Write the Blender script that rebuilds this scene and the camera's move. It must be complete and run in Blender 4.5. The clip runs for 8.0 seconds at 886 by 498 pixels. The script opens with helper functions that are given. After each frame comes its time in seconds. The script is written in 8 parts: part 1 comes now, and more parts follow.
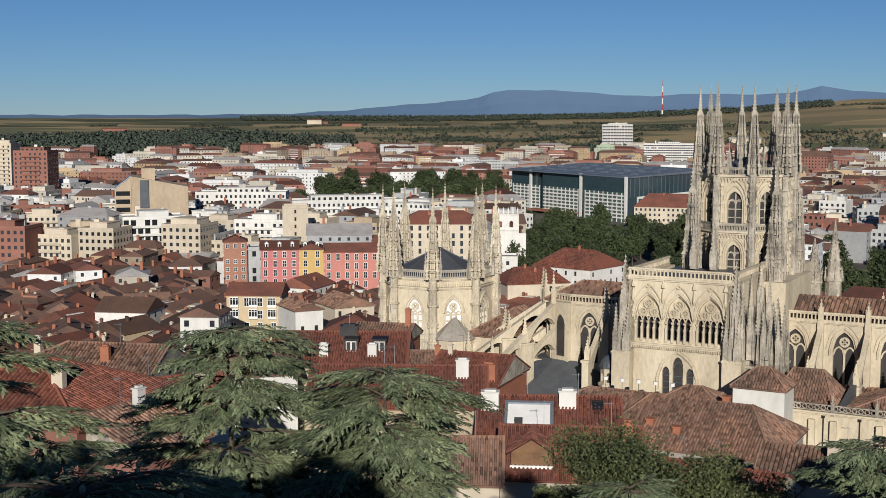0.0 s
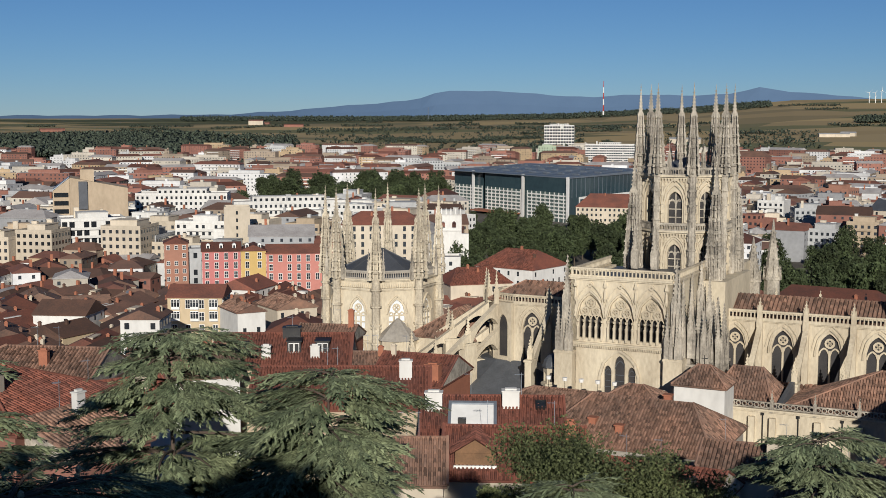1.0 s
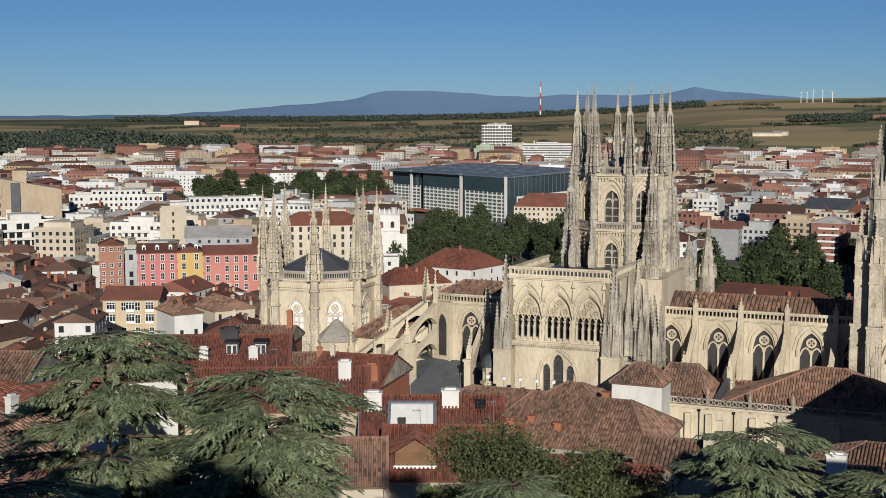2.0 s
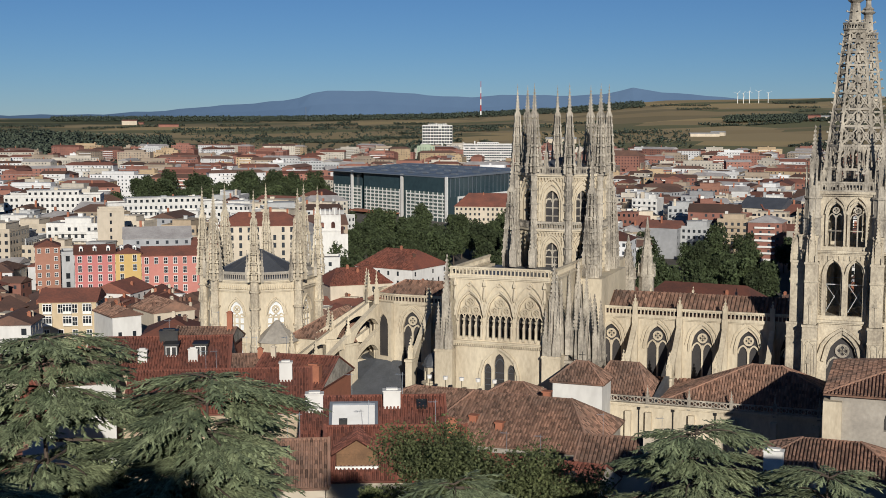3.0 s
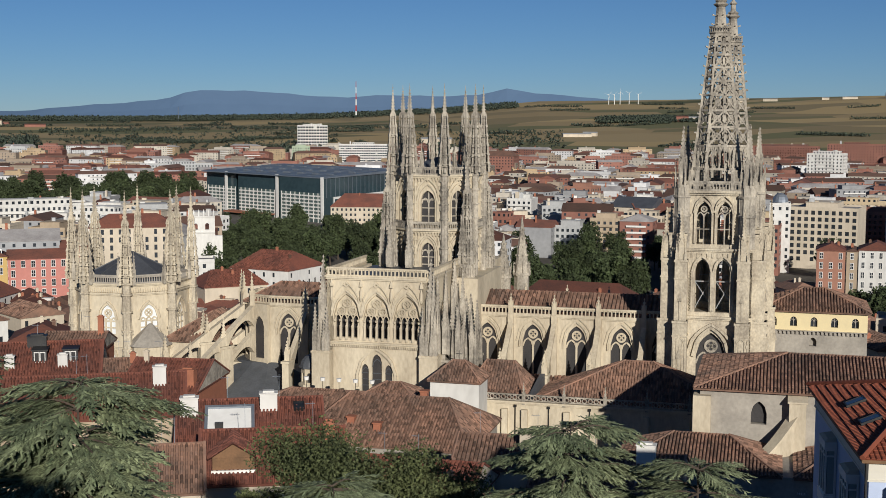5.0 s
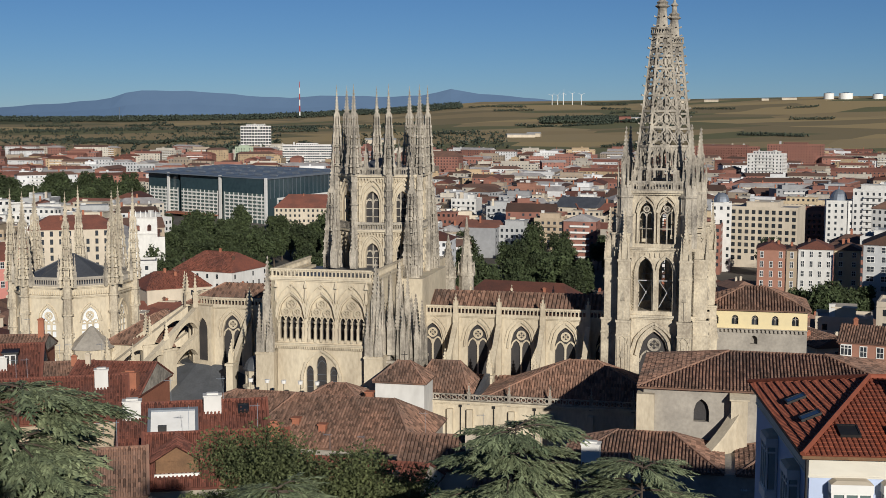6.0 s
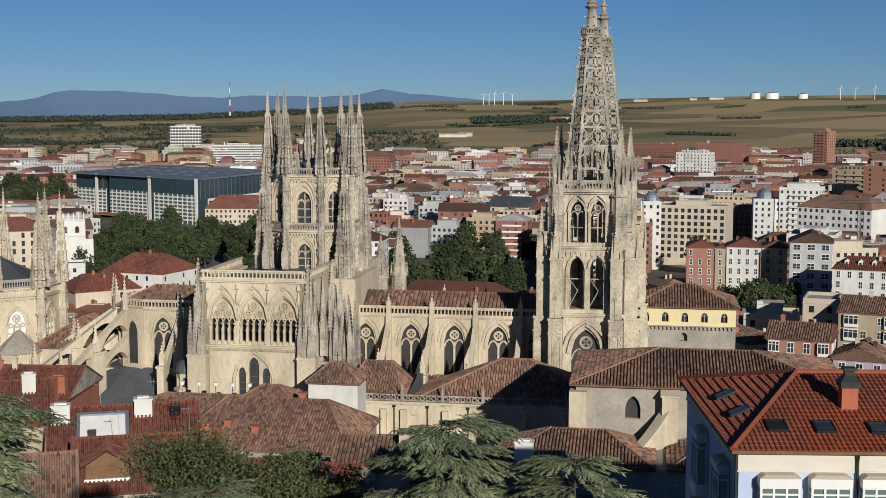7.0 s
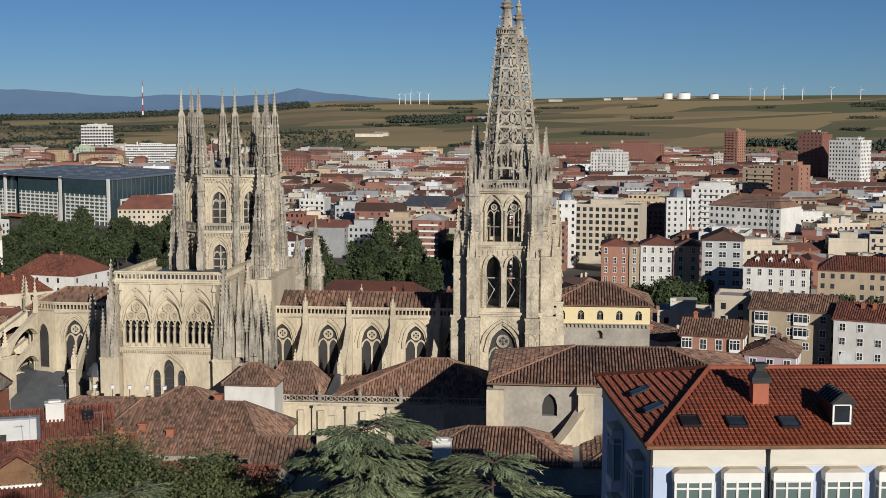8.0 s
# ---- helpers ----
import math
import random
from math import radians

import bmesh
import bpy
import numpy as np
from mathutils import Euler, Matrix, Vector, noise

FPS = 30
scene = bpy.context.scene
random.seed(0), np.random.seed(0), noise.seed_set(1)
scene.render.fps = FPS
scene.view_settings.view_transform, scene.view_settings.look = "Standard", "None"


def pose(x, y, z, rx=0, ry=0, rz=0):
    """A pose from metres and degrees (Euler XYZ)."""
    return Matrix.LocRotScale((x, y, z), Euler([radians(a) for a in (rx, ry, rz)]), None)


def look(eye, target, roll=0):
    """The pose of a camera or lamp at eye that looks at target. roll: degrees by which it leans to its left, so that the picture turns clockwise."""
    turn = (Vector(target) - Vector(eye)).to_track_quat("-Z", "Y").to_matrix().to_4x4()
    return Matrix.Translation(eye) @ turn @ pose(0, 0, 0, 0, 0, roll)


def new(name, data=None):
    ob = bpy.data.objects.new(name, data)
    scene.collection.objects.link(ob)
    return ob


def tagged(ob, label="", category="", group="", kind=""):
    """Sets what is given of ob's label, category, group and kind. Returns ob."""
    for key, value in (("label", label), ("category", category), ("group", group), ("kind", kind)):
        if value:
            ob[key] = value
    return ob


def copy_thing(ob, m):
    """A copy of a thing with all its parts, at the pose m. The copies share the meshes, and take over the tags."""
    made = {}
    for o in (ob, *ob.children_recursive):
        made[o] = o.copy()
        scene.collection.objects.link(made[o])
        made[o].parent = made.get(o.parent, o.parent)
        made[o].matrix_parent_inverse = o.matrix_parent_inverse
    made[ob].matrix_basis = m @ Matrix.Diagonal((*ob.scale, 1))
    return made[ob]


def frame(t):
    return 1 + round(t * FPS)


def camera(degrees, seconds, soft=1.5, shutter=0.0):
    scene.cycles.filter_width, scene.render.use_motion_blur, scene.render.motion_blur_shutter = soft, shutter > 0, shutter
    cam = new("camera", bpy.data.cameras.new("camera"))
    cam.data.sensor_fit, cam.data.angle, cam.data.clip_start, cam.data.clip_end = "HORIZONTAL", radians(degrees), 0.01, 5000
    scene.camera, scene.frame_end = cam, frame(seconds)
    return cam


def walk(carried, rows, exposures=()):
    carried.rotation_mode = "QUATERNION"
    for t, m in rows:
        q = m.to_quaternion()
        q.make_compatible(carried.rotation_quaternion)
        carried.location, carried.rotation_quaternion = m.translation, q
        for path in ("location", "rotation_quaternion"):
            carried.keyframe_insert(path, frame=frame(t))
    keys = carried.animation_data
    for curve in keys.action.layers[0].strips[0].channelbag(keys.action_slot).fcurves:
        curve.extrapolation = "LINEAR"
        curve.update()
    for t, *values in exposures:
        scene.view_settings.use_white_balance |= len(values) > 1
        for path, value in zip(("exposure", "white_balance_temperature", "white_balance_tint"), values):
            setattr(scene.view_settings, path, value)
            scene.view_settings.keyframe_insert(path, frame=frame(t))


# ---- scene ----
# the camera turns on one spot, on a terrace above the old town
FOV = 38.6
EYE_Z = 67.0
cam = camera(FOV, 8.0, soft=0.75)
TURNS = [
    (0.0, 0.0, -6.0, 0.0), (0.5, -1.21, -5.99, 0.01), (1.0, -2.6, -5.97, 0.02), (1.5, -4.03, -5.97, -0.03),
    (3.0, -8.08, -5.97, 0.02), (3.5, -9.49, -5.96, 0.08), (4.0, -10.94, -5.96, 0.11), (4.5, -12.38, -5.96, 0.12),
    (6.0, -16.22, -5.92, 0.15), (6.5, -17.62, -5.92, 0.09), (7.0, -19.29, -5.92, 0.08), (7.5, -21.16, -5.94, 0.09),
    (8.0, -23.07, -5.93, 0.15),
]
walk(cam, [(t, pose(0, 0, EYE_Z, 0, 0, yaw) @ pose(0, 0, 0, 90 + pitch, 0, 0) @ pose(0, 0, 0, 0, 0, roll)) for t, yaw, pitch, roll in TURNS],
     [(0.0, 0.0, 6150, 10), (3.0, -0.06, 6150, 10), (8.0, -0.09, 6150, 10)])

# ---- light: low evening sun from behind the terrace ----
SUN_AZ, SUN_EL = 0.5, 17.5          # heading of the light, height of the sun
world = bpy.data.worlds.new("world")
scene.world = world
world.use_nodes = True
wn = world.node_tree.nodes
sky = wn.new("ShaderNodeTexSky")
sky.sky_type = "NISHITA"
sky.sun_disc = False
sky.sun_elevation = radians(SUN_EL)
sky.sun_rotation = radians(SUN_AZ + 180)
sky.altitude = 900
sky.air_density, sky.dust_density, sky.ozone_density = 0.75, 0.0, 6.0
wn["Background"].inputs["Strength"].default_value = 0.052
world.node_tree.links.new(sky.outputs[0], wn["Background"].inputs["Color"])
sun = new("sun", bpy.data.lights.new("sun", "SUN"))
sun.data.energy, sun.data.angle, sun.data.color = 5.0, radians(0.5), (1.0, 0.93, 0.82)
away = Vector((math.sin(radians(SUN_AZ)) * math.cos(radians(SUN_EL)), math.cos(radians(SUN_AZ)) * math.cos(radians(SUN_EL)), -math.sin(radians(SUN_EL))))
sun.matrix_world = look((0, 0, 200), Vector((0, 0, 200)) + away)


# ---- materials ----
def mat(name, col, col2=None, rough=0.85, big=0.15, small=3.0, bump=0.2, vary=0.0, island=0.0, metal=0.0, streak=1.0, spot=0.0, spec=0.3):
    """Two scales of variation between col and col2, fine relief, a brightness step per object or per island."""
    m = bpy.data.materials.new(name)
    m.use_nodes = True
    nt = m.node_tree
    n, l = nt.nodes, nt.links
    b = n["Principled BSDF"]
    b.inputs["Roughness"].default_value, b.inputs["Metallic"].default_value = rough, metal
    b.inputs["Specular IOR Level"].default_value = spec
    col2 = col2 or tuple(c * 0.7 for c in col)
    tc = n.new("ShaderNodeTexCoord")
    mp = n.new("ShaderNodeMapping")
    mp.inputs["Scale"].default_value = (1, 1, streak)
    l.new(tc.outputs["Object"], mp.inputs["Vector"])
    n1, n2 = n.new("ShaderNodeTexNoise"), n.new("ShaderNodeTexNoise")
    n1.inputs["Scale"].default_value, n1.inputs["Detail"].default_value = big, 5
    n2.inputs["Scale"].default_value, n2.inputs["Detail"].default_value = small, 4
    for k in (n1, n2):
        l.new(mp.outputs[0], k.inputs["Vector"])
    ad = n.new("ShaderNodeMath")
    ad.operation = "MULTIPLY_ADD"
    l.new(n2.outputs["Fac"], ad.inputs[0])
    ad.inputs[1].default_value = 0.6
    l.new(n1.outputs["Fac"], ad.inputs[2])
    rm = n.new("ShaderNodeMapRange")
    rm.inputs["From Min"].default_value, rm.inputs["From Max"].default_value = 0.55, 1.05
    l.new(ad.outputs[0], rm.inputs["Value"])
    mx = n.new("ShaderNodeMix")
    mx.data_type = "RGBA"
    mx.inputs["A"].default_value, mx.inputs["B"].default_value = (*col, 1), (*col2, 1)
    l.new(rm.outputs[0], mx.inputs["Factor"])
    out = mx.outputs["Result"]
    for amount, node, sock in ((vary, "ShaderNodeObjectInfo", "Random"), (island, "ShaderNodeNewGeometry", "Random Per Island")):
        if amount:
            r = n.new(node)
            mr = n.new("ShaderNodeMapRange")
            mr.inputs["To Min"].default_value, mr.inputs["To Max"].default_value = 1 - amount, 1 + amount
            l.new(r.outputs[sock], mr.inputs["Value"])
            hs = n.new("ShaderNodeHueSaturation")
            l.new(mr.outputs[0], hs.inputs["Value"])
            l.new(out, hs.inputs["Color"])
            out = hs.outputs["Color"]
    l.new(out, b.inputs["Base Color"])
    if bump:
        bp = n.new("ShaderNodeBump")
        bp.inputs["Strength"].default_value, bp.inputs["Distance"].default_value = bump, 0.1
        l.new(n2.outputs["Fac"], bp.inputs["Height"])
        l.new(bp.outputs[0], b.inputs["Normal"])
    return m


STONE = mat("limestone", (0.64, 0.555, 0.405), (0.40, 0.335, 0.24), 0.9, 0.2, 2.4, 0.5, streak=0.4)
STONE_W = mat("weathered_limestone", (0.51, 0.452, 0.36), (0.155, 0.137, 0.113), 0.92, 0.45, 3.2, 0.7, streak=0.7)
STONE_P = mat("pale_weathered_limestone", (0.62, 0.54, 0.40), (0.29, 0.245, 0.185), 0.92, 0.4, 3.2, 0.7, streak=0.7)
STONE_G = mat("grey_ashlar", (0.40, 0.36, 0.30), (0.25, 0.225, 0.19), 0.92, 0.3, 2.0, 0.4)
TILE = mat("old_clay_tiles", (0.285, 0.158, 0.105), (0.125, 0.085, 0.065), 0.9, 0.16, 1.4, 0.3, island=0.55)
TILE_R = mat("red_clay_tiles", (0.235, 0.08, 0.049), (0.115, 0.05, 0.038), 0.85, 0.16, 1.3, 0.3, island=0.45)
TILE_H = mat("bright_clay_tiles", (0.275, 0.08, 0.042), (0.19, 0.056, 0.032), 0.8, 0.25, 2.0, 0.25, island=0.16)
TILE_C = mat("town_roof_tiles", (0.215, 0.078, 0.05), (0.105, 0.05, 0.038), 0.9, 0.16, 1.9, 0.6, vary=0.4)
TILE_D = mat("brown_roof_tiles", (0.175, 0.092, 0.062), (0.085, 0.055, 0.043), 0.9, 0.16, 1.9, 0.6, vary=0.4)
FLAT = mat("gravel_roof", (0.34, 0.32, 0.30), (0.22, 0.20, 0.19), 0.95, 0.2, 1.5, 0.2, vary=0.3)
SLATE = mat("slate_roof", (0.075, 0.08, 0.09), (0.05, 0.053, 0.06), 0.55, 0.3, 2.0, 0.3, vary=0.2)
LEAD = mat("lead_sheet", (0.10, 0.105, 0.115), (0.065, 0.07, 0.075), 0.5, 0.5, 3.0, 0.2)
GLASS = mat("dark_window_glass", (0.02, 0.024, 0.03), (0.035, 0.04, 0.045), 0.12, 0.5, 2.0, 0.0, vary=0.5, spec=0.6)
LEADED = mat("leaded_glass", (0.055, 0.05, 0.048), (0.035, 0.033, 0.033), 0.5, 0.6, 5.0, 0.3)
PALE = mat("pale_leaded_glass", (0.76, 0.77, 0.77), (0.64, 0.66, 0.66), 0.4, 0.6, 5.0, 0.1)
WHITE = mat("white_paint", (0.80, 0.78, 0.73), (0.68, 0.66, 0.61), 0.8, 0.15, 1.2, 0.1, vary=0.06)
WALLS = {
    "white": mat("white_render", (0.68, 0.66, 0.61), (0.52, 0.50, 0.46), 0.9, 0.1, 0.8, 0.1, vary=0.1, streak=0.5),
    "cream": mat("cream_render", (0.56, 0.48, 0.37), (0.43, 0.37, 0.28), 0.9, 0.1, 0.8, 0.1, vary=0.12, streak=0.5),
    "ochre": mat("ochre_render", (0.53, 0.42, 0.27), (0.42, 0.33, 0.21), 0.9, 0.1, 0.8, 0.1, vary=0.15, streak=0.5),
    "tan": mat("tan_stone_cladding", (0.42, 0.33, 0.23), (0.32, 0.25, 0.17), 0.9, 0.1, 0.8, 0.1, vary=0.15, streak=0.5),
    "brick": mat("brick_facing", (0.27, 0.122, 0.088), (0.20, 0.095, 0.07), 0.9, 0.1, 0.9, 0.1, vary=0.15),
    "grey": mat("grey_render", (0.42, 0.42, 0.41), (0.31, 0.31, 0.30), 0.9, 0.1, 0.8, 0.1, vary=0.15, streak=0.5),
    "pink": mat("pink_render", (0.49, 0.18, 0.165), (0.42, 0.155, 0.14), 0.9, 0.1, 0.8, 0.1),
    "coral": mat("coral_render", (0.50, 0.21, 0.17), (0.43, 0.18, 0.145), 0.9, 0.1, 0.8, 0.1),
    "yellow": mat("yellow_render", (0.54, 0.37, 0.14), (0.46, 0.32, 0.12), 0.9, 0.1, 0.8, 0.1),
    "pale": mat("pale_yellow_render", (0.72, 0.60, 0.34), (0.62, 0.52, 0.31), 0.9, 0.1, 0.8, 0.1),
    "blue": mat("pale_blue_render", (0.48, 0.55, 0.70), (0.42, 0.48, 0.62), 0.9, 0.3, 1.5, 0.1),
    "lilac": mat("lilac_render", (0.42, 0.34, 0.38), (0.35, 0.29, 0.32), 0.9, 0.1, 0.8, 0.1),
    "terracotta": mat("terracotta_render", (0.35, 0.175, 0.12), (0.28, 0.145, 0.10), 0.9, 0.1, 0.8, 0.1),
    "green": mat("green_render", (0.36, 0.42, 0.30), (0.30, 0.35, 0.25), 0.9, 0.1, 0.8, 0.1),
}
BARK = mat("bark", (0.10, 0.075, 0.055), (0.06, 0.045, 0.035), 0.95, 1.0, 8.0, 0.6)
CEDAR = mat("cedar_needles", (0.27, 0.30, 0.16), (0.07, 0.095, 0.05), 0.75, 0.5, 2.6, 0.0, island=0.55)
LEAF = mat("broadleaf", (0.056, 0.072, 0.027), (0.03, 0.042, 0.018), 0.8, 0.08, 0.5, 0.0, vary=0.3, island=0.4)
PINE = mat("dark_conifer_leaves", (0.105, 0.12, 0.045), (0.05, 0.062, 0.026), 0.8, 0.5, 2.0, 0.0, island=0.4)
IRON = mat("dark_iron", (0.03, 0.03, 0.032), (0.045, 0.043, 0.04), 0.5, 1.0, 6.0, 0.1, metal=0.6)
ZINC = mat("zinc_sheet", (0.30, 0.33, 0.36), (0.22, 0.24, 0.27), 0.4, 0.2, 1.5, 0.05, metal=0.5)
BRICK = mat("chimney_brick", (0.36, 0.14, 0.08), (0.27, 0.11, 0.065), 0.9, 1.0, 6.0, 0.3)


# ---- geometry kit ----
class G:
    """Collects vertices and faces of one mesh."""

    def __init__(self):
        self.v, self.f = [], []

    def add(self, vs, fs):
        k = len(self.v)
        self.v.extend(vs)
        self.f.extend([tuple(i + k for i in q) for q in fs])
        return self

    def hexa(self, p):
        """Eight corners: four below, four above, anticlockwise from above."""
        return self.add(p, [(3, 2, 1, 0), (4, 5, 6, 7), (0, 1, 5, 4), (1, 2, 6, 5), (2, 3, 7, 6), (3, 0, 4, 7)])

    def box(self, x0, x1, y0, y1, z0, z1):
        return self.hexa([(x0, y0, z0), (x1, y0, z0), (x1, y1, z0), (x0, y1, z0), (x0, y0, z1), (x1, y0, z1), (x1, y1, z1), (x0, y1, z1)])

    def obox(self, c, u, w, d, z0, z1):
        """A box on the plan point c, w along the unit vector u, d across it."""
        px, py = -u[1], u[0]
        q = [(c[0] + sx * w / 2 * u[0] + sy * d / 2 * px, c[1] + sx * w / 2 * u[1] + sy * d / 2 * py) for sx, sy in ((-1, -1), (1, -1), (1, 1), (-1, 1))]
        return self.hexa([(*k, z0) for k in q] + [(*k, z1) for k in q])

    def ngon(self, c, n, r0, r1, z0, z1, turn=0.0):
        """An n-sided frustum or pyramid."""
        a = [turn + 2 * math.pi * i / n for i in range(n)]
        lo = [(c[0] + r0 * math.cos(t), c[1] + r0 * math.sin(t), z0) for t in a]
        if r1 < 1e-4:
            return self.add(lo + [(c[0], c[1], z1)], [(i, (i + 1) % n, n) for i in range(n)] + [tuple(range(n - 1, -1, -1))])
        hi = [(c[0] + r1 * math.cos(t), c[1] + r1 * math.sin(t), z1) for t in a]
        return self.add(lo + hi, [(i, (i + 1) % n, n + (i + 1) % n, n + i) for i in range(n)] + [tuple(range(n - 1, -1, -1)), tuple(range(n, 2 * n))])

    def bar(self, p, q, w, w2=None, n=4):
        """A tapered bar between two points."""
        p, q = Vector(p), Vector(q)
        w2 = w if w2 is None else w2
        d = (q - p).normalized()
        s = d.cross(Vector((0, 0, 1)) if abs(d.z) < 0.95 else Vector((1, 0, 0))).normalized()
        t = s.cross(d)
        ring = [(math.cos(2 * math.pi * (i + 0.5) / n), math.sin(2 * math.pi * (i + 0.5) / n)) for i in range(n)]
        lo = [tuple(p + (s * a + t * b) * w * 0.7) for a, b in ring]
        hi = [tuple(q + (s * a + t * b) * w2 * 0.7) for a, b in ring]
        return self.add(lo + hi, [(i, (i + 1) % n, n + (i + 1) % n, n + i) for i in range(n)] + [tuple(range(n - 1, -1, -1)), tuple(range(n, 2 * n))])

    def mesh(self, name, material):
        me = bpy.data.meshes.new(name)
        me.from_pydata(self.v, [], self.f)
        me.materials.append(material)
        return me


def part(name, g, material, parent=None, label="", m=None, kind=""):
    """Links what was collected as one mesh object, under its thing."""
    me = g if isinstance(g, bpy.types.Mesh) else g.mesh(name, material)
    if me is not g and name.endswith(("wall", "tracery_panel")):
        bm = bmesh.new()
        bm.from_mesh(me)
        bmesh.ops.remove_doubles(bm, verts=bm.verts, dist=0.001)
        bm.to_mesh(me)
        bm.free()
    ob = new(name, me)
    if parent is not None:
        ob.parent = parent
    if m is not None:
        ob.matrix_basis = m
    return tagged(ob, label, kind=kind)


def thing(name, label, category, m=None, group="", kind=""):
    e = new(name)
    if m is not None:
        e.matrix_basis = m
    return tagged(e, label, category, group, kind)


def polar(az, dist):
    return dist * math.sin(radians(az)), dist * math.cos(radians(az))


def lerp(xs, ys, x):
    return float(np.interp(x, xs, ys))


# ---- ground: the castle hill, the town, the river plain and the far hills, one sheet ----
def ground_z(x, y):
    r = math.hypot(x, y)
    az = math.degrees(math.atan2(x, y)) if y > 0 or x else 0.0
    z = lerp((0, 3, 20, 55, 110, 150, 185, 230, 290, 450, 800, 1500, 2200), (65.2, 64.8, 54, 42, 30, 22, 13, 4, 0, -2, -4, 0, 6), r)
    if r > 2200:
        top = lerp((-180, -60, -15, 0, 8, 13, 18, 24, 33, 42, 60, 180), (60, 60, 60, 62, 72, 92, 126, 132, 146, 150, 150, 60), az)
        k = (r - 2200) / 2500
        z = 6 + (top - 6) * min(1.0, k) ** 1.15 + 5 * math.sin(r / 260 + az * 0.3) * min(1, k * 3) * max(0, 1 - k)
    return z


rings = [0, 2, 5, 12, 20, 30, 42, 55, 80, 110, 130, 150, 170, 185, 205, 230, 260, 290, 350, 450, 600, 800, 1100, 1500, 1800, 2200] + [2200 + 100 * i for i in range(1, 26)]
steps = [-180 + 6 * i for i in range(24)] + [-36 + 1.0 * i for i in range(96)] + [60 + 6 * i for i in range(20)]
gv, gf = [], []
for r in rings:
    for a in steps:
        px, py = polar(a, r)
        gv.append((px, py, ground_z(px, py)))
na = len(steps)
for i in range(len(rings) - 1):
    for j in range(na):
        gf.append((i * na + j, i * na + (j + 1) % na, (i + 1) * na + (j + 1) % na, (i + 1) * na + j))
gg = G()
gg.v, gg.f = gv, [q[::-1] for q in gf]


def ground_material():
    """Paved and earthy near the town; patchwork of stubble, fallow, scrub and woods on the plain."""
    m = bpy.data.materials.new("ground")
    m.use_nodes = True
    n, l = m.node_tree.nodes, m.node_tree.links
    b = n["Principled BSDF"]
    b.inputs["Roughness"].default_value = 0.95
    b.inputs["Specular IOR Level"].default_value = 0.1
    tc = n.new("ShaderNodeTexCoord")

    def ramp(src, stops, mode="LINEAR"):
        r = n.new("ShaderNodeValToRGB")
        r.color_ramp.interpolation = mode
        while len(r.color_ramp.elements) < len(stops):
            r.color_ramp.elements.new(0.5)
        for e, (p, c) in zip(r.color_ramp.elements, stops):
            e.position, e.color = p, (*c, 1)
        l.new(src, r.inputs[0])
        return r.outputs[0]

    def mix(f, a, c):
        k = n.new("ShaderNodeMix")
        k.data_type = "RGBA"
        for s, name in ((f, "Factor"), (a, "A"), (c, "B")):
            l.new(s, k.inputs[name])
        return k.outputs["Result"]
    mp = n.new("ShaderNodeMapping")
    mp.inputs["Rotation"].default_value = (0, 0, 0.3)
    mp.inputs["Scale"].default_value = (0.5, 1.0, 0.001)
    l.new(tc.outputs["Object"], mp.inputs[0])
    vo = n.new("ShaderNodeTexVoronoi")
    vo.inputs["Scale"].default_value = 0.0058
    l.new(mp.outputs[0], vo.inputs["Vector"])
    fields = ramp(vo.outputs["Color"], [(0.0, (0.19, 0.17, 0.09)), (0.2, (0.32, 0.245, 0.13)), (0.38, (0.17, 0.165, 0.085)), (0.5, (0.40, 0.30, 0.15)), (0.62, (0.25, 0.20, 0.11)), (0.76, (0.35, 0.27, 0.145))], "CONSTANT")
    no = n.new("ShaderNodeTexNoise")
    no.inputs["Scale"].default_value, no.inputs["Detail"].default_value = 0.0016, 7
    l.new(mp.outputs[0], no.inputs["Vector"])
    ease = n.new("ShaderNodeSeparateXYZ")
    l.new(tc.outputs["Object"], ease.inputs[0])
    shift = n.new("ShaderNodeMapRange")
    shift.inputs["From Min"].default_value, shift.inputs["From Max"].default_value = -300, 1300
    shift.inputs["To Min"].default_value, shift.inputs["To Max"].default_value = 0.05, -0.07
    l.new(ease.outputs["X"], shift.inputs["Value"])
    plus = n.new("ShaderNodeMath")
    l.new(no.outputs["Fac"], plus.inputs[0])
    l.new(shift.outputs[0], plus.inputs[1])
    wood = ramp(plus.outputs[0], [(0.0, (0, 0, 0)), (0.57, (0, 0, 0)), (0.61, (1, 1, 1)), (1.0, (1, 1, 1))])
    fine = n.new("ShaderNodeTexNoise")
    fine.inputs["Scale"].default_value, fine.inputs["Detail"].default_value = 0.03, 8
    l.new(tc.outputs["Object"], fine.inputs["Vector"])
    scrub = ramp(fine.outputs["Fac"], [(0.3, (0.05, 0.062, 0.032)), (0.7, (0.12, 0.12, 0.062))])
    far = mix(wood, fields, scrub)
    sp = n.new("ShaderNodeVectorMath")
    sp.operation = "LENGTH"
    l.new(tc.outputs["Object"], sp.inputs[0])
    mr = n.new("ShaderNodeMapRange")
    mr.inputs["From Min"].default_value, mr.inputs["From Max"].default_value = 1900, 2300
    l.new(sp.outputs["Value"], mr.inputs["Value"])
    town = ramp(fine.outputs["Fac"], [(0.3, (0.10, 0.09, 0.075)), (0.7, (0.17, 0.155, 0.13))])
    l.new(mix(mr.outputs[0], town, far), b.inputs["Base Color"])
    return m


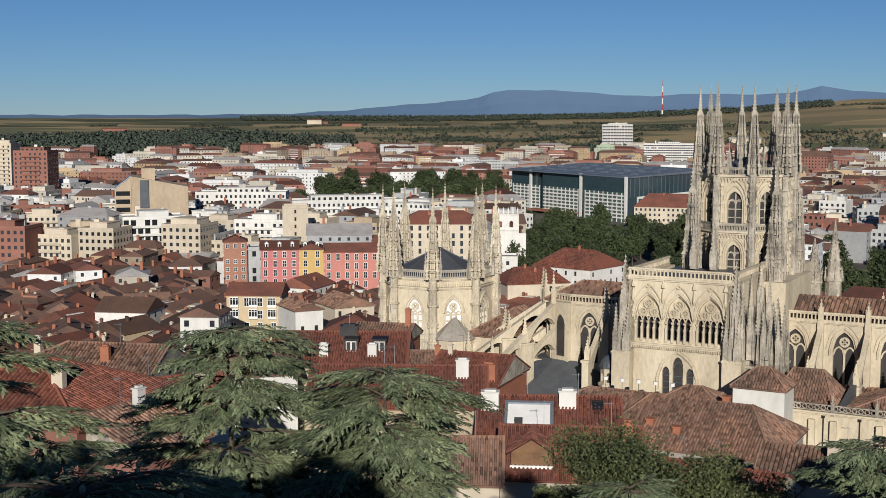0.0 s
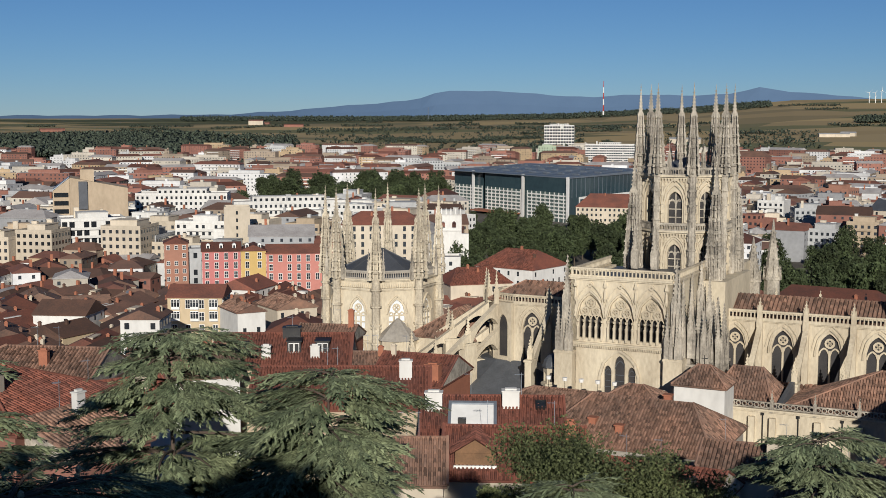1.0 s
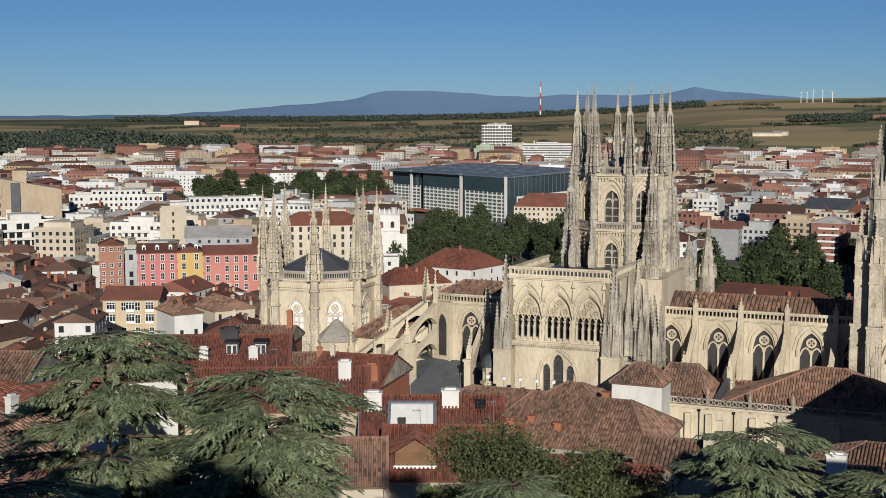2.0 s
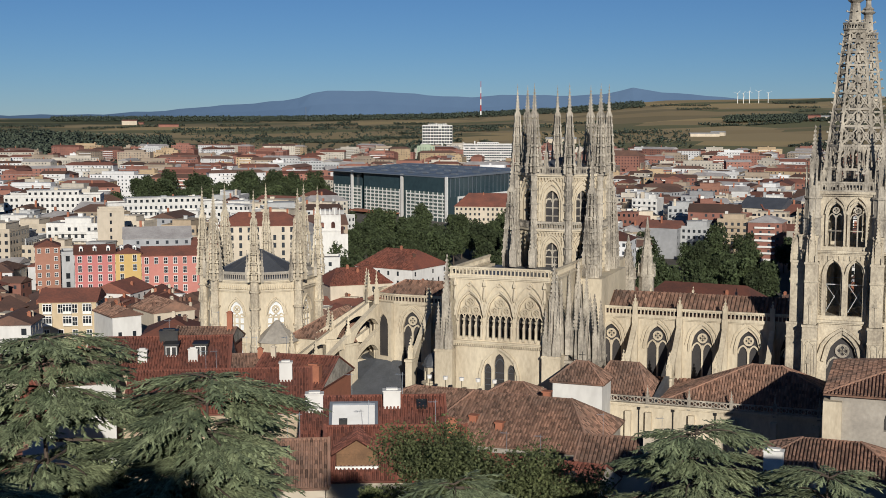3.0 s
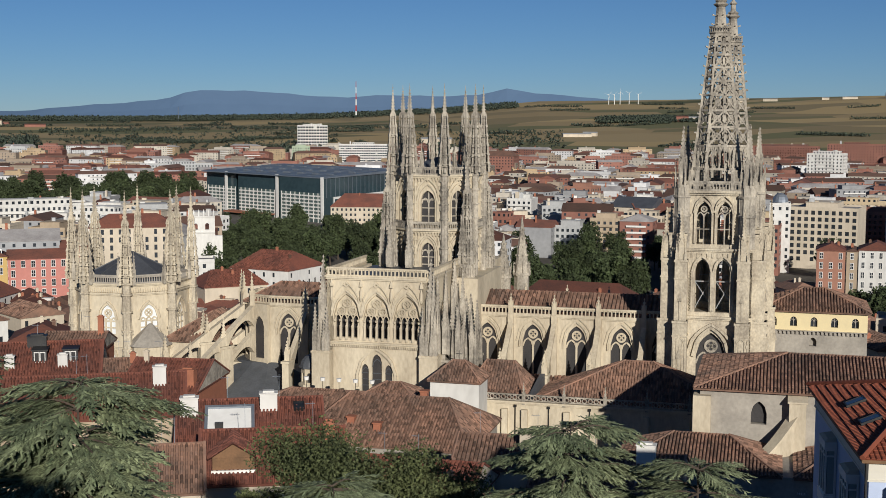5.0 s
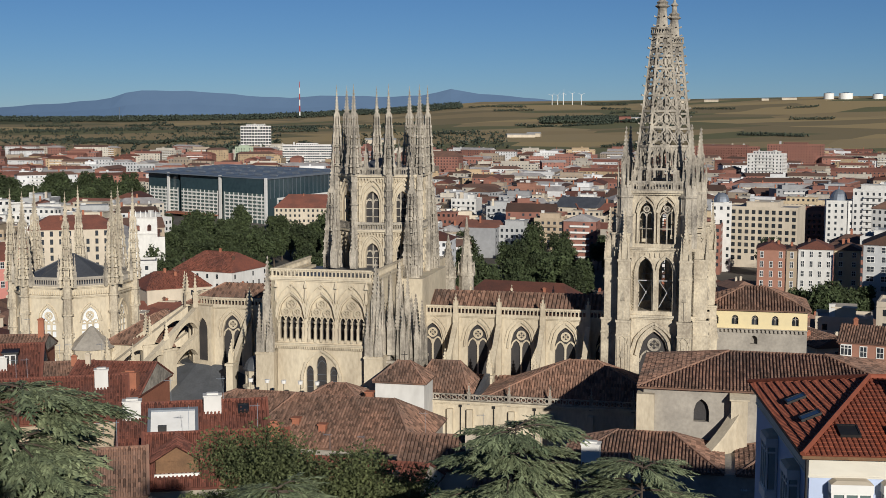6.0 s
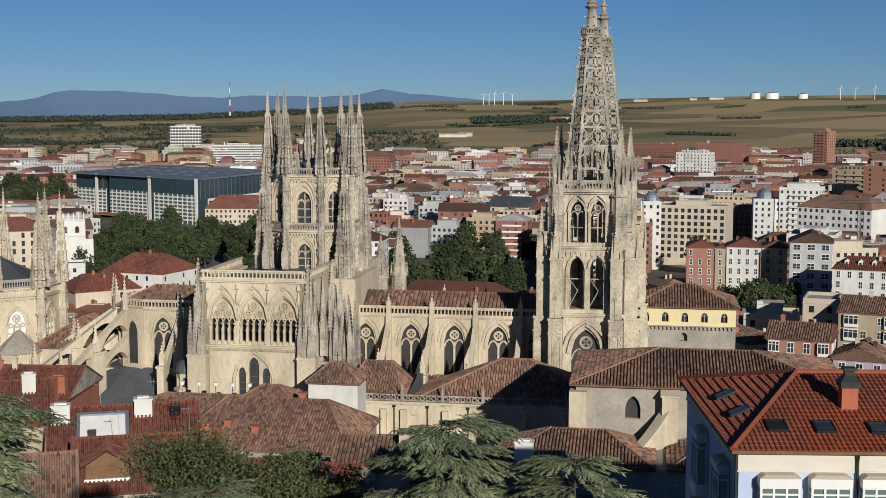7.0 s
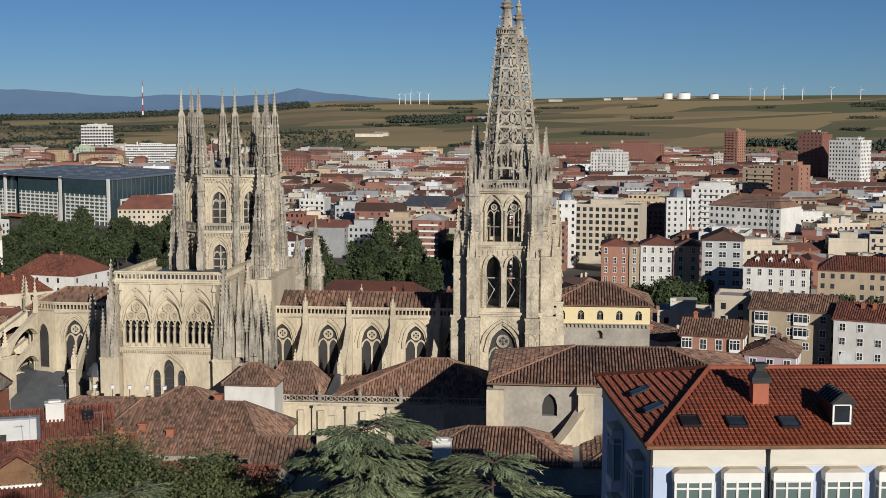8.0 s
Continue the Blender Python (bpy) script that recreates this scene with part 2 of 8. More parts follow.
tagged(part("ground", gg, ground_material()), "hillside, town ground and patchwork of stubble fields out to the horizon", "ground", kind="structure")

# far mountains, beyond the plain
mg = G()
mv = []
for i in range(161):
    a = -40 + i * 0.65
    h = lerp((-40, -12, -7, -4.5, -1.5, 1.2, 2.2, 3.2, 4.2, 5.2, 6.3, 8.0, 9.5, 11.5, 13.5, 15.2, 16.5, 17.6, 20, 23, 27, 64), (0.05, 0.05, 0.1, 0.25, 0.52, 0.72, 1.05, 1.2, 1.12, 1.17, 1.05, 0.92, 0.88, 1.0, 0.92, 1.0, 1.27, 1.12, 0.9, 0.6, 0.3, 0.1), a)
    h += 0.02 * math.sin(a * 3.1) + 0.012 * math.sin(a * 7.7)
    x, y = polar(a, 4900)
    x2, y2 = polar(a, 4780)
    zt = EYE_Z + 4900 * math.tan(radians(h))
    mv += [(x2, y2, 30.0), (x * 0.992, y * 0.992, 40 + (zt - 40) * 0.6), (x, y, zt)]
for i in range(160):
    for j in range(2):
        mg.f.append((3 * i + j, 3 * i + 3 + j, 3 * i + 4 + j, 3 * i + 1 + j))
mg.v = mv
# the blue of the distance haze is painted into the base colour
HILLS = mat("haze_painted_mountains", (0.10, 0.155, 0.24), (0.085, 0.135, 0.215), 1.0, 0.002, 0.01, 0.0, spec=0.0)
tagged(part("mountain_backdrop", mg, HILLS), "mountain range on the far horizon, painted in haze blue", "mountains", kind="structure")


# ---- the cathedral ----
CATH = pose(90.4, 186.2, 0, 0, 0, -28.5)     # x west, y south, origin under the north-west tower
AXIS = 9.75


def arch_h(x, w, k=1.0):
    """Height of a pointed arch of width w above its springing."""
    return k * math.sqrt(max(0.0, w * w - (abs(x) + w / 2) ** 2))


def frame_of(p, q):
    d = Vector((q[0] - p[0], q[1] - p[1]))
    ln = d.length
    u = d / ln
    return u, Vector((u.y, -u.x)), ln          # along, outward, length


def panel(g, p, q, z0, z1, thick, holes=(), n=8):
    """A wall from plan point p to q; outside is on the right hand. holes: (middle, width, sill, springing, k), k the arch's steepness (0: flat)."""
    u, o, ln = frame_of(p, q)
    xs = {0.0, ln}
    for c, w, s, h, k in holes:
        for i in range(n + 1):
            xs.add(c - w / 2 + w * i / n)
    xs = sorted(xs)

    def block(a, b, za, zb, zc, zd):
        pts = []
        for lo_hi in ((za, zb), (zc, zd)):
            for x, off, z in ((a, 0, lo_hi[0]), (b, 0, lo_hi[1]), (b, -thick, lo_hi[1]), (a, -thick, lo_hi[0])):
                pts.append((p[0] + u.x * x + o.x * off, p[1] + u.y * x + o.y * off, z))
        g.hexa(pts)
    for a, b in zip(xs, xs[1:]):
        if b - a < 1e-6:
            continue
        mid = (a + b) / 2
        hole = next((t for t in holes if abs(mid - t[0]) < t[1] / 2), None)
        if not hole:
            block(a, b, z0, z0, z1, z1)
            continue
        c, w, s, h, k = hole
        if s > z0:
            block(a, b, z0, z0, s, s)
        ta, tb = h + arch_h(a - c, w, k), h + arch_h(b - c, w, k)
        block(a, b, ta, tb, z1, z1)


def ring_bar(g, p, u, o, c, zc, r, w, d, a0=0.0, a1=2 * math.pi, n=14):
    """A curved moulding in the wall plane."""
    for i in range(n):
        t0, t1 = a0 + (a1 - a0) * i / n, a0 + (a1 - a0) * (i + 1) / n
        pts = []
        for t in (t0, t1):
            for rr in (r - w / 2, r + w / 2):
                for off in (0, d):
                    x = c + rr * math.cos(t)
                    pts.append((p[0] + u.x * x + o.x * off, p[1] + u.y * x + o.y * off, zc + rr * math.sin(t)))
        a, b, cc, dd, e, f, gg_, h = pts
        g.add([a, b, cc, dd, e, f, gg_, h], [(0, 1, 3, 2), (4, 6, 7, 5), (0, 4, 5, 1), (2, 3, 7, 6), (1, 5, 7, 3), (0, 2, 6, 4)])


def hood(g, p, q, c, w, h, k, wd, d, n=10, foot=0.0):
    """A pointed hood mould round an opening."""
    u, o, ln = frame_of(p, q)
    pts = []
    for i in range(n + 1):
        x = -w / 2 + w * i / n
        pts.append((x, h + arch_h(x, w, k)))
    if foot:
        pts = [(-w / 2, h - foot)] + pts + [(w / 2, h - foot)]
    for (xa, za), (xb, zb) in zip(pts, pts[1:]):
        A = Vector((p[0] + u.x * (c + xa) + o.x * d / 2, p[1] + u.y * (c + xa) + o.y * d / 2, za))
        B = Vector((p[0] + u.x * (c + xb) + o.x * d / 2, p[1] + u.y * (c + xb) + o.y * d / 2, zb))
        g.bar(A, B, wd)


def window(parent, p, q, c, w, s, h, k, back, glass=LEADED, lights=2, rose=True, stone=None, transom=None):
    """Glass, mullions and tracery of one pointed opening, as a part with its own pieces."""
    u, o, ln = frame_of(p, q)
    at = lambda x, off, z: (p[0] + u.x * (c + x) + o.x * off, p[1] + u.y * (c + x) + o.y * off, z)
    n = 10
    g = G()
    if glass:
        top = [at(-w / 2 + w * i / n, -back, h + arch_h(-w / 2 + w * i / n, w, k)) for i in range(n + 1)]
        low = [at(-w / 2 + w * i / n, -back, s) for i in range(n + 1)]
        deep = [tuple(Vector(t) - Vector((o.x, o.y, 0)) * 0.05) for t in low + top]
        g.v = low + top + deep
        for i in range(n):
            g.f.append((i, i + 1, n + 2 + i, n + 1 + i))
            g.f.append((2 * n + 2 + i + 1, 2 * n + 2 + i, 3 * n + 3 + i, 3 * n + 4 + i))
        win = part("window", g, glass, parent)
    else:
        win = parent
    t = G()
    b = min(0.34, w * 0.09)
    hs = h if rose else h + 0.3
    for i in range(1, lights):
        x = -w / 2 + w * i / lights
        t.bar(at(x, -back + 0.12, s), at(x, -back + 0.12, hs + (0 if rose else arch_h(x, w, k))), b)
    lw = w / lights
    for i in range(lights):
        x = -w / 2 + lw * (i + 0.5)
        prev = None
        for j in range(7):
            xx = -lw / 2 + lw * j / 6
            cur = at(x + xx, -back + 0.12, h - lw * 0.55 + arch_h(xx, lw, 0.9))
            if prev:
                t.bar(prev, cur, b * 0.8)
            prev = cur
    if rose:
        r = w * 0.2
        zc = h + w * 0.36 * k
        ring_bar(t, at(0, -back, 0), u, o, 0, zc, r, b * 0.9, 0.25)
        for i in range(4):
            a = i * math.pi / 2
            ring_bar(t, at(0, -back, 0), u, o, r * 0.48 * math.cos(a), zc + r * 0.48 * math.sin(a), r * 0.42, b * 0.5, 0.2, n=8)
    for zz in (transom or []):
        t.bar(at(-w / 2, -back + 0.1, zz), at(w / 2, -back + 0.1, zz), b * 0.8)
    part("tracery", t, stone or STONE, win)
    return win


def pinnacle(g, c, z0, w, shaft, spire, turn=0.0, crockets=6, gable=True):
    """A square shaft with gablets and a crocketed spirelet."""
    u = (math.cos(turn), math.sin(turn))
    g.obox(c, u, w, w, z0, z0 + shaft)
    zt = z0 + shaft
    if gable:
        for i in range(4):
            a = turn + i * math.pi / 2
            d = (math.cos(a), math.sin(a))
            s = (-d[1], d[0])
            k = w * 0.56
            base = [(c[0] + d[0] * k + s[0] * t * w * 0.5, c[1] + d[1] * k + s[1] * t * w * 0.5, zt - w * 0.15) for t in (-1, 1)]
            g.add(base + [(c[0] + d[0] * k, c[1] + d[1] * k, zt + w * 0.95), (c[0], c[1], zt + w * 0.5)], [(0, 1, 2), (1, 3, 2), (3, 0, 2)])
            if w > 0.9:
                g.bar((c[0] + d[0] * k * .9 + s[0] * w * .45, c[1] + d[1] * k * .9 + s[1] * w * .45, zt - shaft * .8), (c[0] + d[0] * k * .9 + s[0] * w * .45, c[1] + d[1] * k * .9 + s[1] * w * .45, zt + w * .5), w * 0.12)
    g.ngon(c, 4, w * 0.52, w * 0.05, zt, zt + spire, turn + math.pi / 4)
    for j in range(crockets):
        f = (j + 0.6) / (crockets + 0.5)
        r = w * 0.55 * (1 - f) + w * 0.06
        for i in range(4):
            a = turn + math.pi / 4 + i * math.pi / 2
            q = (c[0] + r * math.cos(a), c[1] + r * math.sin(a))
            k = w * 0.15
            g.ngon(q, 3, k, k * 0.4, zt + spire * f, zt + spire * f + k * 2.2, a)
    g.ngon(c, 4, w * 0.05, w * 0.16, zt + spire, zt + spire + w * 0.2, turn)
    g.ngon(c, 4, w * 0.16, 0, zt + spire + w * 0.2, zt + spire + w * 0.55, turn)


def balustrade(g, p, q, z, h=1.3, step=0.62, w=0.26):
    u, o, ln = frame_of(p, q)
    mid = ((p[0] + q[0]) / 2, (p[1] + q[1]) / 2)
    g.obox(mid, u, ln, w * 1.5, z, z + h * 0.16)
    g.obox(mid, u, ln, w * 1.5, z + h * 0.82, z + h)
    n = max(2, round(ln / step))
    for i in range(n):
        x = (i + 0.5) * ln / n
        g.obox((p[0] + u.x * x, p[1] + u.y * x), u, w * 0.75, w * 0.8, z + h * 0.16, z + h * 0.82)
    for i in range(n):
        x = i * ln / n
        c0 = (p[0] + u.x * x, p[1] + u.y * x)
        g.obox(c0, u, w * 1.25, w * 0.7, z + h * 0.66, z + h * 0.82)


def cornice(g, p, q, z, h=0.5, out=0.35):
    u, o, ln = frame_of(p, q)
    for k, (a, b) in enumerate(((0, 0.45), (0.45, 1.0))):
        d = out * (0.5 if k == 0 else 1.0)
        mid = ((p[0] + q[0]) / 2 + o.x * d / 2, (p[1] + q[1]) / 2 + o.y * d / 2)
        g.obox(mid, u, ln, d + 0.1, z + h * a, z + h * b)


def tiles(g, a, b, c, d, pitch=0.42, course=0.6, rise=0.13, wob=0.02, rng=None):
    """Barrel tiles over the slope a-b (eave) to d-c (ridge); a-d and b-c are its sides. Each tile is an island of its own."""
    rng = rng or random.Random(5)
    a, b, c, d = map(Vector, (a, b, c, d))
    nrm = (b - a).cross(d - a)
    nrm = nrm.normalized() if nrm.length > 1e-6 else (b - a).cross(c - a).normalized()
    if nrm.z < 0:
        nrm.negate()
    eave = (b - a)
    ue = eave.normalized()
    slope = (d - a) - ue * (d - a).dot(ue)
    if slope.length < 0.05:
        slope = (c - b) - ue * (c - b).dot(ue)
    H = slope.length
    us = slope / H
    da, cb = (d - a).dot(ue), (c - b).dot(ue) + eave.length
    base = a - nrm * 0.02
    g.add([tuple(t - nrm * 0.05) for t in (a, b, c, d)], [(0, 1, 2, 3)])
    nc = max(1, round(H / course))
    V, Fc = [], []
    for j in range(nc):
        h0, h1 = H * j / nc, H * (j + 1) / nc + 0.04
        f = (j + 0.5) / nc
        lo, hi = da * f, eave.length + (cb - eave.length) * f
        n = int((hi - lo) / pitch)
        if n < 1:
            continue
        x0 = math.ceil(lo / pitch) * pitch
        for i in range(n):
            x = x0 + (i + 0.5) * pitch
            if x + pitch / 2 > hi + 0.05:
                break
            e = rng.uniform(-wob, wob)
            r0, r1 = pitch * 0.36, pitch * 0.30
            k = len(V)
            for hh, rr, up in ((h0, r0, 0.045 + e), (h1, r1, 0.0)):
                for s, t in ((-1, 0), (-0.55, 0.85), (0.55, 0.85), (1, 0)):
                    V.append(tuple(a + ue * (x + s * rr + e) + us * hh + nrm * (t * rise + up)))
            Fc += [(k, k + 1, k + 5, k + 4), (k + 1, k + 2, k + 6, k + 5), (k + 2, k + 3, k + 7, k + 6), (k, k + 3, k + 2, k + 1)]
    g.add(V, Fc)


def hip_roof(parent, x0, x1, y0, y1, z, rise, material=TILE, pitch=0.42, hips=(True, True), over=0.5, name="roof", ridge_at=0.5, ridge_axis=0, course=0.6, inset=None):
    """Tiled roof with the ridge along x (or y), each slope a part, with a slab below; hips: which ends slope."""
    x0, x1, y0, y1 = x0 - over, x1 + over, y0 - over, y1 + over
    if ridge_axis:
        ym = x0 + (x1 - x0) * ridge_at
        k = min((x1 - x0) / 2, (y1 - y0) / 2 - 0.1)
        r0 = (ym, y0 + (k if hips[0] else 0), z + rise)
        r1 = (ym, y1 - (k if hips[1] else 0), z + rise)
        A, B, C, D = (x0, y0, z), (x1, y0, z), (x1, y1, z), (x0, y1, z)
        slopes = [(B, C, r1, r0), (D, A, r0, r1), (A, B, r0, r0), (C, D, r1, r1)]
    else:
        ym = y0 + (y1 - y0) * ridge_at
        k = inset or min((y1 - y0) / 2, (x1 - x0) / 2 - 0.1)
        r0 = (x0 + (k if hips[0] else 0), ym, z + rise)
        r1 = (x1 - (k if hips[1] else 0), ym, z + rise)
        A, B, C, D = (x0, y0, z), (x1, y0, z), (x1, y1, z), (x0, y1, z)
        slopes = [(A, B, r1, r0), (C, D, r0, r1), (D, A, r0, r0), (B, C, r1, r1)]
    rf = None
    s = G()
    s.add([A, B, C, D, r0, r1], [(3, 2, 1, 0)])
    s.box(x0, x1, y0, y1, z - 0.22, z - 0.03)
    rf = part(name, s, material, parent)
    for i, (a, b, c, d) in enumerate(slopes):
        if i >= 2:
            flat = not hips[i - 2]
            if flat:
                s2 = G().add([a, b, c], [(0, 1, 2)])
                part("gable", s2, STONE_W, rf)
                continue
        g = G()
        tiles(g, a, b, c, d, pitch, course, rise=pitch * 0.42)
        part("tile_slope", g, material, rf)
    rg = G()
    if Vector(r0) != Vector(r1):
        rg.bar(r0, r1, 0.22, n=6)
    for i, (cn, rr) in enumerate(((A, r0), (B, r1 if not ridge_axis else r0), (C, r1), (D, r0 if not ridge_axis else r1))):
        rg.bar(Vector(cn) + Vector((0, 0, 0.1)), Vector(rr) + Vector((0, 0, 0.1)), 0.2, n=6)
    part("ridge_tiles", rg, material, rf)
    return rf


# -- bell tower, with an openwork spire
def bell_tower(m, label):
    root = thing("bell_tower", label, "bell tower", m, "cathedral bell towers")
    W, Z1, Z2, Z3 = 6.0, 35.4, 46.2, 55.2
    sides = [((-1, -1), (1, -1)), ((1, -1), (1, 1)), ((1, 1), (-1, 1)), ((-1, 1), (-1, -1))]
    for (ax, ay), (bx, by) in sides:
        p, q = (ax * W, ay * W), (bx * W, by * W)
        p2, q2 = (ax * 4.9, ay * 4.9), (bx * 4.9, by * 4.9)
        u, o, ln = frame_of(p, q)
        off = lambda t, d: (t[0] + o.x * d, t[1] + o.y * d)
        g = G()
        panel(g, p, q, 0, Z1, 1.1, [(W, 4.6, 26.0, 29.6, 0.95)])
        cornice(g, p, q, Z1, 0.6, 0.5)
        hood(g, p, q, W, 5.6, 29.6, 0.95, 0.45, 0.5)
        hood(g, p, q, W, 7.4, 29.6, 0.8, 0.4, 0.5)
        wl = part("wall", g, STONE_P, root)
        window(wl, p, q, W, 4.6, 26.0, 29.6, 0.95, 0.7, stone=STONE_W)
        g = G()
        panel(g, p, q, Z1, Z2, 1.1, [(W - 1.6, 2.15, 36.6, 43.2, 0.95), (W + 1.6, 2.15, 36.6, 43.2, 0.95)])
        for c in (W - 1.65, W + 1.65):
            hood(g, p, q, c, 3.0, 43.0, 0.95, 0.3, 0.5, foot=6.2)
            for k in range(14):
                z = 36.8 + k * 0.46
                for sx in (-1.75, 1.75):
                    cc = off((p[0] + u.x * (c + sx), p[1] + u.y * (c + sx)), 0.15)
                    g.obox(cc, u, 0.22, 0.3, z, z + 0.2)
        cornice(g, p, q, Z2, 0.5, 0.4)
        for k in range(9):
            c5 = off((p[0] + u.x * (W - 3.2 + k * .8), p[1] + u.y * (W - 3.2 + k * .8)), .08)
            g.ngon(c5, 4, .17, .17, 45.2, 45.9, .7)
        part("wall", g, STONE_P, root)
        # timber bell frames seen through the openings
        bf = G()
        for c in (W - 1.65, W + 1.65):
            A = off((p[0] + u.x * (c - 1.1), p[1] + u.y * (c - 1.1)), -1.7)
            B = off((p[0] + u.x * (c + 1.1), p[1] + u.y * (c + 1.1)), -1.7)
            bf.bar((*A, 37.0), (*B, 41.2), 0.1)
            bf.bar((*B, 38.0), (*A, 41.2), 0.08)
            bf.bar((*A, 41.3), (*B, 41.3), 0.14)
        part("bell_frame", bf, WALLS["grey"], root)
        g = G()
        panel(g, p2, q2, Z2, Z3, 0.9, [(4.9 - 1.6, 2.2, 47.2, 52.0, 0.95), (4.9 + 1.6, 2.2, 47.2, 52.0, 0.95)])
        for c in (4.9 - 1.6, 4.9 + 1.6):
            hood(g, p2, q2, c, 2.7, 52.0, 0.95, 0.28, 0.5, foot=4.6)
            hood(g, p2, q2, c, 3.1, 52.2, 1.0, 0.2, 0.7)
        cornice(g, p2, q2, Z3 - 0.2, 0.7, 0.7)
        wl = part("wall", g, STONE_P, root)
        for c in (4.9 - 1.6, 4.9 + 1.6):
            window(wl, p2, q2, c, 2.2, 47.2, 52.0, 0.95, 0.45, glass=None, stone=STONE_W, transom=[49.6])
        g = G()
        pb, qb = off(p2, 0.5), off(q2, 0.5)
        balustrade(g, pb, qb, Z3 + 0.5, 1.5, 0.5, 0.22)
        part("balustrade", g, STONE_W, root)
        # buttress pair at the ends of each face, stepping back
        for e, s in ((p, 1), (q, -1)):
            g = G()
            b0 = (e[0] + u.x * s * 1.25, e[1] + u.y * s * 1.25)
            for z0, z1, dep, wd in ((0, 35.4, 2.4, 2.2), (35.4, 45.0, 2.0, 1.9), (45.0, 49.0, 0.9, 1.4)):
                cc = (b0[0] + o.x * dep / 2, b0[1] + o.y * dep / 2)
                g.obox(cc, u, wd, dep, z0, z1)
                g.obox((b0[0] + o.x * (dep + .12) / 2, b0[1] + o.y * (dep + .12) / 2), u, wd + 0.25, dep + 0.12, z1 - 0.35, z1)
            for zz in (29.5, 38.5):
                cc = off(b0, 2.45 if zz < 35 else 1.95)
                g.bar((*off(cc, 0), zz - 3), (*off(cc, 0), zz), 0.3, 0.42)
                g.ngon(cc, 4, 0.5, 0, zz, zz + 1.8, 0.4)
                for sx in (-.85, -.42, .42, .85):
                    c3 = (cc[0] + u.x * sx, cc[1] + u.y * sx)
                    g.bar((*c3, zz - 4.5), (*c3, zz + 3.2), 0.13)
                for zc in (zz - 4.6, zz + 3.4):
                    g.obox(off(b0, 1.25 if zz < 35 else 1.05), u, 2.4 if zz < 35 else 2.1, 2.6 if zz < 35 else 2.2, zc, zc + .25)
                hood(g, off(b0, 2.4 if zz < 35 else 1.9), (b0[0] + u.x * 9 + o.x * (2.4 if zz < 35 else 1.9), b0[1] + u.y * 9 + o.y * (2.4 if zz < 35 else 1.9)), 0, 1.6, zz + 2.0, 1.0, 0.16, 0.1)
            pinnacle(g, off(b0, 1.35), 45.0, 0.9, 2.6, 5.0, math.atan2(u.y, u.x), 9)
            for sx in (-.7, .7):
                c4 = off(b0, 1.9)
                pinnacle(g, (c4[0] + u.x * sx, c4[1] + u.y * sx), 45.0, 0.4, 1.0, 2.2, math.atan2(u.y, u.x), 4, False)
            part("buttress", g, STONE_P, root)
    # corner turrets round the spire's foot
    for sx, sy in ((-1, -1), (1, -1), (1, 1), (-1, 1)):
        g = G()
        c = (sx * 5.0, sy * 5.0)
        g.ngon(c, 8, 1.35, 1.2, Z2, Z3 + 1.4, 0.39)
        for z in (48.6, 51.6, 54.6):
            g.ngon(c, 8, 1.5, 1.5, z, z + 0.3, 0.39)
        for i in range(8):
            a = 0.39 + i * math.pi / 4
            g.bar((c[0] + 1.35 * math.cos(a), c[1] + 1.35 * math.sin(a), Z2), (c[0] + 1.2 * math.cos(a), c[1] + 1.2 * math.sin(a), Z3 + 3.4), 0.16, 0.1)
            pinnacle(g, (c[0] + 1.15 * math.cos(a), c[1] + 1.15 * math.sin(a)), Z3 + 1.0, 0.34, 1.0, 2.6, a, 3, False)
        pinnacle(g, c, Z3 + 1.4, 1.15, 3.4, 5.2, 0.0, 8)
        part("turret", g, STONE_W, root)
        for dx, dy in ((-2.3 * sx, 0.3 * sy), (0.3 * sx, -2.3 * sy)):
            g = G()
            pinnacle(g, (c[0] + dx, c[1] + dy), Z3 + 0.5, 0.6, 3.0, 3.4, 0.0, 6)
            part("pinnacle", g, STONE_W, root)
    # octagonal spire of ribs and pierced panels
    zb, zt, rb, rt = 56.0, 80.0, 4.3, 1.5
    rad = lambda z: rb + (rt - rb) * (z - zb) / (zt - zb)
    cor = lambda i, z, k=1.0: (rad(z) * k * math.cos(math.pi / 8 + i * math.pi / 4), rad(z) * k * math.sin(math.pi / 8 + i * math.pi / 4), z)
    g = G()
    for i in range(8):
        g.bar(cor(i, zb), cor(i + 1, zb), 0.5)
    spire = part("spire", g, STONE_W, root)
    for i in range(8):
        part("rib", G().bar(cor(i, zb), cor(i, zt), 0.5, 0.3), STONE_W, spire)
    zz = [zb + 0.2, 59.0, 62.6, 65.6, 68.2, 70.6, 72.8, 74.9, 76.9, 78.6, zt]
